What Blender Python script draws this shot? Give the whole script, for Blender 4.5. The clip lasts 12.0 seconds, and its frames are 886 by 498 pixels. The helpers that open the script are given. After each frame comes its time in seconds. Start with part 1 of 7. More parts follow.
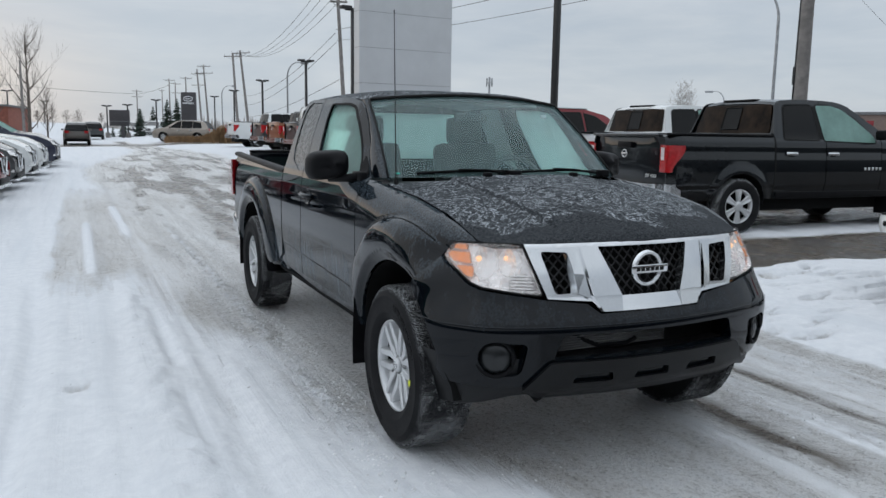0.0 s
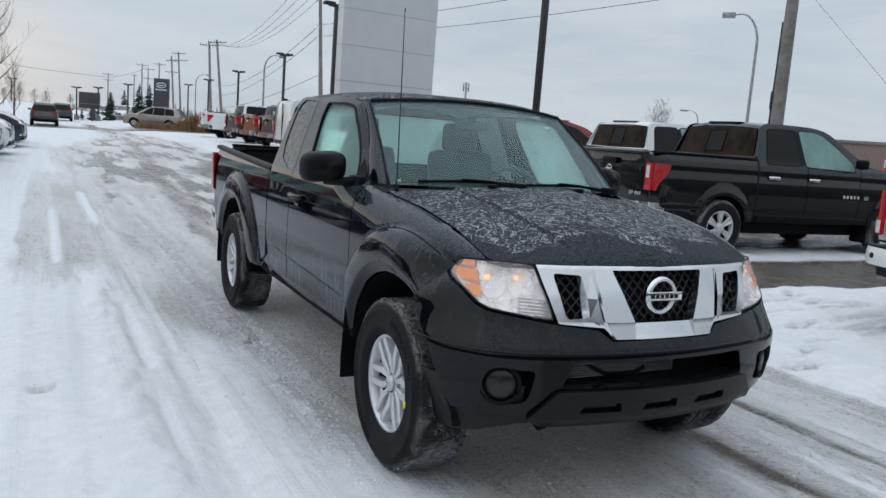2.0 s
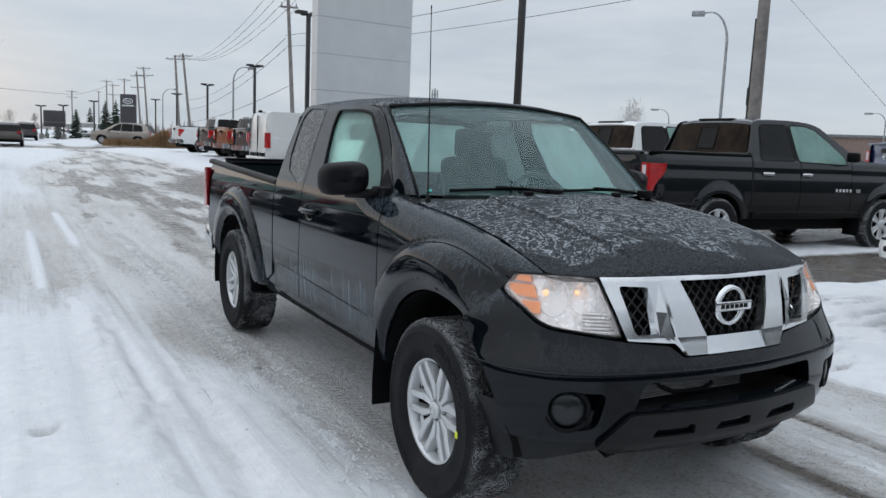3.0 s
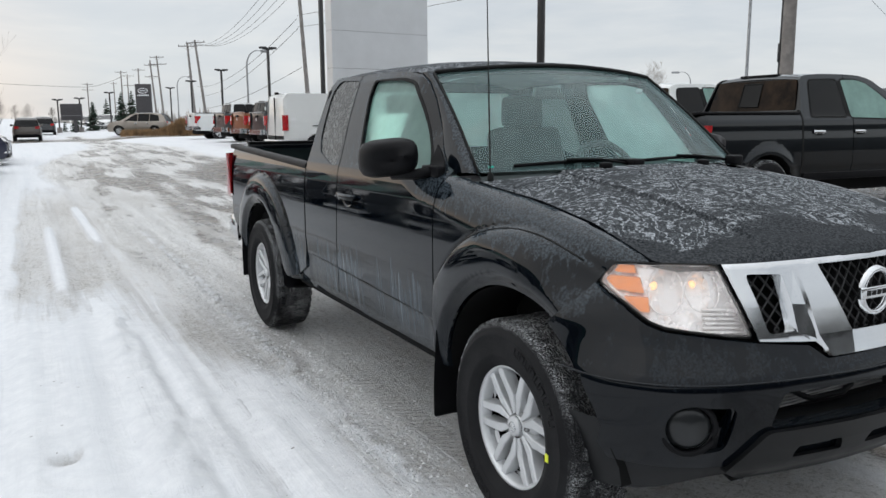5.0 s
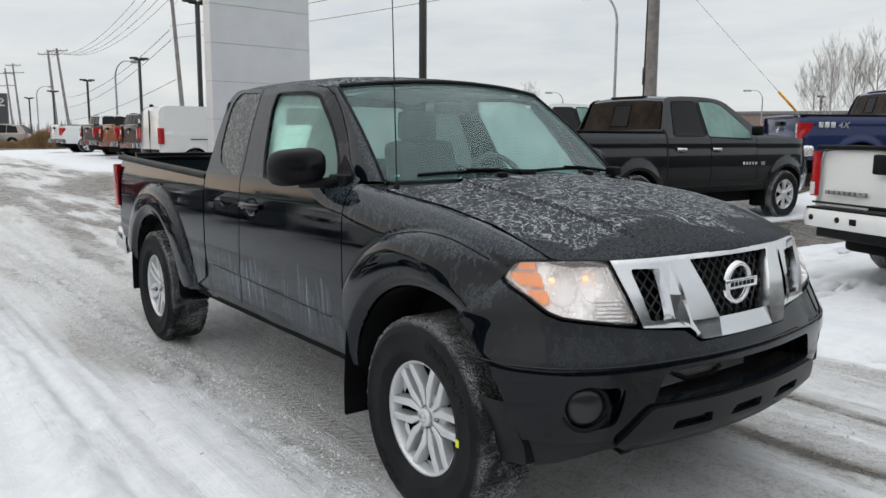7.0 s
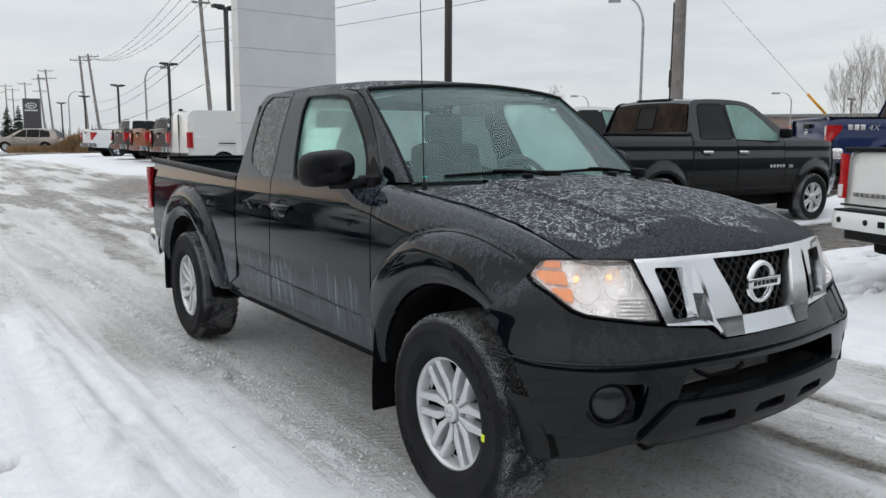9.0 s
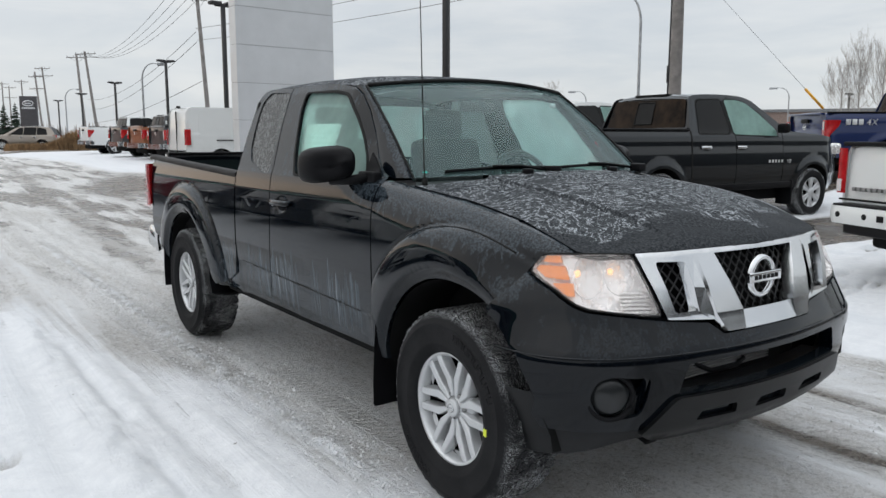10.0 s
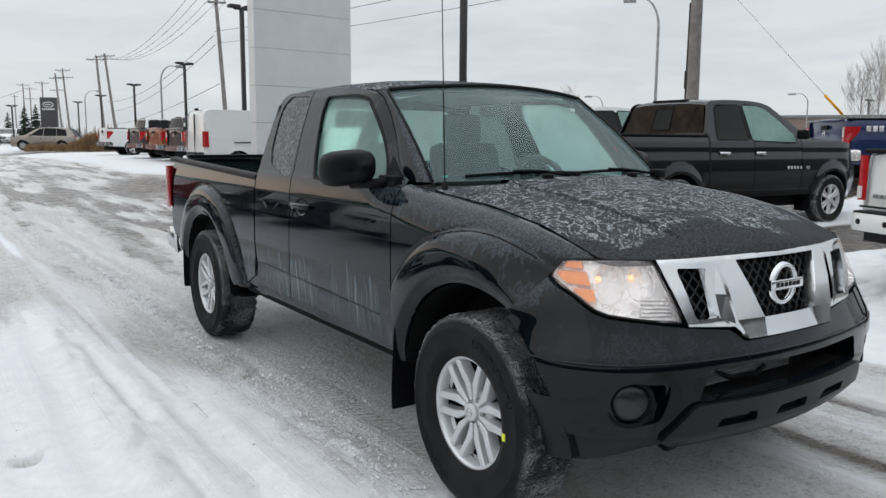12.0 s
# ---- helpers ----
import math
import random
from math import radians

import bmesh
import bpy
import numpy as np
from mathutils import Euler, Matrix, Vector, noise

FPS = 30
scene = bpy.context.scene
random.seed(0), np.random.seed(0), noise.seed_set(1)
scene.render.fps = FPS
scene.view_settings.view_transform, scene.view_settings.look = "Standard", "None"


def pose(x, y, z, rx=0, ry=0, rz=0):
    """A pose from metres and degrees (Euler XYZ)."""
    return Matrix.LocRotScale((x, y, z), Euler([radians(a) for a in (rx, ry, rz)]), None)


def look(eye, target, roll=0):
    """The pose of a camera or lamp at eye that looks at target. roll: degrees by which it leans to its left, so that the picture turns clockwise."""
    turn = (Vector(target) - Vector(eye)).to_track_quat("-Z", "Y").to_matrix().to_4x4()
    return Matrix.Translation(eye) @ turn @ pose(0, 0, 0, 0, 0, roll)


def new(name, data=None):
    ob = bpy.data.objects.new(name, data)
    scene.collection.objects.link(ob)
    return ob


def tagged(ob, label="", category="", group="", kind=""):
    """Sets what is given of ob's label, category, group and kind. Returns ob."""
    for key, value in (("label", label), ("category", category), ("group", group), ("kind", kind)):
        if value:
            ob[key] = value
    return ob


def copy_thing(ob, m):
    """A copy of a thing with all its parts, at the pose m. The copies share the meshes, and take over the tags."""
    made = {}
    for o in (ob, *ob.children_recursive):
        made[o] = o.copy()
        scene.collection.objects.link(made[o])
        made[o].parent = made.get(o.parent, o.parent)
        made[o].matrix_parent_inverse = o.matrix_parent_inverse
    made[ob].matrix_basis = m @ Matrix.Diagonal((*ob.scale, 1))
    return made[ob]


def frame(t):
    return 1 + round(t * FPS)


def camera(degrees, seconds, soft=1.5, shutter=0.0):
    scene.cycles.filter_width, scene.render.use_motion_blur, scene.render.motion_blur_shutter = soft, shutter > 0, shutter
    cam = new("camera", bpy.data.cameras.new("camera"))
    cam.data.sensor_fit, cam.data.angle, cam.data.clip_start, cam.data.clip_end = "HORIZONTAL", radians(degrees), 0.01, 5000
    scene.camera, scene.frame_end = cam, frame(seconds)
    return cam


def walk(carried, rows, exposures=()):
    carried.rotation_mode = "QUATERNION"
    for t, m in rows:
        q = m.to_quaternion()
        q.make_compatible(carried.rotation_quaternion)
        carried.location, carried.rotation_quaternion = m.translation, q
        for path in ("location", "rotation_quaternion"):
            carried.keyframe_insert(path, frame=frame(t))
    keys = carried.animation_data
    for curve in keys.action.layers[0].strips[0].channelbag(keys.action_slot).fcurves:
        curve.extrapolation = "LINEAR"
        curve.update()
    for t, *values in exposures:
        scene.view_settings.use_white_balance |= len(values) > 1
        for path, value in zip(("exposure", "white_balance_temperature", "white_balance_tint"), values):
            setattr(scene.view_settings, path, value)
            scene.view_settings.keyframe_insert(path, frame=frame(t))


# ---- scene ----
cam = camera(59.6, 12.0)
PATH = [
    (0, (-2.186, -3.301, 1.476), (-1.342, -1.512, 1.18), 0.9),
    (0.5, (-2.205, -3.288, 1.487), (-1.383, -1.492, 1.178), 1.6),
    (1, (-2.256, -3.283, 1.5), (-1.423, -1.484, 1.234), 1.7),
    (1.5, (-2.293, -3.234, 1.499), (-1.415, -1.459, 1.219), 3.5),
    (2, (-2.246, -3.057, 1.491), (-1.327, -1.304, 1.206), 4.3),
    (2.5, (-2.302, -2.83, 1.496), (-1.365, -1.084, 1.223), 3.7),
    (2.7, (-2.377, -2.766, 1.476), (-1.42, -1.028, 1.219), 3.1),
    (4.3, (-2.34, -2.36, 1.468), (-1.345, -0.653, 1.161), 0.9),
    (4.5, (-2.289, -2.293, 1.467), (-1.347, -0.558, 1.147), 0.6),
    (5, (-2.292, -2.162, 1.448), (-1.364, -0.421, 1.12), -0.4),
    (5.5, (-2.389, -2.028, 1.434), (-1.318, -0.371, 1.101), -1.0),
    (6, (-2.453, -2.005, 1.437), (-1.267, -0.424, 1.126), -0.6),
    (6.5, (-2.463, -2.114, 1.436), (-1.268, -0.534, 1.162), 0.0),
    (7, (-2.482, -2.263, 1.428), (-1.292, -0.682, 1.141), 0.3),
    (8.8, (-2.519, -2.313, 1.417), (-1.388, -0.689, 1.126), -0.4),
    (9, (-2.529, -2.314, 1.42), (-1.389, -0.694, 1.142), 0.2),
    (9.5, (-2.536, -2.313, 1.416), (-1.378, -0.706, 1.141), 0.9),
    (10, (-2.539, -2.309, 1.416), (-1.396, -0.693, 1.129), -0.0),
    (10.5, (-2.551, -2.303, 1.422), (-1.429, -0.671, 1.146), -0.2),
    (11, (-2.558, -2.308, 1.429), (-1.437, -0.673, 1.163), -0.2),
    (11.5, (-2.556, -2.303, 1.427), (-1.444, -0.662, 1.156), -0.2),
    (12, (-2.562, -2.304, 1.42), (-1.449, -0.666, 1.142), 0.4),
]
walk(cam, [(t, look(eye, target, roll)) for t, eye, target, roll in PATH], [(0, -0.14, 6350, 9), (1.5, -0.1, 6280, 8), (2.5, -0.06, 6320, 9), (4.5, 0.09, 6600, 10), (5.5, 0.20, 6860, 10), (7, 0.18, 6880, 10), (9, 0.15, 6780, 10), (12, 0.14, 6750, 10)])

# ---- world and light ----
def noise_tex(nt, vec, scale, detail=4.0, rough=0.55, distort=0.0):
    n = nt.nodes.new("ShaderNodeTexNoise")
    n.inputs["Scale"].default_value, n.inputs["Detail"].default_value = scale, detail
    n.inputs["Roughness"].default_value, n.inputs["Distortion"].default_value = rough, distort
    if vec is not None:
        nt.links.new(vec, n.inputs["Vector"])
    return n.outputs["Fac"]


def ramp(nt, fac, *stops):
    """stops: (place, grey or colour)"""
    n = nt.nodes.new("ShaderNodeValToRGB")
    e = n.color_ramp.elements
    while len(e) < len(stops):
        e.new(0.5)
    for el, (p, c) in zip(e, stops):
        el.position = p
        el.color = (*c, 1) if isinstance(c, tuple) else (c, c, c, 1)
    nt.links.new(fac, n.inputs["Fac"])
    return n.outputs["Color"]


def put(nt, socket, value):
    if isinstance(value, bpy.types.NodeSocket):
        nt.links.new(value, socket)
    elif isinstance(value, tuple):
        socket.default_value = (*value, 1) if len(socket.default_value) == 4 else value
    else:
        socket.default_value = value


def mix(nt, fac, a, b, blend="MIX"):
    n = nt.nodes.new("ShaderNodeMix")
    n.data_type, n.blend_type = "RGBA", blend
    put(nt, n.inputs[0], fac), put(nt, n.inputs[6], a), put(nt, n.inputs[7], b)
    return n.outputs[2]


def calc(nt, op, a, b=0.0, clamp=False):
    n = nt.nodes.new("ShaderNodeMath")
    n.operation, n.use_clamp = op, clamp
    put(nt, n.inputs[0], a), put(nt, n.inputs[1], b)
    return n.outputs[0]


def mapped(nt, vec, scale=(1, 1, 1), turn=(0, 0, 0)):
    n = nt.nodes.new("ShaderNodeMapping")
    n.inputs["Scale"].default_value = scale
    n.inputs["Rotation"].default_value = turn
    nt.links.new(vec, n.inputs["Vector"])
    return n.outputs["Vector"]


def bump(nt, height, strength=0.3, distance=0.01, normal=None):
    n = nt.nodes.new("ShaderNodeBump")
    n.inputs["Strength"].default_value, n.inputs["Distance"].default_value = strength, distance
    nt.links.new(height, n.inputs["Height"])
    if normal is not None:
        nt.links.new(normal, n.inputs["Normal"])
    return n.outputs["Normal"]


def place_of(nt):
    return nt.nodes.new("ShaderNodeNewGeometry").outputs["Position"]


def local_of(nt):
    return nt.nodes.new("ShaderNodeTexCoord").outputs["Object"]


def axis_of(nt, vec, i):
    n = nt.nodes.new("ShaderNodeSeparateXYZ")
    nt.links.new(vec, n.inputs[0])
    return n.outputs[i]


world = bpy.data.worlds.new("overcast_sky")
scene.world = world
world.use_nodes = True
wt = world.node_tree
sky = wt.nodes.new("ShaderNodeTexSky")
sky.sky_type, sky.sun_disc = "NISHITA", False
sky.sun_elevation, sky.sun_rotation = radians(24), radians(-60)
way = wt.nodes.new("ShaderNodeTexCoord").outputs["Generated"]
height = axis_of(wt, way, 2)
streaked = mapped(wt, way, (1.0, 1.0, 5.0))
cloud = noise_tex(wt, streaked, 2.1, 6, 0.55, 0.6)
fine = noise_tex(wt, streaked, 6.0, 5, 0.6, 0.3)
deck = mix(wt, ramp(wt, cloud, (0.36, 0.0), (0.66, 1.0)), (0.475, 0.525, 0.585), (0.605, 0.640, 0.680))
deck = mix(wt, ramp(wt, fine, (0.45, 0.0), (0.75, 0.35)), deck, (0.70, 0.71, 0.715))
# thin warm light low in the sky over the far end of the lane
glow = calc(wt, "MULTIPLY", ramp(wt, axis_of(wt, mapped(wt, way, (1, 1, 1), (0, 0, radians(-48))), 1), (0.60, 0.0), (0.97, 1.0)), ramp(wt, height, (0.06, 1.0), (0.17, 0.0)))
deck = mix(wt, calc(wt, "MULTIPLY", glow, 0.85), deck, (1.15, 0.85, 0.62))
# an overcast sky is brighter overhead than at the horizon
lift = ramp(wt, height, (0.0, 0.445), (0.25, 0.45), (1.0, 0.95))
deck = mix(wt, 1.0, deck, lift, "MULTIPLY")
deck = mix(wt, 1.0, deck, (2.0, 2.0, 2.0), "MULTIPLY")
thin = mix(wt, 0.93, mix(wt, 1.0, sky.outputs[0], (0.12, 0.12, 0.12), "MULTIPLY"), deck)
back = wt.nodes["Background"]
wt.links.new(thin, back.inputs[0])
back.inputs[1].default_value = 1.27

sun = new("sun", bpy.data.lights.new("sun", "SUN"))
sun.data.energy, sun.data.angle, sun.data.color = 0.5, radians(120), (1.0, 0.96, 0.91)
sun.matrix_basis = look((-8, 6, 6.2), (0, 0, 0))


# ---- materials ----
def material(name, color=(0.5, 0.5, 0.5), rough=0.5, metal=0.0, coat=0.0):
    m = bpy.data.materials.new(name)
    m.use_nodes = True
    b = m.node_tree.nodes["Principled BSDF"]
    b.inputs["Base Color"].default_value = (*color, 1)
    b.inputs["Roughness"].default_value, b.inputs["Metallic"].default_value = rough, metal
    b.inputs["Coat Weight"].default_value = coat
    b.inputs["Coat Roughness"].default_value = 0.04
    return m, m.node_tree, b


def worn(name, color, rough=0.5, metal=0.0, coat=0.0, scale=6.0, spread=0.25, grain=0.15, depth=0.002, gloss=0.5):
    """A plain coloured surface with stains at one scale and grain at another."""
    m, nt, b = material(name, color, rough, metal, coat)
    b.inputs["Specular IOR Level"].default_value = gloss
    p = local_of(nt)
    big, small = noise_tex(nt, p, scale, 5, 0.6), noise_tex(nt, p, scale * 18, 3, 0.6)
    dark, light = tuple(c * (1 - spread) for c in color), tuple(min(c * (1 + spread), 1) for c in color)
    put(nt, b.inputs["Base Color"], mix(nt, ramp(nt, big, (0.3, 0.0), (0.7, 1.0)), dark, light))
    put(nt, b.inputs["Roughness"], calc(nt, "ADD", calc(nt, "MULTIPLY", big, 0.25), max(rough - 0.12, 0.02)))
    put(nt, b.inputs["Normal"], bump(nt, small, grain, depth))
    return m


def car_paint(name, color, flake=0.0, film=0.25, coat=(1, 1, 1)):
    """Clear-coated paint with a thin, uneven film of road salt."""
    m, nt, b = material(name, color, 0.35, flake, 1.0)
    b.inputs["Specular IOR Level"].default_value = 0.10
    b.inputs["Coat IOR"].default_value = 1.46
    b.inputs["Coat Tint"].default_value = (*coat, 1)
    p = local_of(nt)
    big = noise_tex(nt, p, 2.2, 6, 0.6, 0.4)
    small = noise_tex(nt, p, 55, 4, 0.65)
    low = ramp(nt, axis_of(nt, p, 2), (0.15, 1.0), (0.95, 0.25))
    dirt = calc(nt, "MULTIPLY", calc(nt, "MULTIPLY", ramp(nt, big, (0.35, 0.15), (0.7, 1.0)), low), film)
    dirt = calc(nt, "MULTIPLY", dirt, ramp(nt, small, (0.3, 0.5), (0.7, 1.0)))
    put(nt, b.inputs["Base Color"], mix(nt, dirt, color, (0.30, 0.30, 0.29)))
    put(nt, b.inputs["Roughness"], calc(nt, "ADD", calc(nt, "MULTIPLY", dirt, 1.2), 0.3, True))
    put(nt, b.inputs["Coat Weight"], calc(nt, "SUBTRACT", 1.0, calc(nt, "MULTIPLY", dirt, 1.6), True))
    put(nt, b.inputs["Coat Roughness"], calc(nt, "ADD", calc(nt, "MULTIPLY", big, 0.05), 0.02))
    return m


def black_paint(name, frost):
    """Gloss black paint: dull film with ragged, running edges on faces that look up, salt runs down the doors, and on the hood a lace of frost."""
    m, nt, b = material(name, (0.003, 0.003, 0.0035), 0.3, 0.0, 1.0)
    b.inputs["Specular IOR Level"].default_value = 0.0
    b.inputs["Coat IOR"].default_value = 1.37
    b.inputs["Coat Tint"].default_value = (0.77, 0.91, 1.0, 1)
    p = local_of(nt)
    x, y, z = (axis_of(nt, p, i) for i in range(3))
    up = axis_of(nt, nt.nodes.new("ShaderNodeNewGeometry").outputs["Normal"], 2)
    grain = noise_tex(nt, p, 120, 3, 0.75, 0.4)
    film = ramp(nt, noise_tex(nt, p, 3.4, 8, 0.62, 0.5), (0.42, 0.0), (0.56, 1.0))
    # dried film whose lower edge has run down in short drips
    drips = noise_tex(nt, mapped(nt, p, (34, 34, 7)), 1.0, 6, 0.7)
    patchy = noise_tex(nt, p, 5.0, 5, 0.6)
    shelf = calc(nt, "ADD", calc(nt, "MULTIPLY", up, 0.55), calc(nt, "ADD", calc(nt, "MULTIPLY", drips, 0.55), calc(nt, "MULTIPLY", patchy, 0.5)))
    shelf = calc(nt, "MULTIPLY", ramp(nt, shelf, (0.73, 0.0), (0.77, 1.0)), ramp(nt, grain, (0.42, 0.08), (0.60, 1.0)))
    shelf = calc(nt, "MULTIPLY", shelf, ramp(nt, z, (0.80, 0.25), (0.98, 1.0)))
    # runs: tall thin streaks between sill and belt
    runs = noise_tex(nt, mapped(nt, p, (0.2, 60.0, 0.22)), 1.6, 4, 0.75)
    runs = calc(nt, "MULTIPLY", ramp(nt, runs, (0.47, 0.08), (0.56, 0.5), (0.66, 1.0)), ramp(nt, noise_tex(nt, mapped(nt, p, (0.2, 5.0, 0.3)), 1.3, 3, 0.6), (0.42, 0.12), (0.58, 1.0)))
    fringe = calc(nt, "ADD", z, calc(nt, "MULTIPLY", noise_tex(nt, mapped(nt, p, (0.2, 30.0, 0.2)), 1.0, 2), 0.5))
    fringe = ramp(nt, fringe, (0.76, 0.0), (0.84, 0.9), (1.06, 1.0), (1.24, 0.0))
    along = ramp(nt, calc(nt, "MULTIPLY", y, 0.25), (0.15, 0.0), (0.24, 1.0), (0.60, 0.8), (0.66, 0.0))
    runs = calc(nt, "MULTIPLY", calc(nt, "MULTIPLY", runs, fringe), along)
    # paler towards the sills: salt, plus the ground's reflection put into the colour
    low = calc(nt, "MULTIPLY", ramp(nt, z, (0.40, 1.0), (0.80, 0.0)), ramp(nt, y, (0.30, 0.0), (0.60, 1.0)))
    dust_and_sheen = calc(nt, "ADD", calc(nt, "MULTIPLY", film, 0.002), calc(nt, "MULTIPLY", low, 0.048))
    dust_and_sheen = calc(nt, "ADD", dust_and_sheen, calc(nt, "MULTIPLY", shelf, 0.13))
    dust_and_sheen = calc(nt, "ADD", dust_and_sheen, calc(nt, "MULTIPLY", runs, 0.55), True)
    cover = dust_and_sheen
    if frost:
        broad = noise_tex(nt, mapped(nt, p, (1.0, 1.35, 0.3)), 3.2, 3, 0.55, 0.5)
        wiggle = noise_tex(nt, p, 46, 5, 0.70, 0.5)
        # rings of the drying water: thin pale shorelines
        shore = calc(nt, "ADD", calc(nt, "MULTIPLY", broad, 15.0), calc(nt, "MULTIPLY", wiggle, 2.6))
        line = calc(nt, "ABSOLUTE", calc(nt, "SUBTRACT", calc(nt, "FRACT", shore), 0.5))
        line = ramp(nt, line, (0.0, 0.9), (0.06, 0.7), (0.15, 0.0))
        cells = nt.nodes.new("ShaderNodeTexVoronoi")
        cells.feature = "DISTANCE_TO_EDGE"
        warp = nt.nodes.new("ShaderNodeTexNoise")
        warp.inputs["Scale"].default_value, warp.inputs["Detail"].default_value = 14.0, 5.0
        nt.links.new(p, warp.inputs["Vector"])
        nt.links.new(mix(nt, 0.055, p, warp.outputs["Color"]), cells.inputs["Vector"])
        cells.inputs["Scale"].default_value = 62.0
        lace = ramp(nt, cells.outputs["Distance"], (0.0, 1.0), (0.09, 0.25), (0.22, 0.0))
        region = ramp(nt, noise_tex(nt, mapped(nt, p, (1.2, 2.2, 0.3)), 2.3, 6, 0.62, 0.6), (0.36, 0.0), (0.46, 1.0))
        front = calc(nt, "ADD", calc(nt, "SUBTRACT", y, calc(nt, "MULTIPLY", calc(nt, "MULTIPLY", x, x), 0.42)), calc(nt, "MULTIPLY", broad, 0.55))
        front = ramp(nt, calc(nt, "ADD", front, 0.5), (0.23, 0.0), (0.27, 1.0))
        ice = calc(nt, "ADD", calc(nt, "MULTIPLY", line, 0.9), calc(nt, "MULTIPLY", lace, 0.16), True)
        ice = calc(nt, "MULTIPLY", calc(nt, "MULTIPLY", ice, calc(nt, "ADD", calc(nt, "MULTIPLY", region, 0.85), 0.15)), ramp(nt, grain, (0.34, 0.25), (0.60, 1.0)))
        ice = calc(nt, "MULTIPLY", ice, calc(nt, "MULTIPLY", front, ramp(nt, up, (0.55, 0.0), (0.88, 1.0))))
        veil = calc(nt, "MULTIPLY", ramp(nt, up, (0.5, 0.2), (0.9, 1.0)), 0.009)
        cover = calc(nt, "ADD", calc(nt, "ADD", dust_and_sheen, calc(nt, "MULTIPLY", ice, frost)), veil, True)
    put(nt, b.inputs["Base Color"], mix(nt, cover, (0.0022, 0.003, 0.0045), (0.48, 0.51, 0.54)))
    put(nt, b.inputs["Roughness"], calc(nt, "ADD", calc(nt, "MULTIPLY", cover, 1.5), 0.28, True))
    put(nt, b.inputs["Coat Weight"], calc(nt, "SUBTRACT", 0.34 if frost else 1.0, calc(nt, "MULTIPLY", cover, 3.0 if frost else 1.8), True))
    put(nt, b.inputs["Coat Roughness"], calc(nt, "ADD", calc(nt, "MULTIPLY", film, 0.12 if frost else 0.05), 0.02 if not frost else 0.22))
    return m


def glass(name, tint, haze, haze_color=(0.62, 0.70, 0.68), rough=0.03, spots=0.0, index=1.5, most=0.3):
    """Car glass: a tinted clear pane with a mirror coat and a film of mist."""
    m = bpy.data.materials.new(name)
    m.use_nodes = True
    nt = m.node_tree
    nt.nodes.remove(nt.nodes["Principled BSDF"])
    out = nt.nodes["Material Output"]
    clear, gloss, mist, back_mist = (nt.nodes.new(k) for k in ("ShaderNodeBsdfTransparent", "ShaderNodeBsdfGlossy", "ShaderNodeBsdfDiffuse", "ShaderNodeBsdfTranslucent"))
    clear.inputs[0].default_value = (*tint, 1)
    gloss.inputs["Roughness"].default_value = rough
    mist.inputs[0].default_value = back_mist.inputs[0].default_value = (*haze_color, 1)
    both, first, last = (nt.nodes.new("ShaderNodeMixShader") for _ in range(3))
    both.inputs[0].default_value = 0.5
    nt.links.new(mist.outputs[0], both.inputs[1]), nt.links.new(back_mist.outputs[0], both.inputs[2])
    p = local_of(nt)
    amount = calc(nt, "MULTIPLY", ramp(nt, noise_tex(nt, p, 4.0, 5, 0.6), (0.25, 0.65), (0.75, 1.0)), haze)
    if spots:
        drops = ramp(nt, noise_tex(nt, p, 42, 4, 0.65, 0.8), (0.50, 0.0), (0.57, 1.0))
        amount = calc(nt, "ADD", amount, calc(nt, "MULTIPLY", drops, spots), True)
    put(nt, first.inputs[0], amount)
    nt.links.new(clear.outputs[0], first.inputs[1]), nt.links.new(both.outputs[0], first.inputs[2])
    fres = nt.nodes.new("ShaderNodeFresnel")
    fres.inputs[0].default_value = index
    put(nt, last.inputs[0], calc(nt, "MINIMUM", fres.outputs[0], most))
    nt.links.new(first.outputs[0], last.inputs[1]), nt.links.new(gloss.outputs[0], last.inputs[2])
    nt.links.new(last.outputs[0], out.inputs["Surface"])
    return m


def emitting(name, color, strength):
    m, nt, b = material(name, color, 0.4)
    b.inputs["Emission Color"].default_value = (*color, 1)
    b.inputs["Emission Strength"].default_value = strength
    return m


PAINT = black_paint("black_paint", 0.0)
PAINT_FROST = black_paint("black_paint_with_frost", 1.1)
PLASTIC = worn("black_trim_plastic", (0.006, 0.006, 0.007), 0.46, 0, 0, 8, 0.4, 0.3, 0.001, 0.10)
MESH_BLACK = worn("moulded_black_mesh", (0.012, 0.012, 0.013), 0.32, 0, 0, 8, 0.3, 0.1, 0.001, 0.45)
SATIN = worn("satin_dark_bumper", (0.009, 0.0094, 0.0102), 0.40, 0, 0.0, 4, 0.4, 0.1, 0.0006, 0.25)
SEAL = worn("black_rubber_seal", (0.006, 0.006, 0.006), 0.7, gloss=0.25)
CHROME = worn("chrome", (0.66, 0.67, 0.68), 0.14, 1.0, 0, 5, 0.05, 0.01, 0.0003)
ALLOY = worn("silver_alloy", (0.60, 0.61, 0.62), 0.34, 0.45, 0.4, 9, 0.07, 0.03, 0.0005)
STEEL = worn("dull_steel", (0.30, 0.30, 0.30), 0.45, 0.9)
IRON = worn("dark_brake_iron", (0.07, 0.068, 0.066), 0.6, 0.3)
UNDER = worn("near_black_underbody", (0.008, 0.008, 0.008), 0.85, gloss=0.1)
CLOTH = worn("grey_seat_cloth", (0.085, 0.088, 0.09), 0.9, 0, 0, 12, 0.25, 0.4, 0.002)
CABIN = worn("dark_cabin_plastic", (0.05, 0.052, 0.053), 0.75)
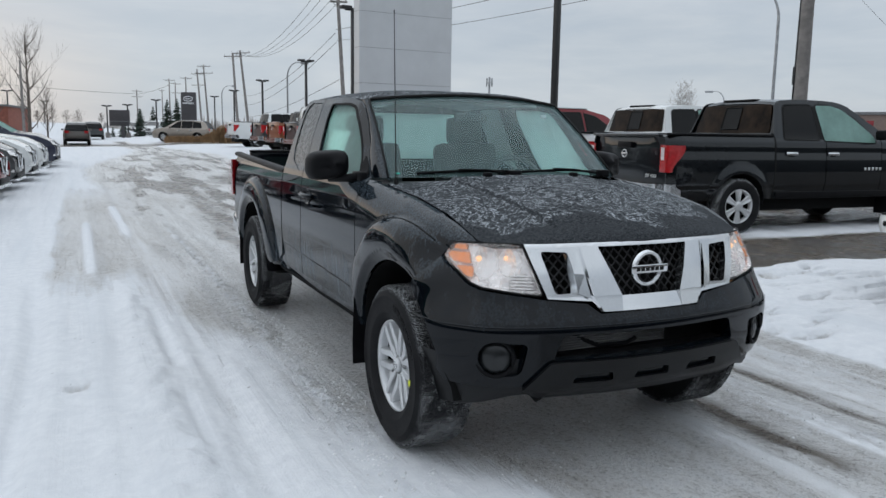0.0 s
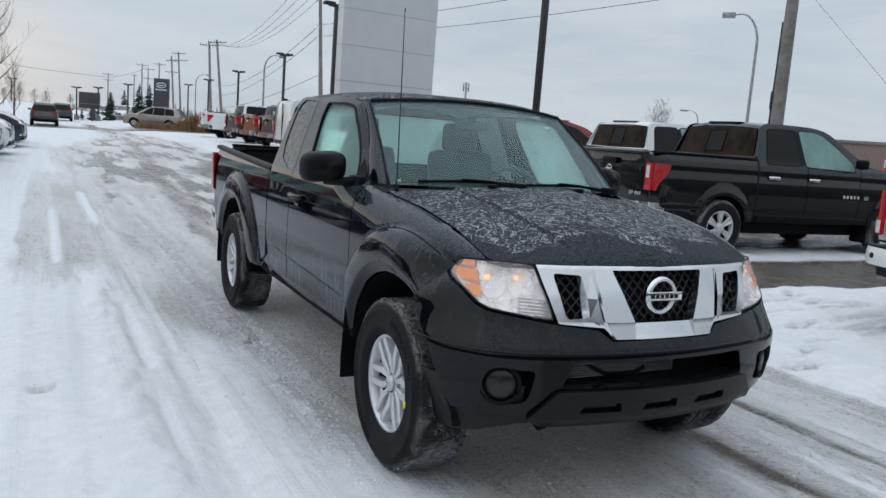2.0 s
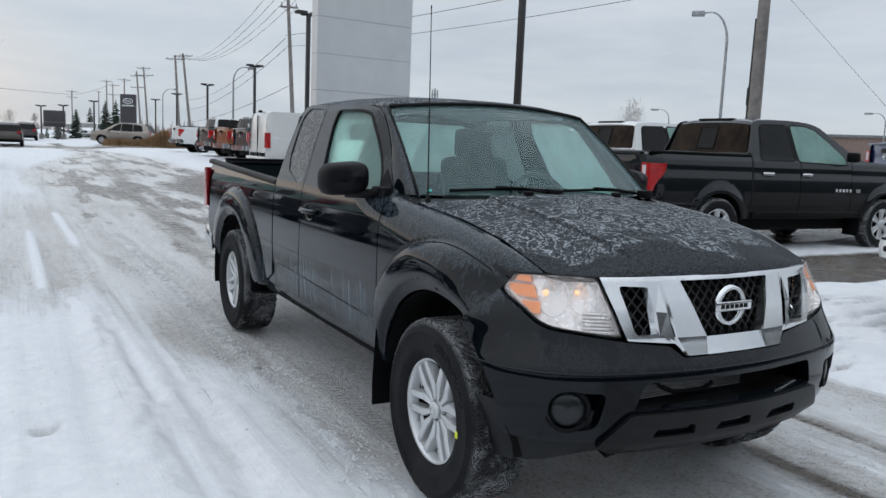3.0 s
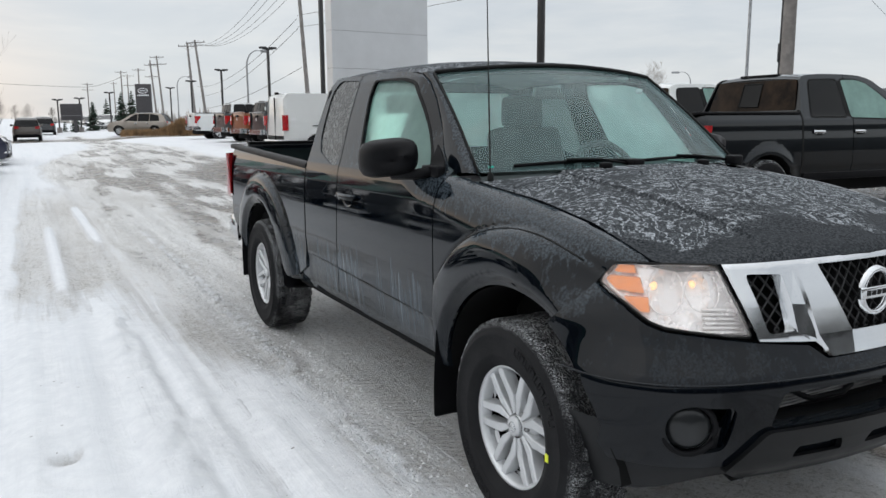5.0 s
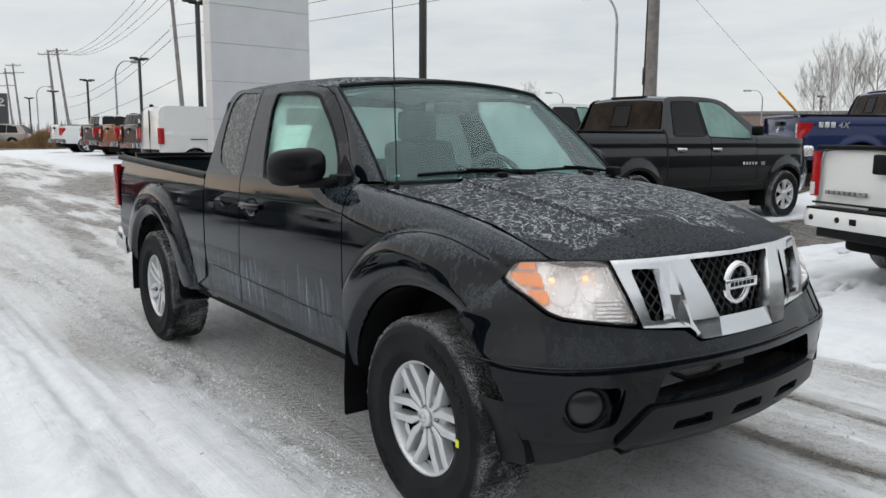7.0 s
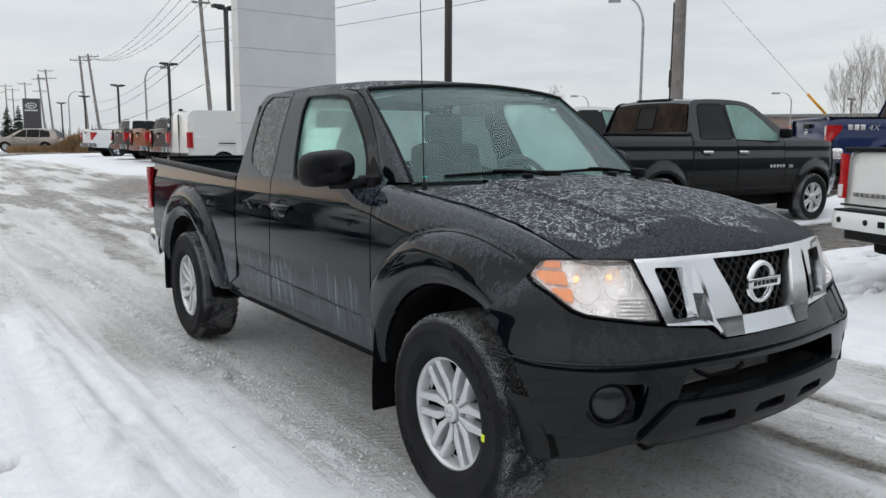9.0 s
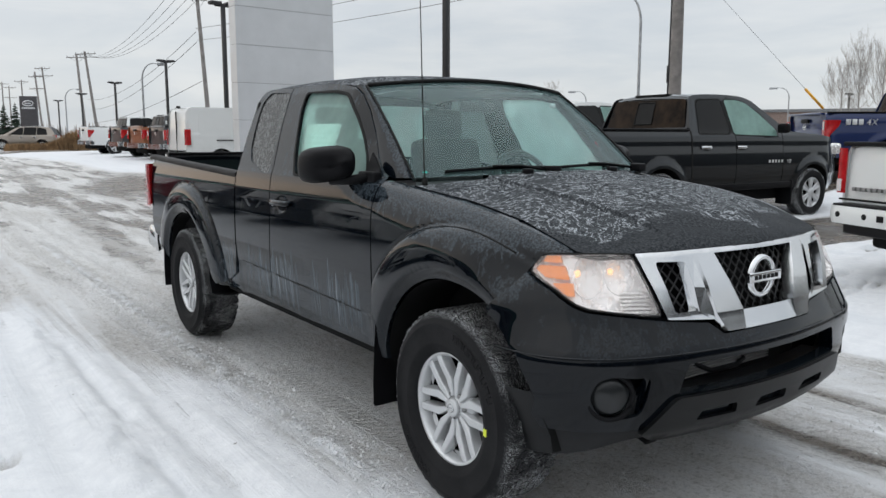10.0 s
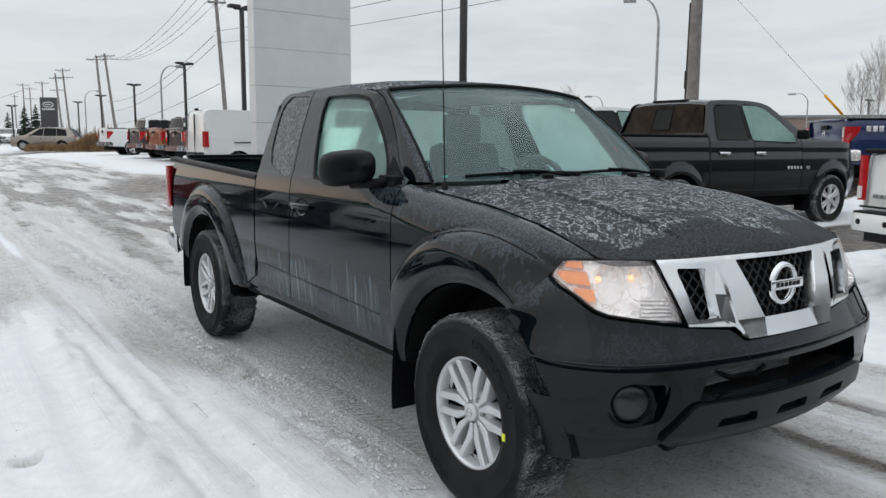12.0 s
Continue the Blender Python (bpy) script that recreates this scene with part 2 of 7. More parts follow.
LINING = worn("pale_cabin_lining", (0.45, 0.46, 0.45), 0.9)
SCREEN = glass("misted_windscreen", (0.82, 0.97, 0.96), 0.25, (0.48, 0.76, 0.76), index=1.36, most=0.12)
SIDE_GLASS = glass("misted_side_glass", (0.74, 0.97, 0.90), 0.46, (0.56, 0.90, 0.81), index=1.36, most=0.10)
FOGGED = glass("fogged_far_glass", (0.70, 0.95, 0.88), 0.92, (0.66, 0.97, 0.89), index=1.3, most=0.04)
QUARTER = glass("frosted_dark_glass", (0.05, 0.055, 0.055), 0.11, (0.25, 0.26, 0.26), 0.2, 0.6)
FOGGED_QUARTER = glass("fogged_quarter_glass", (0.10, 0.13, 0.125), 0.80, (0.21, 0.27, 0.26), index=1.3, most=0.04)
TINTED = glass("dark_tinted_glass", (0.05, 0.05, 0.055), 0.03, (0.20, 0.20, 0.20), index=1.33, most=0.2)
GREEN = glass("green_side_glass", (0.55, 0.78, 0.70), 0.78, (0.58, 0.93, 0.83), index=1.3, most=0.06)
LENS = glass("clear_lamp_lens", (0.98, 0.98, 0.98), 0.27, (1.0, 0.93, 0.90), index=1.38, most=0.08)
FOG_LENS = glass("dull_fog_lamp_cover", (0.05, 0.055, 0.06), 0.40, (0.10, 0.108, 0.115), 0.18)
AMBER = worn("amber_lamp_plastic", (0.90, 0.26, 0.03), 0.3, 0, 0.3, 30, 0.12)
WHITE_LAMP = worn("bright_lamp_reflector", (0.90, 0.88, 0.87), 0.25, 0.5, 0.1, 25, 0.06, 0.05, 0.001)
REVERSE = worn("pale_reverse_lens", (0.62, 0.58, 0.58), 0.2, 0, 0.5, 20, 0.15)
RED_LAMP = worn("red_lamp_plastic", (0.40, 0.010, 0.013), 0.15, 0, 0.6, 20, 0.25)
WARM_GLOW = emitting("warm_glow", (1.0, 0.56, 0.28), 1.0)
PAPER = worn("window_paper", (0.78, 0.80, 0.78), 0.9, 0, 0, 9, 0.05)
YELLOW = worn("yellow_paint_mark", (0.75, 0.85, 0.05), 0.5)
TEAL = worn("teal_sticker", (0.02, 0.55, 0.42), 0.4)


def tyre_rubber():
    m, nt, b = material("tyre_rubber", (0.022, 0.022, 0.023), 0.75)
    b.inputs["Specular IOR Level"].default_value = 0.15
    p = local_of(nt)
    big = noise_tex(nt, p, 5, 6, 0.65)
    small = noise_tex(nt, p, 260, 3, 0.75, 0.8)
    r = nt.nodes.new("ShaderNodeVectorMath")
    r.operation = "LENGTH"
    flat = mapped(nt, p, (0, 1, 1))
    nt.links.new(flat, r.inputs[0])
    rim = ramp(nt, r.outputs["Value"], (0.352, 0.0), (0.375, 1.0))
    snow = calc(nt, "MULTIPLY", calc(nt, "MULTIPLY", ramp(nt, small, (0.54, 0.0), (0.58, 1.0)), rim), ramp(nt, big, (0.40, 0.10), (0.56, 1.0)))
    grey = mix(nt, ramp(nt, big, (0.3, 0.0), (0.7, 1.0)), (0.008, 0.008, 0.009), (0.018, 0.018, 0.019))
    put(nt, b.inputs["Base Color"], mix(nt, snow, grey, (0.75, 0.77, 0.79)))
    put(nt, b.inputs["Normal"], bump(nt, small, 0.25, 0.002))
    return m


TYRE = tyre_rubber()


# ---- mesh tools ----
def part(name, bm, mat, parent=None, label="", smooth=True, category="", group="", kind=""):
    me = bpy.data.meshes.new(name)
    if smooth:
        for f in bm.faces:
            f.smooth = True
    bm.normal_update()
    way, rim = bm.verts.layers.float_vector.get("true_normal"), bm.faces.layers.int.get("turned_rim")
    normals = None
    if way is not None and smooth:
        normals = [l.vert[way] * (1 if l.vert[way].dot(f.normal) >= 0 else -1) if not f[rim] and l.vert[way].length > 0.5 else f.normal.copy() for f in bm.faces for l in f.loops]
    bm.to_mesh(me)
    bm.free()
    if normals:
        me.normals_split_custom_set([tuple(n) for n in normals])
    me.materials.append(mat)
    ob = new(name, me)
    ob.parent = parent
    return tagged(ob, label, category, group, kind)


def thing(name, label, category, at=None, group=""):
    ob = new(name)
    ob.empty_display_size = 0.2
    if at is not None:
        ob.matrix_basis = at
    return tagged(ob, label, category, group)


def lerp_table(tab, v):
    if v <= tab[0][0]:
        return tab[0][1]
    for (a, p), (b, q) in zip(tab, tab[1:]):
        if v <= b:
            return p + (q - p) * (v - a) / (b - a)
    return tab[-1][1]


def ease(a, b, v):
    k = min(max((v - a) / (b - a), 0.0), 1.0)
    return k * k * (3 - 2 * k)


def spline(pts, n=12):
    out = []
    for i in range(len(pts) - 1):
        p0, p1, p2, p3 = pts[max(i - 1, 0)], pts[i], pts[i + 1], pts[min(i + 2, len(pts) - 1)]
        for k in range(n):
            t = k / n
            out.append(tuple(0.5 * (2 * b + (c - a) * t + (2 * a - 5 * b + 4 * c - d) * t * t + (3 * b - a - 3 * c + d) * t ** 3) for a, b, c, d in zip(p0, p1, p2, p3)))
    out.append(tuple(pts[-1]))
    return out


def filleted(pts, r, n=4):
    """A closed outline with its corners rounded."""
    out = []
    for i, p in enumerate(pts):
        p, a, b = Vector(p), Vector(pts[i - 1]), Vector(pts[(i + 1) % len(pts)])
        ra = min(r, (a - p).length * 0.45)
        rb = min(r, (b - p).length * 0.45)
        s, e = p + (a - p).normalized() * ra, p + (b - p).normalized() * rb
        for k in range(n + 1):
            t = k / n
            out.append(tuple(s * (1 - t) ** 2 + p * 2 * t * (1 - t) + e * t * t))
    return out


def sheet(outline, fn, du, dv, holes=(), rim=0.02, bm=None, e=0.0015):
    """A panel: an outline in two numbers u, v, cut into a fine net, laid on the surface fn(u, v, depth), with its rim turned in."""
    own = bmesh.new()
    edges = []
    for loop in (outline, *holes):
        vs = [own.verts.new((u, v, 0)) for u, v in loop]
        edges += [own.edges.new((a, b)) for a, b in zip(vs, vs[1:] + vs[:1])]
    bmesh.ops.triangle_fill(own, use_beauty=True, edges=edges, normal=(0, 0, 1))
    for i, step in ((0, du), (1, dv)):
        lo, hi = min(p[i] for p in outline), max(p[i] for p in outline)
        n = max(int((hi - lo) / step), 1)
        for k in range(1, n):
            c, d = [0, 0, 0], [0, 0, 0]
            c[i], d[i] = lo + (hi - lo) * k / n, 1
            bmesh.ops.bisect_plane(own, geom=own.verts[:] + own.edges[:] + own.faces[:], dist=1e-5, plane_co=c, plane_no=d)
    if rim:
        border = [e for e in own.edges if e.is_boundary]
        made = bmesh.ops.extrude_edge_only(own, edges=border)["geom"]
        for g in made:
            if isinstance(g, bmesh.types.BMVert):
                g.co.z = rim
        for edge in border:
            edge.smooth = False
    # the true normal of the surface, for clean reflections
    way = own.verts.layers.float_vector.new("true_normal")
    face = own.faces.layers.int.new("turned_rim")
    for f in own.faces:
        f[face] = 1 if any(v.co.z > 0 for v in f.verts) or (rim < 0 and any(v.co.z < 0 for v in f.verts)) else 0
    for v in own.verts:
        u, w, d = v.co
        if not d:
            n = (Vector(fn(u + e, w, 0)) - Vector(fn(u - e, w, 0))).cross(Vector(fn(u, w + e, 0)) - Vector(fn(u, w - e, 0)))
            v[way] = n.normalized()
    for v in own.verts:
        v.co = fn(v.co.x, v.co.y, v.co.z)
    bmesh.ops.recalc_face_normals(own, faces=own.faces)
    return own if bm is None else joined(bm, own)


def joined(bm, other):
    me = bpy.data.meshes.new("tmp")
    other.to_mesh(me)
    other.free()
    bm.from_mesh(me)
    bpy.data.meshes.remove(me)
    return bm


def block(x0, x1, y0, y1, z0, z1, bevel=0.01, bm=None, seg=2, m=None):
    own = bmesh.new()
    bmesh.ops.create_cube(own, size=1, matrix=Matrix.Translation(((x0 + x1) / 2, (y0 + y1) / 2, (z0 + z1) / 2)) @ Matrix.Diagonal((x1 - x0, y1 - y0, z1 - z0, 1)))
    if bevel:
        bmesh.ops.bevel(own, geom=own.edges[:], offset=bevel, segments=seg, affect="EDGES", profile=0.6)
    if m is not None:
        bmesh.ops.transform(own, matrix=m, verts=own.verts)
    return own if bm is None else joined(bm, own)


def tube(path, r, n=8, bm=None, closed=False, radii=None):
    """A round bar along a line of points."""
    bm = bm or bmesh.new()
    path = [Vector(p) for p in path]
    rings = []
    last = len(path) - 1
    for i, p in enumerate(path):
        d = (path[(i + 1) % len(path)] if closed or i < last else p) - (path[i - 1] if closed or i else p)
        d.normalize()
        side = d.cross(Vector((0, 0, 1)) if abs(d.z) < 0.95 else Vector((1, 0, 0))).normalized()
        up = side.cross(d)
        rr = radii[i] if radii else r
        rings.append([bm.verts.new(p + (side * math.cos(a) + up * math.sin(a)) * rr) for a in (math.tau * k / n for k in range(n))])
    for i in range(len(rings) if closed else last):
        a, b = rings[i], rings[(i + 1) % len(rings)]
        for k in range(n):
            bm.faces.new((a[k], a[(k + 1) % n], b[(k + 1) % n], b[k]))
    if not closed:
        for ring in (rings[0][::-1], rings[-1]):
            bm.faces.new(ring)
    return bm


def lathe(profile, n=32, m=None, bm=None):
    """profile: (radius, along); turned about the x axis."""
    bm = bm or bmesh.new()
    m = m or Matrix()
    rings = [[bm.verts.new(m @ Vector((h, r * math.cos(a), r * math.sin(a)))) for a in (math.tau * k / n for k in range(n))] for r, h in profile]
    for a, b in zip(rings, rings[1:]):
        for k in range(n):
            bm.faces.new((a[k], a[(k + 1) % n], b[(k + 1) % n], b[k]))
    return bm


def ribbon(a, b, bm=None, thick=None):
    """A skin between two lines of points of one length."""
    bm = bm or bmesh.new()
    va, vb = [bm.verts.new(p) for p in a], [bm.verts.new(p) for p in b]
    for i in range(len(va) - 1):
        bm.faces.new((va[i], va[i + 1], vb[i + 1], vb[i]))
    return bm


def net(rows, bm=None):
    """A skin over rows of points."""
    bm = bm or bmesh.new()
    vs = [[bm.verts.new(p) for p in row] for row in rows]
    for a, b in zip(vs, vs[1:]):
        for i in range(len(a) - 1):
            bm.faces.new((a[i], a[i + 1], b[i + 1], b[i]))
    return bm


# ---- ground: one sheet, packed snow, ice and wet asphalt ----
def rise(x, y):
    """The lot climbs gently towards its far end and the truck row."""
    k = np.clip((y - 6) / 24, 0, 1)
    side = np.clip((x - 2.4) / 2.6, 0, 1)
    return k * (0.009 * np.clip(y - 6, 0, 80) + 0.018 * np.clip(x, -15, 20)) + 0.11 * side * side * (3 - 2 * side) + 0.11 * np.clip(x - 10, 0, 6) * np.clip((40 - y) / 20, 0, 1) - 0.27 * np.clip((y - 40) / 20, 0, 1)


def lattice(i, j, seed):
    h = np.sin(i * 127.1 + j * 311.7 + seed * 74.7) * 43758.5453
    return h - np.floor(h)


def value_noise(x, y, seed=0):
    i, j = np.floor(x), np.floor(y)
    u, v = x - i, y - j
    u, v = u * u * (3 - 2 * u), v * v * (3 - 2 * v)
    a, b = lattice(i, j, seed), lattice(i + 1, j, seed)
    c, d = lattice(i, j + 1, seed), lattice(i + 1, j + 1, seed)
    return (a * (1 - u) + b * u) * (1 - v) + (c * (1 - u) + d * u) * v


def fbm(x, y, seed=0, octaves=4):
    s, amp, tot = 0, 1.0, 0
    for k in range(octaves):
        s, tot = s + amp * value_noise(x * 2 ** k, y * 2 ** k, seed + k), tot + amp
        amp *= 0.55
    return s / tot


def step(a, b, v):
    k = np.clip((v - a) / (b - a), 0, 1)
    return k * k * (3 - 2 * k)


def graded(fine0, fine1, cell, lo, hi, grow=1.12):
    mid = list(np.arange(fine0, fine1 + cell / 2, cell))
    up, d = [mid[-1]], cell
    while up[-1] < hi:
        d *= grow
        up.append(up[-1] + d)
    down, d = [mid[0]], cell
    while down[-1] > lo:
        d *= grow
        down.append(down[-1] - d)
    return np.array(down[:0:-1] + mid + up[1:])


def ground():
    gx, gy = graded(-4.6, 4.6, 0.03, -700, 700, 1.085), graded(-3.6, 8.5, 0.038, -300, 1500, 1.06)
    X, Y = np.meshgrid(gx, gy)
    wob = (fbm(X * 0.9, Y * 0.35, 3) - 0.5) * 2
    wob2 = (fbm(X * 2.6, Y * 1.2, 9) - 0.5) * 2
    along = fbm(X * 5.0, Y * 0.42, 21, 5)
    lumps = fbm(X * 2.2, Y * 2.2, 5, 5)
    # snow left of the lane, thinning into the ice
    edge = -1.12 + 0.55 * step(0.6, -1.5, Y) - 0.35 * step(1.5, 3.2, Y) - 0.10 * step(4.5, 5.5, Y) - 0.55 * step(14, 24, Y) + 2.6 * step(22, 42, Y)
    left = 1 - step(-0.45, 0.52, X - edge + 0.20 * wob2 + 0.22 * wob)
    left *= 0.88 + 0.35 * (along - 0.35)
    bare = step(-2.60, -2.42, X + 0.07 * wob2) * (1 - step(-1.75, -1.25, X + 0.16 * wob2)) * step(3.6, 6.2, Y + 1.2 * wob2) * (1 - step(12, 20, Y + 2 * wob))
    strips = np.maximum(np.exp(-((X + 1.62 + 0.012 * (Y - 10)) / 0.085) ** 2) * step(7.4, 8.6, Y) * (1 - step(12.2, 13.2, Y)), np.exp(-((X + 2.12) / 0.07) ** 2) * step(4.6, 5.4, Y) * (1 - step(9.4, 10.6, Y)))
    left = np.maximum(left * (1 - 0.80 * bare), strips * bare)
    rut = np.exp(-((X + 2.55 - 0.05 * np.sin(Y * 0.9)) / 0.085) ** 2) * step(-3, -1, Y) * (1 - step(4.2, 5.2, Y))
    left *= 1 - 0.12 * rut
    tracks = np.zeros_like(X)
    for x0, bend, wide in ((-3.25, 0.10, 0.11), (-2.95, -0.06, 0.09), (-2.2, 0.07, 0.09), (-1.95, 0.05, 0.07), (-1.42, 0.10, 0.10)):
        tracks = np.maximum(tracks, np.exp(-(((X - x0 - bend * np.sin(Y * 0.55 + x0)) / wide) ** 4)) * (1 - step(4.5, 8, Y + 2 * wob2)))
    left *= 1 - 0.30 * tracks * step(0.35, 0.6, along)
    # snow right of the lane
    right = step(2.30, 2.62, X + 0.22 * wob2 + 0.06 * (Y - 0.5)) * (1 - step(-0.06, 0.10, Y - 2.66 + 0.08 * wob2 + 0.05 * (X - 4.4)))
    crack_n = fbm(X * 1.05 + 0.3 * Y, Y * 3.4 + 0.35 * X, 33, 4)
    cracks = np.exp(-((crack_n - 0.50) / 0.042) ** 2) * step(0.46, 0.56, fbm(X * 1.3, Y * 2.0, 37, 3))
    right_body = right
    right = right * (1 - cracks)
    strip = step(5.6, 6.6, X + 0.3 * wob2) * step(4.2, 4.5, Y + 0.12 * wob2) * (1 - step(5.3, 5.8, Y + 0.2 * wob2)) * (0.55 + 0.8 * fbm(X * 1.3, Y * 2.4, 41))
    stalls = step(0.44, 0.60, fbm(X * 0.5, Y * 0.8, 50)) * step(7.0, 9.0, X) * step(5.8, 8, Y)
    wedge = step(3.2, 4.2, X + 0.5 * wob + 0.05 * (Y - 28)) * step(22.5, 25.5, Y + 1.5 * wob) * (0.5 + 0.9 * fbm(X * 0.35, Y * 0.25, 61))
    far = step(66, 72, Y + 3 * wob) * step(0.38, 0.58, fbm(X * 0.2, Y * 0.12, 71))
    bankside = step(-1.5, -4.0, X + 2.0 * step(25, 60, Y)) * (0.75 + 0.5 * (fbm(X * 1.1, Y * 1.7, 81) - 0.4))
    snow = np.clip(np.maximum.reduce([left, right, strip, stalls, wedge, far, bankside, step(3.0, 1.0, Y) * step(4.4, 5.4, X) * step(0.56, 0.66, fbm(X * 0.7, Y * 1.1, 131)) * 0.9]), 0, 1)
    # white patches of trodden snow on the lane
    lane = step(-1.9, -1.2, X) * (1 - step(3.0, 5.5, X))
    patches = step(0.50, 0.66, along) * step(0.42, 0.62, fbm(X * 0.8, Y * 0.30, 90)) * lane * step(1.0, 9.0, Y)
    snow = np.maximum(snow, 0.24 * patches * (1 - step(14.0, 15.5, Y) * (1 - step(24.0, 26.0, Y)) * step(0.3, 1.0, X)))
    smears = step(0.47, 0.60, fbm(X * 4.2 + 0.3 * Y, Y * 0.5, 191, 5)) * step(0.36, 0.54, fbm(X * 0.9, Y * 0.45, 193)) * step(-0.5, 0.2, X) * (1 - step(2.6, 3.4, X)) * (1 - step(0.6, 1.8, Y))
    packed = np.zeros_like(X)
    for x0, wide, amp, y1 in ((0.64, 0.09, 0.9, -0.35), (1.27, 0.17, 1.0, 1.2), (1.90, 0.19, 0.9, 1.4)):
        packed = np.maximum(packed, amp * np.exp(-((X - x0 - 0.05 * wob2) / wide) ** 4) * (1 - step(y1, y1 + 0.9, Y)))
    snow = np.maximum(snow, np.maximum(0.40 * smears, 0.50 * packed * step(0.25, 0.5, along)))
    dent = np.exp(-(((X + 2.25) / 0.07) ** 2 + ((Y - 1.41) / 0.07) ** 2))
    snow = snow * (1 - 0.8 * dent)
    # crumbled ridges beside the wheel tracks
    ridge = np.zeros_like(X)
    for x0, amp, wide in ((-1.02, 1.0, 0.075), (-1.22, 0.5, 0.045), (-0.80, 0.5, 0.045), (1.28, 0.8, 0.06), (2.05, 0.6, 0.06)):
        ridge = np.maximum(ridge, amp * np.exp(-((X - x0 - 0.02 * wob2) / wide) ** 2))
    crumbs = step(0.40, 0.56, fbm(X * 24.0, Y * 17.0, 171, 2))
    ridge = ridge * crumbs * (1 - step(7, 12, Y))
    snow = np.clip(np.maximum(snow, 0.55 * ridge), 0, 1)
    # wet, bare asphalt
    brown = step(3.9, 4.7, X + 0.3 * wob2) * (1 - step(4.25, 4.6, Y + 0.1 * wob2)) * step(2.55, 2.85, Y + 0.06 * (X - 4.4))
    brown = np.maximum(brown, step(4.5, 5.2, X + 0.3 * wob2) * step(-30, -20, Y) * (1 - step(2.4, 3.0, Y)))
    under = step(5.4, 6.4, X + 0.3 * wob) * (1 - step(4.0, 5.0, np.abs(Y - 9.0)))
    puddle = step(0.0, 1.0, 1.2 - np.hypot((X - 2.6 - 0.22 * (Y - 20.0)) / 1.5, (Y - 20.0) / 4.6) + 0.3 * wob2)
    ruts = np.maximum(np.exp(-((X - 0.90 - 0.05 * wob2) / 0.11) ** 2) * (1 - step(0.4, 2.2, np.abs(Y + 0.6))) * 0.85 * step(0.30, 0.55, fbm(X * 6.0, Y * 2.0, 201, 4)), np.exp(-((X - 1.58 - 0.04 * wob2) / 0.06) ** 2) * (1 - step(0.5, 3.0, np.abs(Y + 0.5))) * 0.75 * step(0.28, 0.52, fbm(X * 6.0, Y * 1.6, 203, 4)))
    ruts = np.maximum(ruts, np.exp(-((X + 0.12 - 0.055 * (Y - 10) + 0.12 * wob2) / 0.30) ** 2) * step(5, 9, Y) * (1 - step(30, 50, Y)) * 0.62)
    road = step(52, 54, Y + 0.10 * X) * (1 - step(60, 63, Y + 0.10 * X)) * 0.95
    snow = snow * (1 - road)
    # lane ice is coloured lighter near the truck, to offset the truck's shade
    wet = np.clip(np.maximum.reduce([brown, under, puddle, ruts, 0.22 * bare * (1 - strips), road, (0.10 + 0.60 * step(3, 9, Y)) * lane * step(0.42, 0.62, fbm(X * 3.0, Y * 0.5, 101))]), 0, 1) * (1 - 0.9 * snow)
    # ground out of view, made dark and wet to darken reflections in the paint
    unseen_dark = 1 - step(-8.5, -6.5, Y + 0.6 * wob)
    unseen_dark = np.maximum(unseen_dark, step(8.5, 10, X) * (1 - step(2.5, 4.5, Y)))
    snow = snow * (1 - 0.9 * unseen_dark)
    wet = np.maximum(wet, 0.9 * unseen_dark)
    # relief
    Z = rise(X, Y)
    Z = Z + snow * (0.030 + 0.012 * (lumps - 0.4)) + 0.006 * (along - 0.5) * lane
    # packed snow breaks into low plates with rounded ledges
    plates = fbm(X * 2.3 + 0.10 * Y, Y * 0.10, 141, 5) * 8.0
    part_of = plates - np.floor(plates)
    terrace = np.floor(plates) + step(0.0, 0.16, part_of)
    chips = np.clip(fbm(X * 7.0, Y * 5.0, 151, 3) - 0.58, 0, 1) * step(0.50, 0.66, fbm(X * 0.9, Y * 0.5, 161, 2)) * np.exp(-((part_of - 0.06) / 0.12) ** 2)
    grooves = fbm(X * 9.0 + 0.25 * Y, Y * 0.10, 181, 3)
    Z = Z + snow * (1 - right_body) * (0.009 * (terrace - 4.0) + 0.07 * chips + 0.018 * (grooves - 0.5))
    Z = Z + step(-2.7, -3.4, X) * 0.06 * (fbm(X * 1.8, Y * 2.6, 111, 5) - 0.45)
    Z = Z + right_body * (0.10 * (fbm(X * 0.9 + 0.2 * Y, Y * 2.2, 113, 4) - 0.45) - 0.05 * cracks)
    Z = Z + 0.016 * ridge - 0.012 * tracks * snow
    Z = Z - 0.050 * rut - 0.012 * wet - 0.022 * bare * (1 - strips)
    # a broken bank of kicked-up snow with a sharp wheel groove beside it
    length = step(-3, -1, Y) * (1 - step(3.4, 4.6, Y))
    clods = step(0.42, 0.62, fbm(X * 7.5, Y * 4.5, 211, 3))
    Z = Z + length * (0.008 + 0.030 * clods) * np.exp(-((X + 1.84 - 0.05 * wob2) / 0.10) ** 4)
    Z = Z - 0.028 * length * np.exp(-((X + 1.70 - 0.012 * wob2) / 0.028) ** 2) * step(0.30, 0.45, fbm(X * 2.0, Y * 1.4, 213, 2))
    Z = Z - 0.012 * length * np.exp(-((X + 1.52 - 0.012 * wob2) / 0.03) ** 2)
    Z = Z - 0.07 * np.exp(-(((X + 2.24) / 0.045) ** 2 + ((Y - 1.41) / 0.06) ** 2)) + 0.02 * np.exp(-(((X + 2.17) / 0.05) ** 2 + ((Y - 1.44) / 0.08) ** 2))
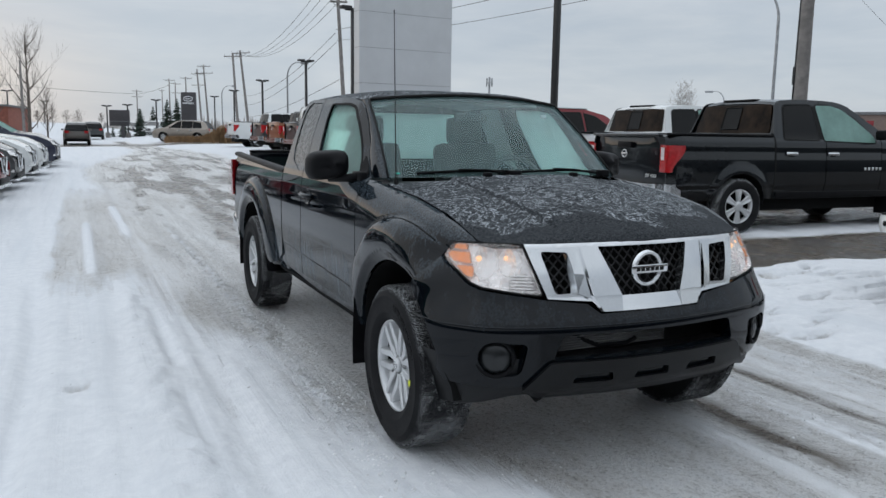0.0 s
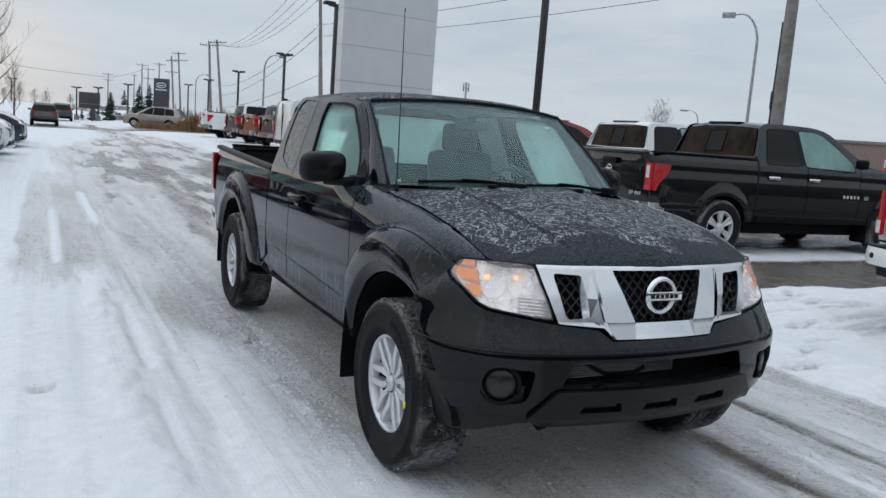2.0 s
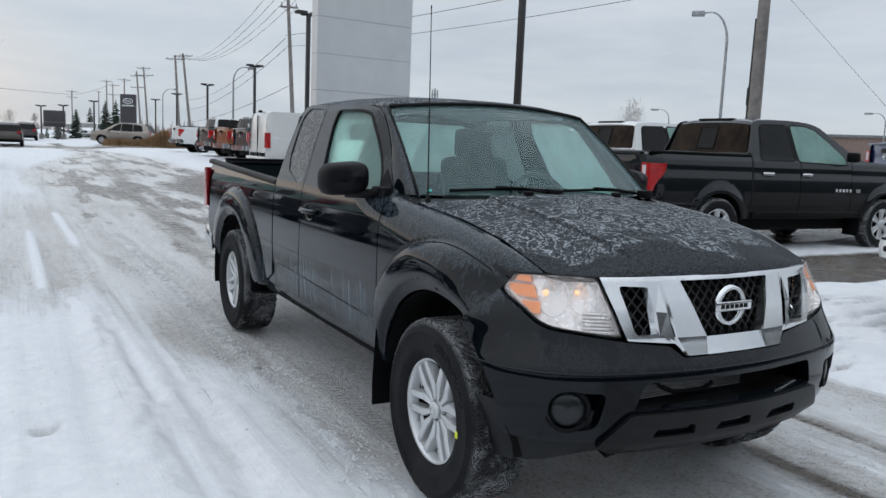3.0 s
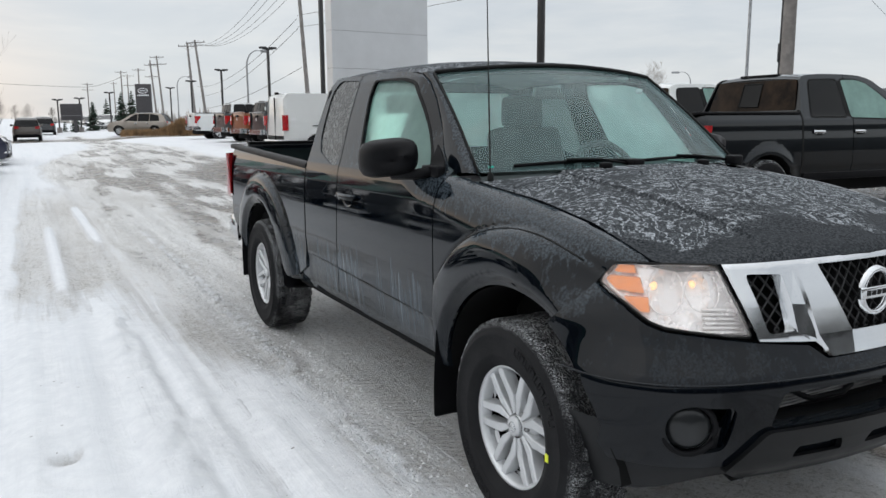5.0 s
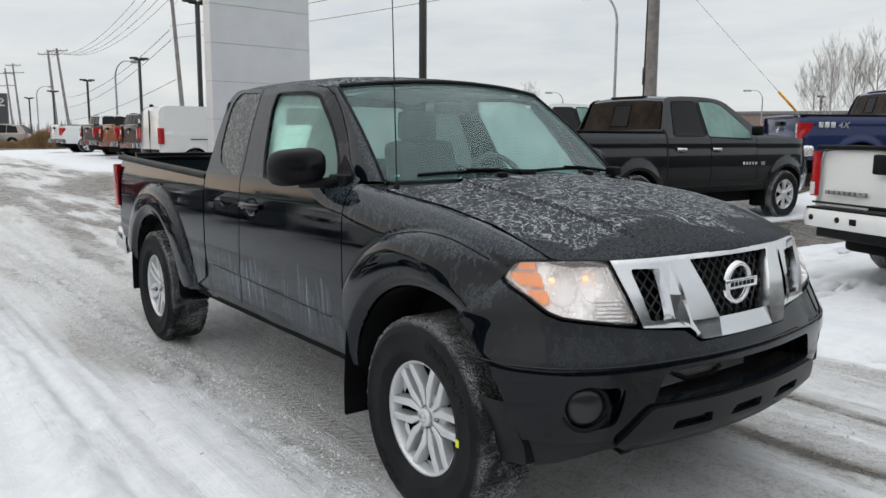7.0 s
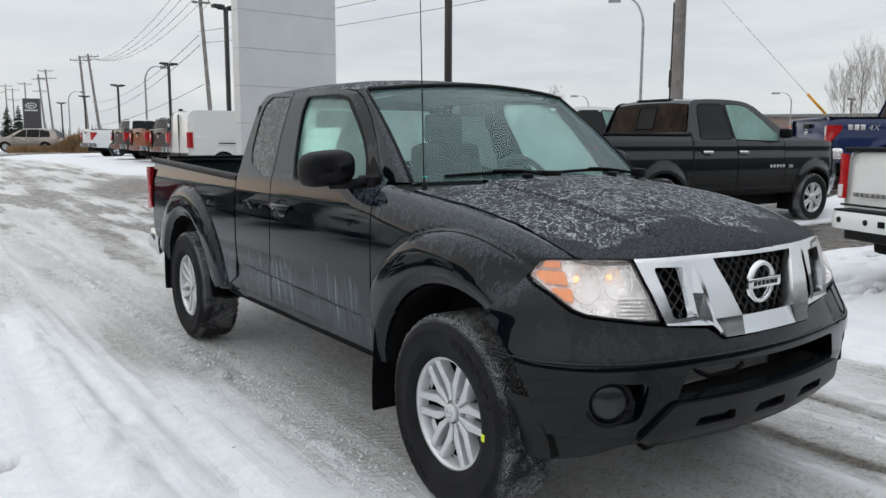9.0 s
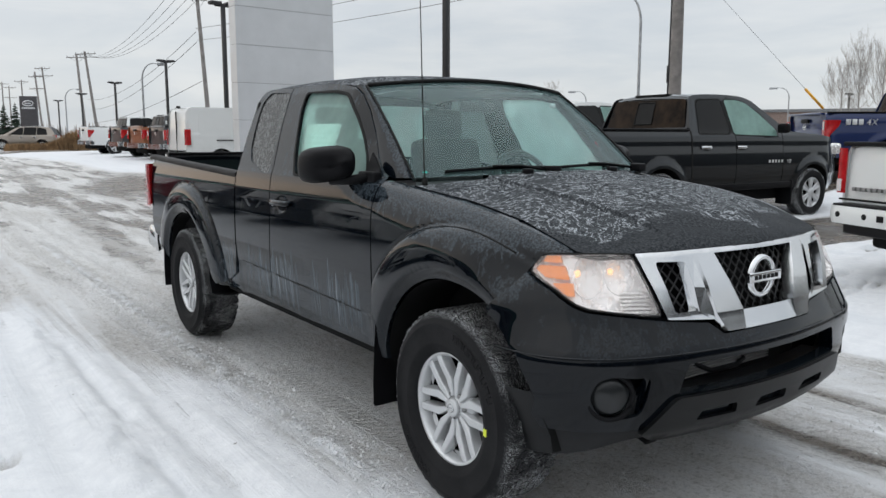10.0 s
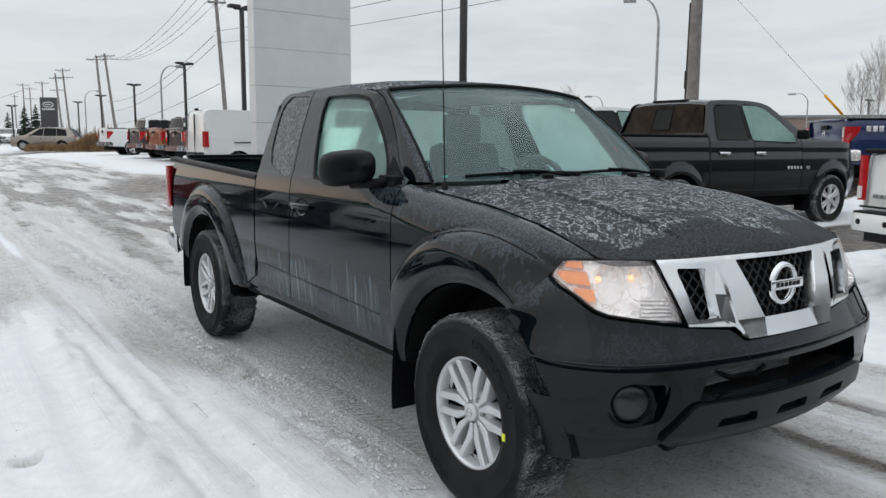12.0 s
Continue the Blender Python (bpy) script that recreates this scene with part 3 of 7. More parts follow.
    near = np.exp(-np.minimum(((X + 0.79) / 0.30) ** 2, ((X - 0.79) / 0.30) ** 2)) * np.exp(-np.minimum((Y / 0.45) ** 2, ((Y - 3.2) / 0.45) ** 2))
    Z = Z * (1 - near) - 0.004 * near
    # the snowy bank beyond the cross road
    Z = Z + step(88, 118, Y - 0.15 * X) * (1 - step(2, 8, X)) * (1.3 + 0.9 * fbm(X * 0.08, Y * 0.08, 121)) * (1 - 0.5 * step(-8, 4, X)) - 0.25 * step(25, 90, np.abs(X) - 12) * (1 - step(60, 80, Y))
    ny, nx = X.shape
    me = bpy.data.meshes.new("ground")
    co = np.stack([X, Y, Z], -1).reshape(-1, 3).astype(np.float32)
    i = (np.arange(ny - 1)[:, None] * nx + np.arange(nx - 1)[None]).reshape(-1)
    faces = np.stack([i, i + 1, i + 1 + nx, i + nx], -1).astype(np.int32)
    me.vertices.add(len(co)), me.loops.add(faces.size), me.polygons.add(len(faces))
    me.vertices.foreach_set("co", co.ravel())
    me.loops.foreach_set("vertex_index", faces.ravel())
    me.polygons.foreach_set("loop_start", np.arange(0, faces.size, 4, dtype=np.int32))
    me.polygons.foreach_set("use_smooth", np.ones(len(faces), dtype=bool))
    for name, values in (("snow_cover", snow), ("wet_cover", wet)):
        me.attributes.new(name, "FLOAT", "POINT").data.foreach_set("value", values.astype(np.float32).ravel())
    me.update()
    me.materials.append(ground_material())
    return tagged(new("ground", me), "icy parking lot lane with packed snow, ruts and wet asphalt", "ground", kind="structure")


def ground_material():
    m, nt, b = material("snow_ice_and_asphalt", (0.5, 0.5, 0.5), 0.6)
    p = place_of(nt)
    snow_at, wet_at = nt.nodes.new("ShaderNodeAttribute"), nt.nodes.new("ShaderNodeAttribute")
    snow_at.attribute_name, wet_at.attribute_name = "snow_cover", "wet_cover"
    lengthwise = mapped(nt, p, (9.0, 0.9, 1.0))
    grain = noise_tex(nt, p, 38, 6, 0.7)
    speck = noise_tex(nt, p, 150, 3, 0.7)
    tracks = noise_tex(nt, lengthwise, 1.0, 7, 0.68, 0.25)
    blotch = noise_tex(nt, p, 2.6, 7, 0.65, 0.4)
    rough_snow = noise_tex(nt, p, 11, 7, 0.7, 0.3)
    # cover with ragged edges
    streak = noise_tex(nt, mapped(nt, p, (17.0, 0.55, 1.0)), 1.0, 6, 0.7, 0.15)
    ragged = calc(nt, "ADD", calc(nt, "MULTIPLY", rough_snow, 0.5), calc(nt, "ADD", calc(nt, "MULTIPLY", tracks, 0.7), calc(nt, "MULTIPLY", streak, 0.8)))
    ragged = calc(nt, "MULTIPLY", calc(nt, "SUBTRACT", ragged, 1.0), 0.85)
    snow = ramp(nt, calc(nt, "ADD", snow_at.outputs["Fac"], ragged), (0.22, 0.0), (0.62, 1.0))
    wet = ramp(nt, calc(nt, "ADD", wet_at.outputs["Fac"], calc(nt, "MULTIPLY", ragged, 0.8)), (0.18, 0.0), (0.75, 1.0))
    # tread marks: short bars in narrow strips along the lane
    bars = nt.nodes.new("ShaderNodeTexWave")
    bars.bands_direction = "Y"
    bars.inputs["Scale"].default_value, bars.inputs["Distortion"].default_value = 6.5, 4.0
    bars.inputs["Detail"].default_value, bars.inputs["Detail Scale"].default_value = 3.0, 3.0
    nt.links.new(mapped(nt, p, (1, 1, 1), (0, 0, 0.35)), bars.inputs["Vector"])
    x_at = calc(nt, "ADD", axis_of(nt, p, 0), calc(nt, "MULTIPLY", noise_tex(nt, mapped(nt, p, (0.0, 0.5, 0.0)), 1.0, 1), 0.10))
    strip = 0.0
    for centre in (-0.97, -1.17, -0.72, -1.62, -2.02, 1.42):
        off = calc(nt, "ABSOLUTE", calc(nt, "SUBTRACT", x_at, centre + 0.05))
        strip = calc(nt, "ADD", ramp(nt, off, (0.055, 1.0), (0.080, 0.0)), strip, True)
    strip = calc(nt, "MULTIPLY", strip, ramp(nt, noise_tex(nt, mapped(nt, p, (3.0, 0.35, 1.0)), 1.0, 2), (0.38, 0.0), (0.52, 1.0)))
    tread = calc(nt, "MULTIPLY", ramp(nt, bars.outputs["Fac"], (0.35, 0.0), (0.65, 1.0)), strip)
    clump = noise_tex(nt, mapped(nt, p, (1.15, 0.75, 1.0)), 9.0, 8, 0.72, 0.5)
    crust = noise_tex(nt, p, 70, 4, 0.72, 0.6)
    worn_at = noise_tex(nt, mapped(nt, p, (1.6, 0.28, 1.0)), 1.2, 3, 0.55)
    ice = mix(nt, ramp(nt, worn_at, (0.36, 0.0), (0.60, 1.0)), (0.43, 0.412, 0.388), (0.69, 0.687, 0.68))
    ice = mix(nt, ramp(nt, streak, (0.36, 0.30), (0.50, 0.0)), ice, (0.27, 0.255, 0.238))
    ice = mix(nt, ramp(nt, clump, (0.36, 0.65), (0.47, 0.0)), ice, (0.34, 0.323, 0.302))
    ice = mix(nt, ramp(nt, clump, (0.53, 0.0), (0.585, 0.75)), ice, (0.62, 0.625, 0.63))
    ice = mix(nt, ramp(nt, crust, (0.55, 0.0), (0.60, 0.70)), ice, (0.68, 0.69, 0.70))
    ice = mix(nt, ramp(nt, crust, (0.36, 0.45), (0.44, 0.0)), ice, (0.27, 0.256, 0.238))
    ice = mix(nt, calc(nt, "MULTIPLY", strip, 0.35), ice, (0.38, 0.363, 0.345))
    ice = mix(nt, calc(nt, "MULTIPLY", tread, calc(nt, "MULTIPLY", clump, 1.0)), ice, (0.62, 0.625, 0.63))
    ice = mix(nt, ramp(nt, speck, (0.53, 0.0), (0.66, 0.45)), ice, (0.68, 0.69, 0.70))
    ice = mix(nt, ramp(nt, speck, (0.33, 0.5), (0.44, 0.0)), ice, (0.16, 0.15, 0.138))
    debris = ramp(nt, noise_tex(nt, p, 52, 2, 0.5), (0.735, 0.0), (0.755, 0.85))
    ice = mix(nt, debris, ice, (0.07, 0.062, 0.055))
    asphalt = mix(nt, ramp(nt, blotch, (0.35, 0.0), (0.65, 1.0)), (0.055, 0.048, 0.042), (0.135, 0.108, 0.082))
    asphalt = mix(nt, ramp(nt, speck, (0.55, 0.0), (0.75, 0.5)), asphalt, (0.25, 0.25, 0.25))
    white = mix(nt, ramp(nt, rough_snow, (0.30, 0.0), (0.70, 1.0)), (0.63, 0.645, 0.67), (0.745, 0.755, 0.77))
    smear = noise_tex(nt, mapped(nt, p, (3.2, 0.22, 1.0)), 1.0, 5, 0.6, 0.2)
    white = mix(nt, ramp(nt, smear, (0.34, 0.55), (0.50, 0.0)), white, (0.60, 0.625, 0.655))
    white = mix(nt, ramp(nt, streak, (0.34, 0.28), (0.45, 0.0)), white, (0.58, 0.595, 0.62))
    white = mix(nt, ramp(nt, grain, (0.64, 0.0), (0.74, 0.28)), white, (0.55, 0.56, 0.58))
    white = mix(nt, ramp(nt, noise_tex(nt, p, 23, 2, 0.5), (0.765, 0.0), (0.78, 0.8)), white, (0.16, 0.15, 0.14))
    white = mix(nt, ramp(nt, speck, (0.34, 0.35), (0.48, 0.0)), white, (0.62, 0.635, 0.66))
    color = mix(nt, snow, mix(nt, wet, ice, asphalt), white)
    put(nt, b.inputs["Base Color"], color)
    ice_rough = ramp(nt, grain, (0.3, 0.14), (0.7, 0.50))
    wet_rough = ramp(nt, blotch, (0.35, 0.10), (0.65, 0.38))
    put(nt, b.inputs["Roughness"], mix(nt, snow, mix(nt, wet, ice_rough, wet_rough), (0.85, 0.85, 0.85)))
    bare = calc(nt, "SUBTRACT", 1.0, snow, True)
    rough = calc(nt, "ADD", calc(nt, "MULTIPLY", crust, 0.55), calc(nt, "ADD", calc(nt, "MULTIPLY", tracks, 0.15), calc(nt, "MULTIPLY", clump, 1.1)))
    rough = calc(nt, "ADD", rough, calc(nt, "ADD", calc(nt, "MULTIPLY", speck, 0.30), calc(nt, "MULTIPLY", tread, 0.45)))
    crusty = ramp(nt, blotch, (0.42, 0.12), (0.60, 1.0))
    soft = calc(nt, "ADD", calc(nt, "MULTIPLY", streak, 0.24), calc(nt, "ADD", calc(nt, "MULTIPLY", rough_snow, 0.10), calc(nt, "MULTIPLY", speck, 0.05)))
    soft = calc(nt, "ADD", soft, calc(nt, "MULTIPLY", crusty, calc(nt, "ADD", calc(nt, "MULTIPLY", crust, 0.16), calc(nt, "MULTIPLY", clump, 0.30))))
    fine_line = noise_tex(nt, mapped(nt, p, (42.0, 0.5, 1.0)), 1.0, 3, 0.6, 0.1)
    soft = calc(nt, "ADD", soft, calc(nt, "MULTIPLY", calc(nt, "MULTIPLY", fine_line, 0.16), ramp(nt, worn_at, (0.45, 0.0), (0.58, 1.0))))
    tall = calc(nt, "ADD", calc(nt, "MULTIPLY", rough, bare), calc(nt, "MULTIPLY", soft, snow))
    put(nt, b.inputs["Normal"], bump(nt, tall, 0.85, 0.026))
    return m


GROUND = ground()


def ground_z():
    """The built height of the ground at a place, read from its own net."""
    me = GROUND.data
    co = np.empty(len(me.vertices) * 3, dtype=np.float32)
    me.vertices.foreach_get("co", co)
    co = co.reshape(-1, 3)
    nx = int(np.argmax(co[1:, 0] < co[:-1, 0])) + 1
    gx, gy, gz = co[:nx, 0], co[::nx, 1], co[:, 2].reshape(-1, nx)
    return lambda x, y: float(gz[min(np.searchsorted(gy, y), len(gy) - 1), min(np.searchsorted(gx, x), nx - 1)])


def snow_crumbs():
    """Broken bits of snow and ice thrown up beside the wheel tracks."""
    rng = random.Random(17)
    z_at = ground_z()
    verts, faces = [], []
    for _ in range(5200):
        k = rng.random()
        if k < 0.66:
            x, y = rng.choice((-1.02, -1.02, -1.02, -1.16, -0.86)) + rng.gauss(0, 0.045), rng.uniform(-0.6, 6.5)
        elif k < 0.86:
            x, y = rng.uniform(-1.15, 2.2), rng.uniform(-2.0, 7.0)
        else:
            x, y = rng.choice((1.28, 2.05)) + rng.gauss(0, 0.06), rng.uniform(-2.0, 3.0)
        r = 0.003 + 0.006 * rng.random() ** 3
        z = z_at(x, y) + r * 0.35
        turn = rng.uniform(0, math.tau)
        ring = [(x + r * rng.uniform(0.8, 1.4) * math.cos(turn + q), y + r * rng.uniform(0.8, 1.4) * math.sin(turn + q), z + r * rng.uniform(-0.3, 0.3)) for q in (0.0, 1.57, 3.14, 4.71)]
        n = len(verts)
        verts += ring + [(x + r * rng.uniform(-0.3, 0.3), y, z + r * rng.uniform(0.6, 1.1)), (x, y, z - r)]
        for q in range(4):
            faces += [(n + q, n + (q + 1) % 4, n + 4), (n + (q + 1) % 4, n + q, n + 5)]
    me = bpy.data.meshes.new("snow_crumbs")
    me.from_pydata(verts, [], faces)
    me.materials.append(worn("crumbled_snow", (0.74, 0.745, 0.75), 0.8, 0, 0, 9, 0.2))
    return tagged(new("snow_crumbs", me), "crumbs of broken snow and ice along the wheel tracks", "snow", kind="stuff")


snow_crumbs()


# ---- the black pickup: surfaces ----
SIDE = ((0.40, 0.80), (0.46, 0.83), (0.52, 0.848), (0.62, 0.858), (0.80, 0.868), (0.98, 0.868), (1.06, 0.865), (1.12, 0.860), (1.18, 0.850), (1.215, 0.842), (1.24, 0.830), (1.45, 0.757), (1.65, 0.682), (1.70, 0.655), (1.76, 0.60))
EDGE_Z = ((-0.52, 1.022), (-0.475, 1.034), (-0.38, 1.068), (-0.217, 1.120), (0.05, 1.170), (0.33, 1.200), (0.45, 1.214), (0.62, 1.235), (0.9, 1.24))
EDGE_X = ((-0.475, 0.692), (-0.38, 0.697), (-0.217, 0.706), (0.05, 0.722), (0.33, 0.742), (0.45, 0.752), (0.6, 0.755))


def half_width(y, z):
    w = lerp_table(SIDE, z)
    edge_x = lerp_table(EDGE_X, y) + 0.004
    roll = (0.868 - edge_x) * (1 - ease(0.55, 1.25, y)) + 0.02 * ease(0.55, 1.25, y)
    ze = lerp_table(EDGE_Z, y)
    if z > ze - 0.2 and y < 1.25:
        q = min((z - ze + 0.2) / 0.2, 1.0)
        w = min(w, 0.868 - roll * (1 - math.sqrt(max(1 - q * q, 0))) if z <= ze else 0.868 - roll - 0.37 * (z - ze))
    if z > 1.2:
        w -= 0.03 * min(max((1.4 - y) / 0.8, 0), 1) * min((z - 1.2) / 0.2, 1)
    if y < -0.05:
        w -= 0.066 * ((-0.05 - y) / 0.31) ** 1.5 * ease(0.75, 0.95, z) * (1 - ease(0.95, 1.13, z))
    w -= 0.005 * (1 - ease(-0.004, 0.006, z - 0.63 - 0.033 * (y - 0.69))) * ease(0.6, 0.66, y) * (1 - ease(2.2, 2.26, y))
    for cy in (0.0, 3.2):
        r = math.hypot(y - cy, z - 0.385) if z > 0.385 else abs(y - cy)
        if r < 0.72:
            # the flare: a groove, a rounded shoulder, a crease, then the lip that turns under
            shoulder = 0.028 * math.sqrt(max(1 - ((r - 0.55) / 0.145) ** 2, 0)) + 0.017 if r < 0.695 else 0.017 * ease(0.706, 0.695, r) - 0.005 * ease(0.718, 0.706, r) * ease(0.695, 0.704, r)
            if r < 0.55:
                shoulder = 0.045 - 0.030 * ease(0.56, 0.49, r)
            fade = 1 - 0.75 * ease(-0.04, -0.34, y) * ease(0.52, 0.68, r) if cy == 0 else 1
            w += shoulder * fade * (ease(0.602, 0.54, y) if cy == 0 else 1)
    return w


def flank(sign):
    """The body side as a surface over y and z; sign -1 is the passenger side."""
    return lambda y, z, d: Vector((sign * (half_width(y, z) - d) + 0.05 * ease(1.1, -0.2, y) * (sign > 0), y, z))


NOSE = ((0.0, -0.80), (0.12, -0.797), (0.25, -0.785), (0.45, -0.752), (0.62, -0.702), (0.75, -0.630), (0.84, -0.535), (0.89, -0.445), (0.912, -0.36), (0.918, -0.25))
PLAN = spline(NOSE)
ARC = [0.0]
for a, b in zip(PLAN, PLAN[1:]):
    ARC.append(ARC[-1] + math.hypot(b[0] - a[0], b[1] - a[1]))
INSET = ((0.30, 0.09), (0.40, 0.07), (0.447, 0.04), (0.50, 0.022), (0.57, 0.004), (0.66, 0.0), (0.70, 0.003), (0.715, 0.010), (0.76, 0.033), (0.82, 0.060), (0.92, 0.082), (1.02, 0.115), (1.06, 0.14))


def nose(s, z, d=0.0):
    """The front of the truck: s runs round it from the middle, negative to the passenger side."""
    a = min(abs(s), ARC[-1])
    i = 0
    while i < len(ARC) - 2 and ARC[i + 1] < a:
        i += 1
    k = (a - ARC[i]) / (ARC[i + 1] - ARC[i])
    (x0, y0), (x1, y1) = PLAN[i], PLAN[i + 1]
    j, m = max(i - 3, 0), min(i + 4, len(PLAN) - 1)
    tx, ty = PLAN[m][0] - PLAN[j][0], PLAN[m][1] - PLAN[j][1]
    if a < 0.1:
        ty *= a / 0.1
    l = math.hypot(tx, ty)
    n = lerp_table(INSET, z) * (1 + 0.25 * ease(0.4, 0.8, a) * ease(0.8, 1.0, z)) * (1 - 0.8 * ease(0.95, 1.19, a) * ease(0.99, 0.84, z) * ease(0.54, 0.74, z)) + d
    x, y = x0 + (x1 - x0) * k - n * ty / l, y0 + (y1 - y0) * k + n * tx / l
    x += 0.075 * ease(0.2, 1.0, s)
    return Vector((math.copysign(x, s) if s else 0.0, y, z))


def nose_at_y(y):
    """The arc at which the nose's plan reaches y."""
    for i in range(len(PLAN) - 1):
        if PLAN[i][1] <= y <= PLAN[i + 1][1]:
            return ARC[i] + (ARC[i + 1] - ARC[i]) * (y - PLAN[i][1]) / (PLAN[i + 1][1] - PLAN[i][1])
    return ARC[-1]


def mirrored(pts):
    """Both halves of an outline given from the middle bottom, round the passenger side, to the middle top."""
    return list(pts) + [(-u, v) for u, v in reversed(pts) if abs(u) > 1e-6]


HOOD_RISE = ((0.0, 1.030), (0.012, 1.046), (0.035, 1.062), (0.08, 1.082), (0.2, 1.118), (0.4, 1.162), (0.7, 1.212), (0.95, 1.245), (1.15, 1.270))
HOOD_FRONT = ((0.0, -0.692), (0.12, -0.688), (0.25, -0.667), (0.40, -0.632), (0.545, -0.586), (0.64, -0.525), (0.692, -0.475), (0.76, -0.40))


def hood_z(x, y):
    a = abs(x)
    dy = max(y - lerp_table(HOOD_FRONT, a), 0)
    xe = lerp_table(EDGE_X, y)
    mid, edge = lerp_table(HOOD_RISE, dy), min(lerp_table(EDGE_Z, y), lerp_table(HOOD_RISE, dy))
    k = min(a / xe, 1)
    z = edge + (mid - edge) * (1 - k ** 2.6)
    crease = 0.44 - 0.10 * (0.45 - y)
    return z + (0.013 * ease(crease + 0.007, crease - 0.009, a) - 0.004 * math.exp(-((a - crease - 0.010) / 0.006) ** 2)) * ease(0.02, 0.25, dy)


ROOF_Z = ((0.93, 1.694), (1.0, 1.712), (1.15, 1.735), (1.4, 1.748), (1.8, 1.753), (2.1, 1.748), (2.2, 1.738), (2.26, 1.715), (2.29, 1.68))


def roof_z(x, y):
    k = min(abs(x) / 0.66, 1)
    return lerp_table(ROOF_Z, y) - 0.052 * k ** 3 - 0.012 * k ** 10


def arch(cy, r, a0, a1, n=22):
    """Points of a wheel arch, angles in degrees from the rear horizontal."""
    return [(cy + r * math.cos(radians(a0 + (a1 - a0) * i / n)), 0.385 + r * math.sin(radians(a0 + (a1 - a0) * i / n))) for i in range(n + 1)]


def screen_pt(k, v):
    """The windscreen: k from -1 to 1 across, v from 0 at the cowl to 1 at the roof."""
    b = Vector((0.715 * k, 0.335 + 0.155 * k * k, 1.252 - 0.012 * k * k))
    t = Vector((0.632 * k, 0.935 + 0.085 * k * k, 1.696 - 0.038 * k * k))
    p = b.lerp(t, v)
    bow = 0.028 * math.sin(math.pi * v) * (1 - 0.5 * k * k)
    return p + Vector((0, -bow * 0.6, bow * 0.8))


# ---- the black pickup: wheels ----
def wheel_meshes():
    """Tyre, rim face, barrel and cap of one wheel about the x axis, outer face towards -x."""
    tyre = lathe([(0.214, -0.100), (0.224, -0.118), (0.25, -0.131), (0.256, -0.1345), (0.262, -0.133), (0.285, -0.136), (0.322, -0.1335), (0.327, -0.1375), (0.333, -0.137), (0.337, -0.132), (0.352, -0.126), (0.368, -0.116), (0.376, -0.100), (0.379, -0.06), (0.380, 0.0), (0.379, 0.06), (0.376, 0.100), (0.368, 0.116), (0.325, 0.133), (0.25, 0.131), (0.214, 0.100)], 72)
    tread = bmesh.new()
    for k in range(44):
        a = math.tau * k / 44
        m = Matrix.Rotation(a, 4, "X")
        block(-0.113, -0.098, -0.018, 0.018, 0.345, 0.3775, 0.002, tread, 1, m @ Matrix.Rotation(0.12, 4, "Z"))
        block(0.098, 0.124, -0.017, 0.017, 0.345, 0.3775, 0.002, tread, 1, m)
    rng = random.Random(5)
    for row, x in enumerate((-0.082, -0.042, 0.0, 0.042, 0.082)):
        for k in range(52):
            m = Matrix.Rotation(math.tau * (k + 0.5 * (row % 2)) / 52, 4, "X") @ Matrix.Translation((x, 0, 0)) @ Matrix.Rotation(0.35 if row % 2 else -0.3, 4, "Z")
            block(-0.016, 0.016, -0.0175, 0.0175, 0.374, 0.3835 + rng.uniform(-0.001, 0.001), 0, tread, 1, m)
    rim = lathe([(0.196, -0.060), (0.203, -0.092), (0.209, -0.104), (0.217, -0.108), (0.219, -0.100), (0.212, -0.090)], 64)
    barrel = lathe([(0.203, -0.09), (0.196, -0.062)], 48)
    # deep end of the barrel, coloured near-black for the shade behind the spokes
    back_plate = lathe([(0.196, -0.062), (0.187, 0.02), (0.180, 0.06), (0.02, 0.062)], 40)
    brake = lathe([(0.16, 0.01), (0.165, 0.03), (0.05, 0.032), (0.05, -0.01)], 40)
    spokes = []
    for k in range(6):
        bm = bmesh.new()
        base = Matrix.Rotation(math.tau * k / 6 + radians(-4), 4, "X")
        # a V of two flat bars, each parallel to its neighbour's across a narrow slot
        for side in (-1, 1):
            m = base @ Matrix.Rotation(-side * radians(30), 4, "X")
            rows = []
            for r, lo, hi in ((0.042, 0.006, 0.0208), (0.060, 0.009, 0.0298), (0.080, 0.0120, 0.0398), (0.100, 0.0160, 0.0498), (0.108, 0.0182, 0.0495), (0.14, 0.0182, 0.0475), (0.18, 0.0185, 0.0465), (0.211, 0.0190, 0.0475)):
                dish = -0.084 - 0.014 * ease(0.05, 0.2, r)
                rows.append([m @ Vector((x, -side * y, r)) for x, y in ((dish + 0.045, lo - 0.003), (dish + 0.004, lo), (dish, lo + 0.003), (dish, hi - 0.003), (dish + 0.004, hi), (dish + 0.045, hi + 0.003))])
            net(rows, bm)
        web = [[base @ Vector((-0.012 - 0.060 * ease(0.15, 0.21, r), q * (0.58 * r - 0.03), r)) for q in (-1, 0, 1)] for r in (0.186, 0.192, 0.199, 0.206)]
        net(web, bm)
        bmesh.ops.recalc_face_normals(bm, faces=bm.faces)
        spokes.append(bm)
    hub = lathe([(0.092, -0.04), (0.087, -0.064), (0.046, -0.069), (0.036, -0.082)], 36)
    cap = lathe([(0.036, -0.084), (0.035, -0.096), (0.030, -0.0985), (0.0005, -0.0985)], 32)
    emblem = tube([(-0.0995, 0.017 * math.cos(a), 0.017 * math.sin(a)) for a in (math.tau * k / 24 for k in range(24))], 0.0022, 5, None, True)
    block(-0.1015, -0.0985, -0.022, 0.022, -0.0035, 0.0035, 0.001, emblem, 1)
    nuts = []
    for k in range(6):
        a = math.tau * k / 6 + radians(-4)
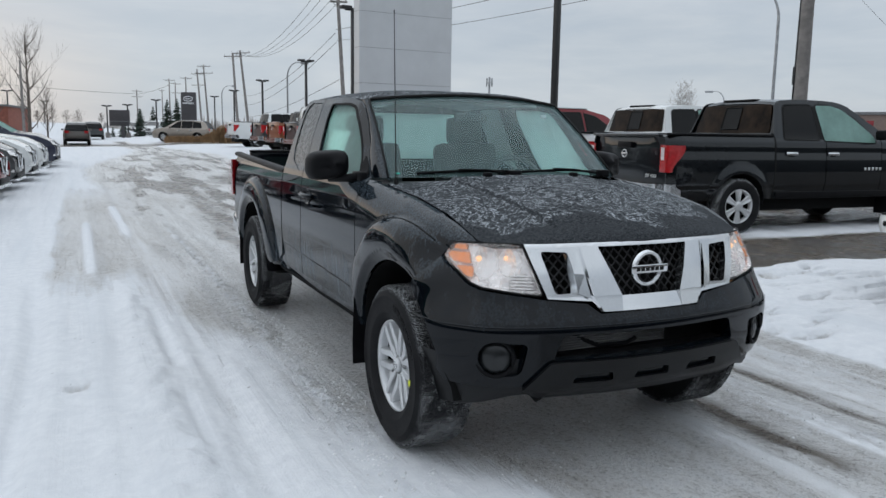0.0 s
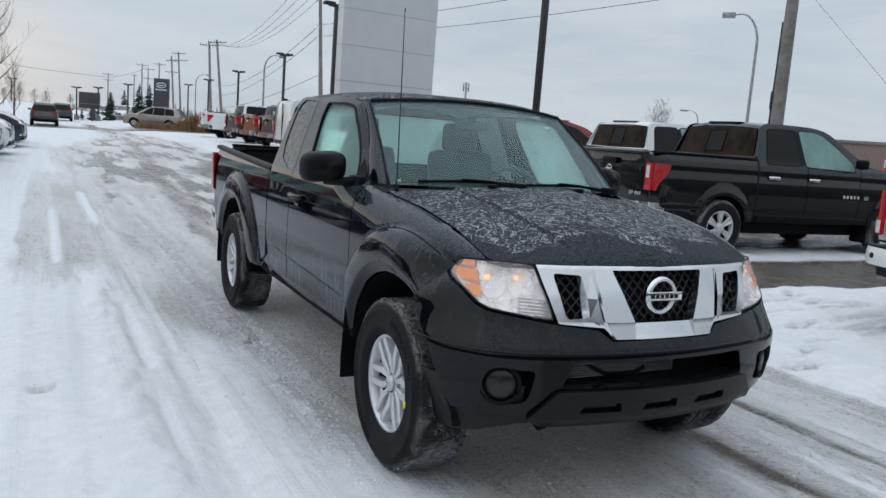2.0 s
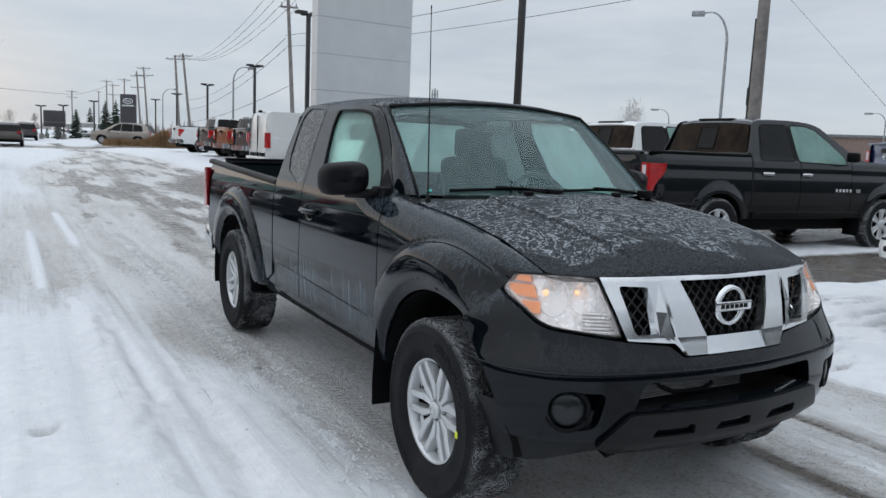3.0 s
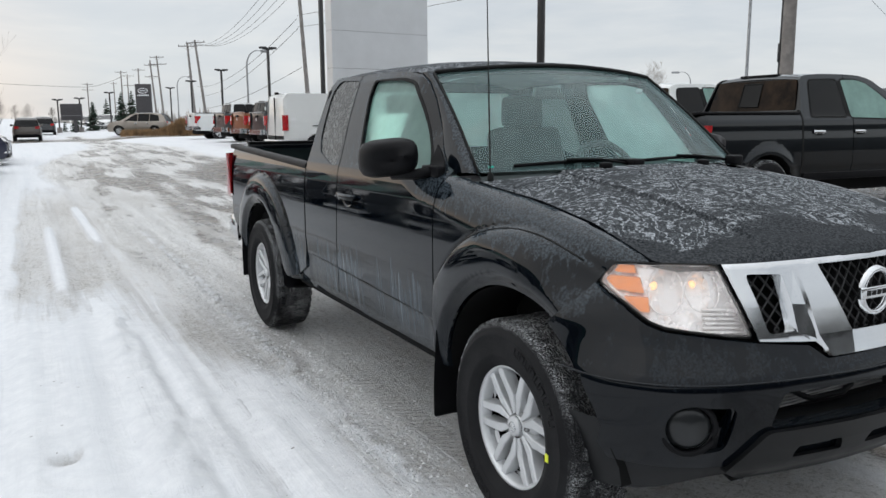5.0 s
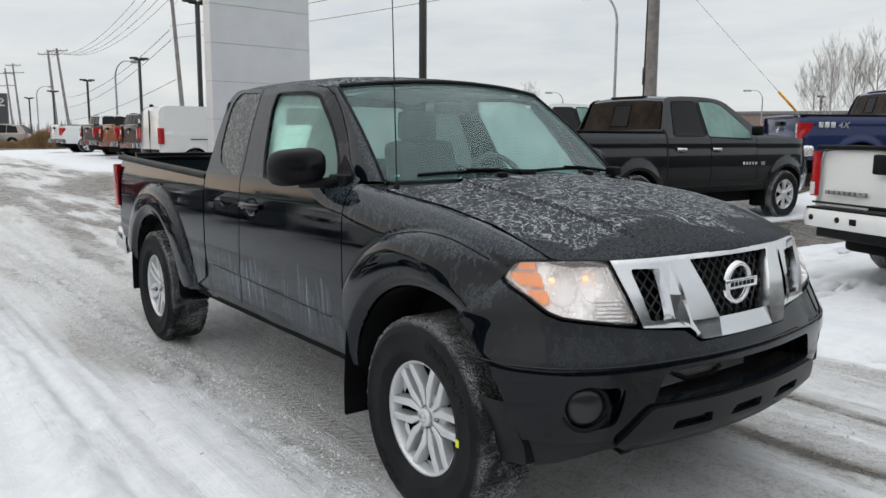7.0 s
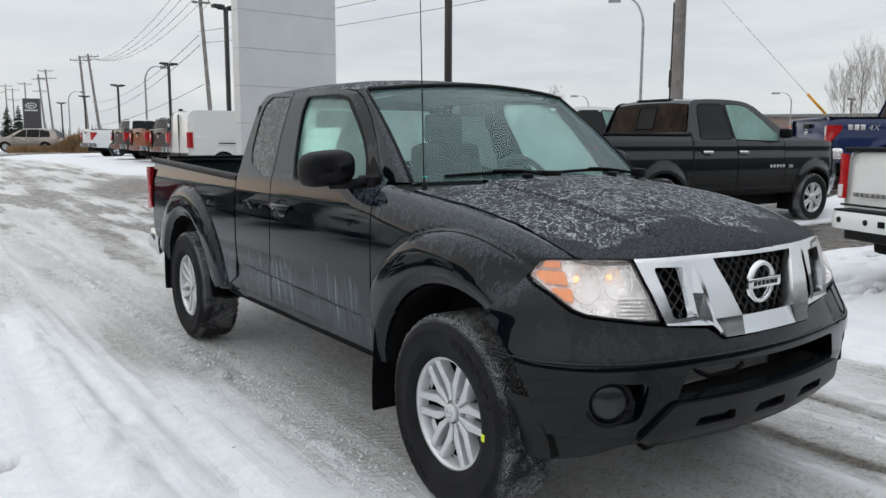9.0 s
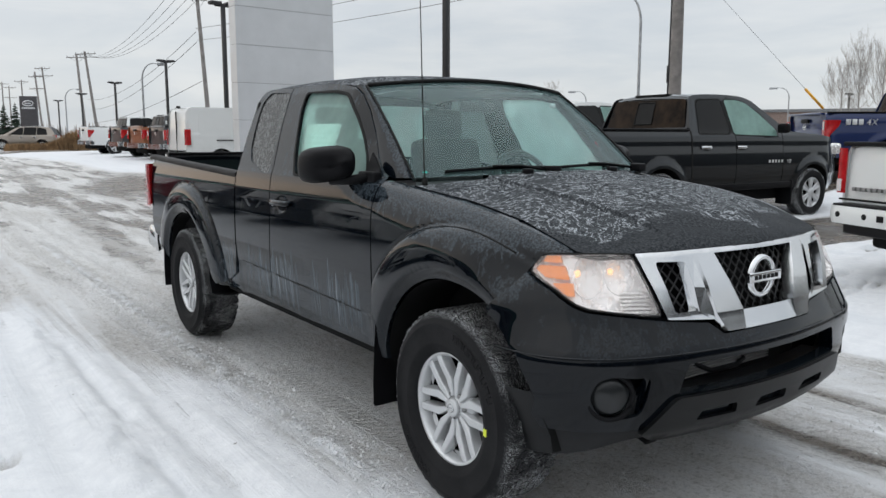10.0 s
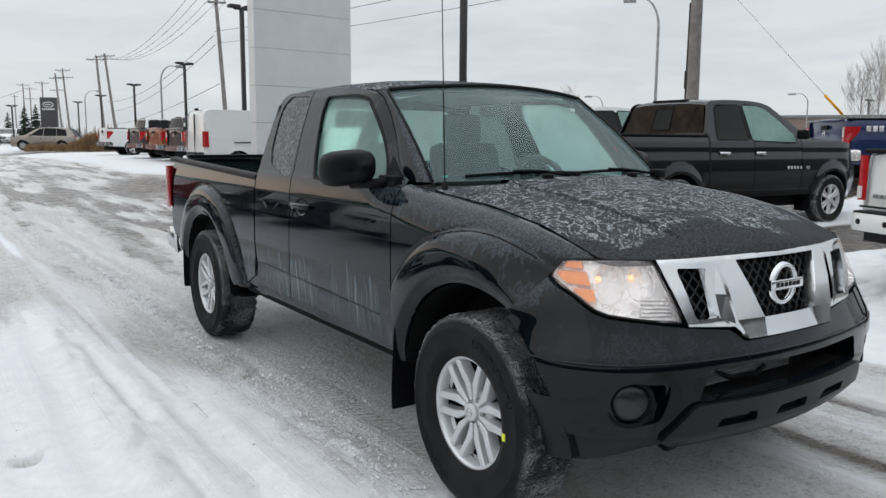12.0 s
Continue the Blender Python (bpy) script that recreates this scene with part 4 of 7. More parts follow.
        nuts.append(lathe([(0.0005, -0.082), (0.0085, -0.081), (0.0095, -0.060)], 6, Matrix.Translation((0, 0.054 * math.cos(a), 0.054 * math.sin(a)))))
    return tyre, tread, rim, barrel, back_plate, brake, spokes, hub, cap, emblem, nuts


def build_wheel(parent):
    tyre, tread, rim, barrel, back_plate, brake, spokes, hub, cap, emblem, nuts = wheel_meshes()
    w = part("wheel", tyre, TYRE, parent, "all-terrain tyre with snow packed in its tread")
    part("rim", rim, ALLOY, w, "silver alloy rim")
    part("rim_barrel", barrel, ALLOY, w)
    part("back_plate", back_plate, UNDER, w)
    part("brake_disc", brake, IRON, w)
    for bm in spokes:
        part("spoke", bm, ALLOY, w, "", False)
    part("hub", hub, ALLOY, w)
    part("centre_cap", cap, ALLOY, w)
    part("emblem", emblem, CHROME, w)
    for bm in nuts:
        part("wheel_nut", bm, STEEL, w)
    marks = bmesh.new()
    for first, n in ((0.25, 9), (math.pi + 0.35, 7)):
        for k in range(n):
            turn = Matrix.Rotation(first + 0.115 * k, 4, "X")
            for y0, y1, z0, z1 in ((-0.013, -0.009, 0.287, 0.315), (0.009, 0.013, 0.287, 0.315), (-0.013, 0.013, 0.311, 0.315) if k % 2 else (-0.013, 0.013, 0.287, 0.291)):
                block(-0.1375, -0.134, y0, y1, z0, z1, 0, marks, 1, turn)
    part("sidewall_lettering", marks, TYRE, w, "raised marks on the sidewall", kind="stuff")
    part("tread", tread, TYRE, w, "snowy tread blocks", False, kind="stuff")
    return w


# ---- the black pickup: the whole ----
def lattice_bars(outline, fn, pitch, half, depth, bm):
    """A net of crossed bars inside a convex outline."""
    us, vs = [p[0] for p in outline], [p[1] for p in outline]
    n = len(outline)
    for slope in (1.05, -1.05):
        c = min(vs) - abs(slope) * (max(us) - min(us)) - max(abs(u) for u in us) * 1.2
        while c < max(vs) + 1.4:
            cuts = []
            for i in range(n):
                (u0, v0), (u1, v1) = outline[i], outline[(i + 1) % n]
                f0, f1 = v0 - slope * u0 - c, v1 - slope * u1 - c
                if f0 * f1 < 0:
                    k = f0 / (f0 - f1)
                    cuts.append((u0 + (u1 - u0) * k, v0 + (v1 - v0) * k))
            if len(cuts) >= 2:
                a, b = cuts[0], cuts[1]
                tube([fn(a[0] + (b[0] - a[0]) * k / 4, a[1] + (b[1] - a[1]) * k / 4, depth) for k in range(5)], half, 4, bm)
            c += pitch
    return bm


def build_truck():
    truck = thing("pickup_truck", "black extended-cab pickup truck parked on ice, frost on its hood", "pickup truck")
    doors = {}
    for sign in (-1, 1):
        f = flank(sign)
        top = [(y, lerp_table(EDGE_Z, y) - 0.004) for y in (-0.47, -0.42, -0.36, -0.28, -0.2, -0.1, 0.0, 0.1, 0.2, 0.3, 0.4, 0.48, 0.56)]
        fender = top + [(0.600, 1.226), (0.598, 1.12), (0.596, 0.9), (0.590, 0.7), (0.585, 0.475), (0.50, 0.46)] + arch(0.0, 0.503, 12, 119) + [(-0.270, 0.832), (-0.318, 0.90), (-0.352, 0.968), (-0.38, 1.016), (-0.42, 1.026)]
        part("front_fender", sheet(fender, f, 0.011, 0.011, rim=0.025, e=0.009), PAINT, truck, "glossy black fender with a wide wheel flare")
        # black bead in place of the shadow line along the flare's groove
        ridge = [f(0.698 * math.cos(radians(a)), 0.385 + 0.698 * math.sin(radians(a)), 0.0015) for a in range(40, 117, 3)]
        part("flare_gap", tube(ridge, 0.0038, 6), SEAL, truck)
        # inner arch
        for cy in (0.0, 3.2):
            ring = arch(cy, 0.497, -10, 190, 28)
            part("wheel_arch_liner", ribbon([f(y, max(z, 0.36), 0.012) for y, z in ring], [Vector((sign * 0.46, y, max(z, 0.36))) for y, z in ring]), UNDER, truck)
        # front door with its window frame
        door = [(0.606, 0.505), (0.604, 0.7), (0.604, 0.9), (0.606, 1.12), (0.610, 1.212), (0.68, 1.255), (0.752, 1.318), (0.835, 1.432), (0.915, 1.535), (1.00, 1.617), (1.09, 1.658), (1.25, 1.682), (1.5, 1.690), (1.786, 1.690), (1.786, 1.60), (1.770, 1.46), (1.726, 1.25), (1.702, 1.02), (1.722, 0.75), (1.765, 0.515), (1.74, 0.49), (1.4, 0.470), (0.8, 0.482)]
        pane = filleted([(0.765, 1.222), (0.80, 1.262), (0.835, 1.325), (0.918, 1.428), (0.99, 1.505), (1.115, 1.615), (1.25, 1.636), (1.575, 1.647), (1.582, 1.56), (1.50, 1.335), (1.437, 1.226)], 0.03, 3)
        d = part("front_door", sheet(door, f, 0.04, 0.012, [pane], 0.022, e=0.004), PAINT, truck, "black door with dried salt runs")
        doors[sign] = d
        part("window_glass", sheet(pane, lambda y, z, e, f=f: f(y, z, e + 0.014), 0.06, 0.05, rim=0.004), SIDE_GLASS if sign < 0 else FOGGED, d, "misted greenish side window").visible_shadow = False
        grown = [(c.x, c.y) for c in (Vector(p) + (Vector(p) - Vector((1.2, 1.43))).normalized() * 0.016 for p in pane)]
        part("window_seal", sheet(grown, lambda y, z, e, f=f: f(y, z, e - 0.003), 0.06, 0.05, [pane], 0.016), SEAL, d)
        # rear half door with the quarter window
        rear = [(1.775, 0.515), (1.732, 0.75), (1.712, 1.02), (1.736, 1.25), (1.780, 1.46), (1.796, 1.60), (1.796, 1.690), (2.10, 1.692), (2.18, 1.682), (2.225, 1.64), (2.245, 1.56), (2.252, 1.42), (2.248, 1.24), (2.238, 1.03), (2.240, 0.76), (2.232, 0.66), (2.20, 0.565), (2.12, 0.515), (1.95, 0.503)]
        light = filleted([(1.806, 1.662), (2.095, 1.672), (2.165, 1.615), (2.172, 1.54), (2.142, 1.36), (2.085, 1.278), (1.86, 1.216), (1.775, 1.216), (1.772, 1.30), (1.79, 1.46)], 0.03, 3)
        d2 = part("rear_door", sheet(rear, f, 0.04, 0.012, [light], 0.022, e=0.004), PAINT, truck)
        part("quarter_glass", sheet(light, lambda y, z, e, f=f: f(y, z, e + 0.006), 0.05, 0.05, rim=0.004), QUARTER if sign < 0 else FOGGED_QUARTER, d2, "dark quarter window covered with frost drops" if sign < 0 else "dark fogged quarter window")
        rocker = [(0.60, 0.462), (1.6, 0.455), (2.62, 0.462), (2.60, 0.60), (2.262, 0.74), (2.20, 0.74), (0.60, 0.56)]
        part("rocker_panel", sheet(rocker, lambda y, z, e, f=f: f(y, z, e + 0.012), 0.06, 0.04, rim=0.03), PAINT, truck)
        # thin black beads draw the shade in the doors' pressed crease
        part("door_crease", tube([f(0.72 + 0.96 * k / 24, 0.632 + 0.033 * (0.03 + 0.96 * k / 24), 0.001) for k in range(25)], 0.0032, 6), SEAL, d)
        part("door_crease", tube([f(1.76 + 0.40 * k / 12, 0.632 + 0.033 * (1.07 + 0.40 * k / 12), 0.001) for k in range(13)], 0.0032, 6), SEAL, d2)
        # windscreen pillar
        lo = [f(0.606, 1.235, 0.002), f(0.68, 1.262, 0.002), f(0.752, 1.325, 0.002), f(0.835, 1.440, 0.002), f(0.915, 1.543, 0.002), f(1.00, 1.625, 0.002), f(1.09, 1.668, 0.002)]
        hi = [screen_pt(sign, v) + Vector((sign * 0.012, -0.004, 0.0)) for v in (0.0, 0.16, 0.32, 0.52, 0.72, 0.88, 1.0)]
        midl = [a.lerp(b, 0.5) + Vector((sign * 0.007, -0.005, 0.003)) for a, b in zip(lo, hi)]
        part("windscreen_pillar", net([lo, midl, hi, [p + Vector((-sign * 0.03, 0.02, -0.015)) for p in hi]]), PAINT, truck)
        part("pillar_trim", tube([p + Vector((-sign * 0.006, -0.001, 0.003)) for p in hi], 0.006, 6), SEAL, truck)
        cowl_end = net([[f(0.606, 1.222, 0.006), f(0.50, 1.222, 0.006), f(0.45, lerp_table(EDGE_Z, 0.45) - 0.004, 0.006)], [hi[0] + Vector((0, 0, -0.008)), Vector((sign * 0.72, 0.46, 1.222)), Vector((sign * 0.735, 0.44, 1.214))]])
        part("cowl_corner", cowl_end, PLASTIC, truck)
        # bed side
        rail = lambda y: 1.178 + 0.033 * (y - 2.25)
        bed = [(2.258, rail(2.258)), (3.0, rail(3.0)), (4.08, rail(4.08)), (4.09, 1.205), (4.085, 0.865), (4.10, 0.72), (4.06, 0.655), (3.74, 0.60), (3.70, 0.50)] + arch(3.2, 0.503, 10, 172) + [(2.64, 0.46), (2.48, 0.50), (2.30, 0.58), (2.262, 0.70), (2.258, 0.9)]
        part("bed_side", sheet(bed, f, 0.014, 0.014, rim=0.025, e=0.009), PAINT, truck, "black cargo bed side with wheel flare")
        cap = [[Vector((sign * (half_width(y, rail(y)) + dx), y, rail(y) + dz)) for y in (2.26, 2.6, 3.0, 3.4, 3.8, 4.1, 4.22)] for dx, dz in ((0.002, -0.004), (0.004, 0.018), (-0.008, 0.030), (-0.045, 0.032), (-0.075, 0.020), (-0.078, -0.03))]
        part("bed_rail_cap", net(cap), PLASTIC, truck, "black plastic bed rail cap")
        inner = net([[Vector((sign * 0.775, y, z)) for y in (2.27, 3.2, 4.2)] for z in (0.78, rail(3.2))])
        part("bed_wall", inner, UNDER, truck)
        # tail lamp round the rear corner
        lamp = net([[Vector((sign * x, y, z)) for z in (0.87, 0.95, 1.04, 1.12, 1.20)] for x, y in ((0.880, 4.086), (0.884, 4.16), (0.874, 4.22), (0.842, 4.255), (0.78, 4.270), (0.70, 4.272))])
        tl = part("tail_lamp", lamp, RED_LAMP, truck, "red wrap-round tail lamp")
        part("reverse_lamp", block(sign * 0.785 - 0.06, sign * 0.785 + 0.06, 4.262, 4.27, 0.97, 1.05, 0.003), WHITE_LAMP, tl)
        # mirror
        mir = bmesh.new()
        rows = []
        for y, kx, kz in ((0.935, 0.80, 0.84), (0.925, 0.95, 0.95), (0.895, 1.0, 1.0), (0.855, 0.99, 0.99), (0.815, 0.93, 0.92), (0.785, 0.80, 0.78), (0.772, 0.55, 0.50), (0.768, 0.1, 0.1)):
            row = []
            for k in range(25):
                a = math.tau * k / 24
                ca, sa = math.cos(a), math.sin(a)
                sq = (abs(ca) ** 4.2 + abs(sa) ** 4.2) ** (-1 / 4.2)
                row.append(Vector((sign * (0.938 + 0.105 * kx * ca * sq), y + 0.035 * ca, 1.293 + 0.080 * kz * sa * sq - 0.012 * ca)))
            rows.append(row)
        net(rows, mir)
        mir.faces.new([mir.verts.new(v) for v in rows[-1][:-1]])
        mo = part("door_mirror", mir, PLASTIC, d, "black plastic door mirror, frosted")
        pane_m = bmesh.new()
        pane_m.faces.new([pane_m.verts.new(v + Vector((0, 0.001, 0))) for v in rows[0][:-1]])
        part("mirror_glass", pane_m, CHROME, mo)
        arm = bmesh.new()
        tube([Vector((sign * 0.80, 0.72, 1.236)), Vector((sign * 0.86, 0.775, 1.225)), Vector((sign * 0.93, 0.85, 1.222))], 0.022, 8, arm)
        block(sign * 0.795 - 0.022, sign * 0.795 + 0.022, 0.655, 0.80, 1.215, 1.262, 0.01, arm)
        part("mirror_arm", arm, PLASTIC, d)
        tri = [(0.655, 1.232), (0.758, 1.315), (0.80, 1.345), (0.80, 1.262), (0.765, 1.222)]
        part("mirror_patch", sheet(tri, lambda y, z, e, f=f: f(y, z, e - 0.006), 0.05, 0.05, rim=0.008), PLASTIC, d)
        # handle: a pull over a scooped cup
        cup = [(1.545 + 0.070 * math.cos(a), 1.062 + 0.048 * math.sin(a)) for a in (math.tau * k / 20 for k in range(20))]
        part("handle_cup", sheet(cup, lambda y, z, e, f=f: f(y, z, e - 0.0025 + 0.018 * max(0, 1 - ((y - 1.545) / 0.07) ** 2 - ((z - 1.062) / 0.048) ** 2) - 0.003), 0.02, 0.02, rim=0.004), PAINT, d)
        pull = tube([f(y, 1.070, -o) for y, o in ((1.655, 0.004), (1.635, 0.022), (1.56, 0.032), (1.49, 0.032), (1.445, 0.022), (1.43, 0.004))], 0.016, 8)
        part("door_handle", pull, PAINT, d, "black pull handle")
        part("keyhole", lathe([(0.012, 0), (0.012, sign * 0.004), (0.0005, sign * 0.005)], 14, Matrix.Translation(f(1.665, 1.055, -0.001))), STEEL, d)
        # sill, mud guards
        part("sill", block(min(sign * 0.70, sign * 0.815), max(sign * 0.70, sign * 0.815), 0.56, 2.55, 0.435, 0.485, 0.015), UNDER, truck)
        flap = net([[Vector((sign * x, y, z)) for x in (0.70, 0.80, 0.90, 0.905)] for y, z in ((0.505, 0.62), (0.520, 0.48), (0.530, 0.36), (0.528, 0.255), (0.515, 0.25))])
        part("front_mud_flap", flap, PLASTIC, truck)
        flap = net([[Vector((sign * x, y, z)) for x in (0.66, 0.80, 0.895, 0.90)] for y, z in ((3.70, 0.66), (3.715, 0.5), (3.722, 0.36), (3.715, 0.29), (3.70, 0.285))])
        part("rear_mud_flap", flap, PLASTIC, truck)
        flap = net([[Vector((sign * x, y, z)) for x in (0.60, 0.80, 0.885, 0.89)] for y, z in ((2.70, 0.56), (2.685, 0.47), (2.66, 0.405), (2.62, 0.395), (2.56, 0.40))])
        part("splash_guard", flap, PLASTIC, truck)

    # hood, roof, screen
    hood = [(0.0, 0.285), (-0.25, 0.300), (-0.5, 0.350), (-0.68, 0.415), (-0.742, 0.440)] + [(-lerp_table(EDGE_X, y), y) for y in (0.33, 0.2, 0.05, -0.1, -0.217, -0.3, -0.38)] + [(-0.690, -0.470), (-0.64, -0.519), (-0.545, -0.582), (-0.40, -0.628), (-0.25, -0.663), (-0.12, -0.684), (0.0, -0.688)]
    part("hood", sheet(mirrored(hood), lambda x, y, d: Vector((x + 0.05 * ease(0.2, 0.7, x) * ease(0.55, -0.2, y), y, hood_z(x, y) - d)), 0.010, 0.025, rim=0.02), PAINT_FROST, truck, "black hood covered with patterns of frost")
    roof = [(0.0, 0.938), (-0.3, 0.957), (-0.63, 1.018), (-0.655, 1.10), (-0.662, 1.4), (-0.662, 2.0), (-0.650, 2.16), (-0.60, 2.245), (-0.3, 2.285), (0.0, 2.29)]
    part("roof", sheet(mirrored(roof), lambda x, y, d: Vector((x, y, roof_z(x, y) - d)), 0.06, 0.05, rim=0.03), PAINT_FROST, truck, "frosted black cab roof")
    ks, vs = [k / 12 - 1 for k in range(25)], [v / 10 for v in range(11)]
    part("windscreen", net([[screen_pt(k, v) for k in ks] for v in vs]), SCREEN, truck, "misted greenish windscreen").visible_shadow = False
    part("windscreen_seal", tube([screen_pt(k, 1.0) + Vector((0, -0.003, 0.006)) for k in ks], 0.010, 6), SEAL, truck)
    cowl = net([[Vector((x, y + dy, hood_z(x, y) + dz)) for x, y in ((k * 0.735, lerp_table(((0, 0.285), (0.25, 0.300), (0.5, 0.350), (0.68, 0.415), (0.742, 0.440)), abs(k) * 0.735)) for k in ks)] for dy, dz in ((-0.01, -0.03), (0.03, -0.024), (0.075, -0.014))])
    part("cowl", cowl, PLASTIC, truck, "black plastic cowl with wiper slots")
    for x0, x1 in ((-0.58, 0.0), (0.0, 0.58)):
        w = tube([screen_pt(x0 / 0.715 + (x1 - x0) / 0.715 * k / 8, 0.030 + 0.014 * math.sin(math.pi * k / 8)) + Vector((0, -0.006, 0.008)) for k in range(9)], 0.0075, 6)
        tube([screen_pt(x0 / 0.715 + 0.3, 0.045) + Vector((0, -0.016, 0.016)), screen_pt(x0 / 0.715 + 0.5, 0.030) + Vector((0, -0.02, 0.02)), Vector((x0 + 0.52, 0.335, 1.262))], 0.007, 6, w)
        block(x0 + 0.49, x0 + 0.55, 0.29, 0.345, 1.245, 1.285, 0.008, w)
        part("wiper", w, PLASTIC, truck)
    for x in (-0.24, 0.30):
        part("washer_nozzle", block(x - 0.022, x + 0.022, 0.270, 0.305, hood_z(x, 0.28) - 0.004, hood_z(x, 0.28) + 0.022, 0.007), PLASTIC, truck)
    part("antenna", tube([(-0.705, 0.417, 1.19), (-0.705, 0.417, 1.235), (-0.705, 0.42, 1.25), (-0.712, 0.44, 2.06), (-0.712, 0.4405, 2.085)], 0.003, 6, None, False, [0.013, 0.012, 0.0035, 0.0018, 0.0035]), SEAL, truck, "thin black whip antenna")
    part("sticker", block(-0.694, -0.672, 0.446, 0.450, 1.262, 1.270, 0.001, m=None), TEAL, truck, "small teal sticker")
    part("mirror_stem_sticker", block(0.47, 0.51, 0.915, 0.918, 1.575, 1.60, 0), PAPER, truck)

    # cab back and glass
    back = [(-0.80, 1.10), (-0.80, 1.25), (-0.70, 1.62), (-0.60, 1.70), (0.60, 1.70), (0.70, 1.62), (0.80, 1.25), (0.80, 1.10)]
    hole = filleted([(-0.62, 1.28), (-0.56, 1.62), (0.56, 1.62), (0.62, 1.28)], 0.05)
    onto = lambda x, z, d: Vector((x, 2.262 - 0.05 * ((z - 1.2) / 0.5) * 0.6 - d, z))
    part("cab_back", sheet(back, onto, 0.1, 0.1, [hole], 0.02), PAINT, truck)
    part("rear_glass", sheet(hole, lambda x, z, d: onto(x, z, d + 0.01), 0.2, 0.2, rim=0.004), FOGGED, truck).visible_shadow = False

    # bed floor and tailgate
    part("bed_floor", block(-0.78, 0.78, 2.27, 4.2, 0.74, 0.78, 0.004), UNDER, truck)
    part("bed_front_wall", block(-0.80, 0.80, 2.262, 2.28, 0.74, 1.19, 0.004), UNDER, truck)
    gate = part("tailgate", block(-0.69, 0.69, 4.20, 4.262, 0.76, 1.275, 0.018), PAINT, truck, "black tailgate")
    part("tailgate_cap", block(-0.69, 0.69, 4.19, 4.268, 1.268, 1.288, 0.006), PLASTIC, gate)
    rb = sheet([(-0.86, 0.50), (-0.86, 0.68), (0.86, 0.68), (0.86, 0.50)], lambda u, z, d: Vector((u * (1 - 0.04 * ease(0.80, 0.95, abs(u))), 4.42 - 0.36 * ease(0.62, 0.95, abs(u)) ** 1.4 - d - 0.03 * ((z - 0.59) / 0.09) ** 2, z)), 0.05, 0.03, rim=0.08)
    bumper = part("rear_bumper", rb, CHROME, truck, "chrome rear bumper")
    for sg in (-1, 1):
        end = [[Vector((sg * (x - dx), y, z)) for z, dx in ((0.515, 0.022), (0.535, 0.004), (0.60, 0.0), (0.67, 0.004), (0.695, 0.024))] for x, y in ((0.80, 4.105), (0.825, 4.108), (0.842, 4.125), (0.852, 4.18), (0.854, 4.26), (0.842, 4.36), (0.82, 4.41))]
        part("bumper_end", net(end), CHROME, bumper)

    # bumper, grille, lamps
    arc_at = lambda z: -nose_at_y(-math.sqrt(0.508 ** 2 - (z - 0.385) ** 2)) if z > 0.5 else -nose_at_y(-0.46)
    crease = 0.704
    upper = [(0.0, crease + 0.003)] + [(-s, crease + 0.003) for s in (0.25, 0.5, 0.75, 0.95)] + [(arc_at(0.715), crease + 0.010), (arc_at(0.76), 0.76), (arc_at(0.80), 0.80), (arc_at(0.825) - 0.002, 0.826), (-1.135, 0.905), (-1.100, 0.960), (-0.945, 0.903), (-0.865, 0.860), (-0.812, 0.845), (-0.672, 0.830), (-0.503, 0.808), (-0.318, 0.788), (-0.262, 0.748), (0.0, 0.750)]
    part("bumper_upper", sheet(mirrored(upper), nose, 0.03, 0.011, rim=0.03, e=0.03), PAINT, truck, "gloss black upper bumper")
    fog_hole = filleted([(-0.800, 0.575), (-0.775, 0.632), (-0.722, 0.650), (-0.66, 0.640), (-0.585, 0.640), (-0.612, 0.505), (-0.70, 0.494), (-0.765, 0.512)], 0.03, 4)
    mouth = filleted([(-0.440, 0.672), (-0.478, 0.568), (0.478, 0.568), (0.440, 0.672)], 0.02, 4)
    lower = [(0.0, 0.448)] + [(-s, 0.448) for s in (0.3, 0.6, 0.8)] + [(-0.97, 0.452), (arc_at(0.50), 0.50), (arc_at(0.56), 0.56), (arc_at(0.62), 0.62), (arc_at(0.66), 0.66), (arc_at(0.69), crease + 0.004)] + [(-s, crease - 0.002) for s in (0.95, 0.75, 0.5, 0.25)] + [(0.0, crease - 0.002)]
    part("bumper_lower", sheet(mirrored(lower), nose, 0.03, 0.013, [mouth, fog_hole, [(-u, v) for u, v in reversed(fog_hole)]], rim=0.05, e=0.02), PAINT, truck, "gloss black lower bumper filmed with salt")
    fender_edge = ((0.70, None), (0.74, None), (0.78, None), (0.815, None), (0.832, -0.270), (0.866, -0.294), (0.90, -0.318), (0.934, -0.335), (0.968, -0.352))
    bumper_edge = ((0.70, arc_at(0.70)), (0.76, arc_at(0.76)), (0.826, arc_at(0.825) - 0.002), (0.905, -1.135), (0.97, -1.095))
    for sg in (-1, 1):
        skin = flank(sg)
        outer, middle_row, inner = [], [], []
        for z, y in fender_edge:
            y = -math.sqrt(0.503 ** 2 - (z - 0.385) ** 2) if y is None else y
            p, q = skin(y, z, 0.004), nose(-sg * lerp_table(bumper_edge, z), z, 0.004)
            outer.append(p), inner.append(q), middle_row.append(p.lerp(q, 0.5) + Vector((sg * 0.004, -0.004, 0)))
        seam = part("fender_seam", net([outer, middle_row, inner]), PAINT, truck)
        part("seam_line", tube(outer, 0.0022, 5), SEAL, seam)
    part("bumper_ledge", tube([nose(s / 40 * 1.155, crease + 0.001 + 0.006 * ease(0.95, 1.15, abs(s) / 40 * 1.155), 0.003) for s in range(-40, 41)], 0.004, 6), PAINT, truck)
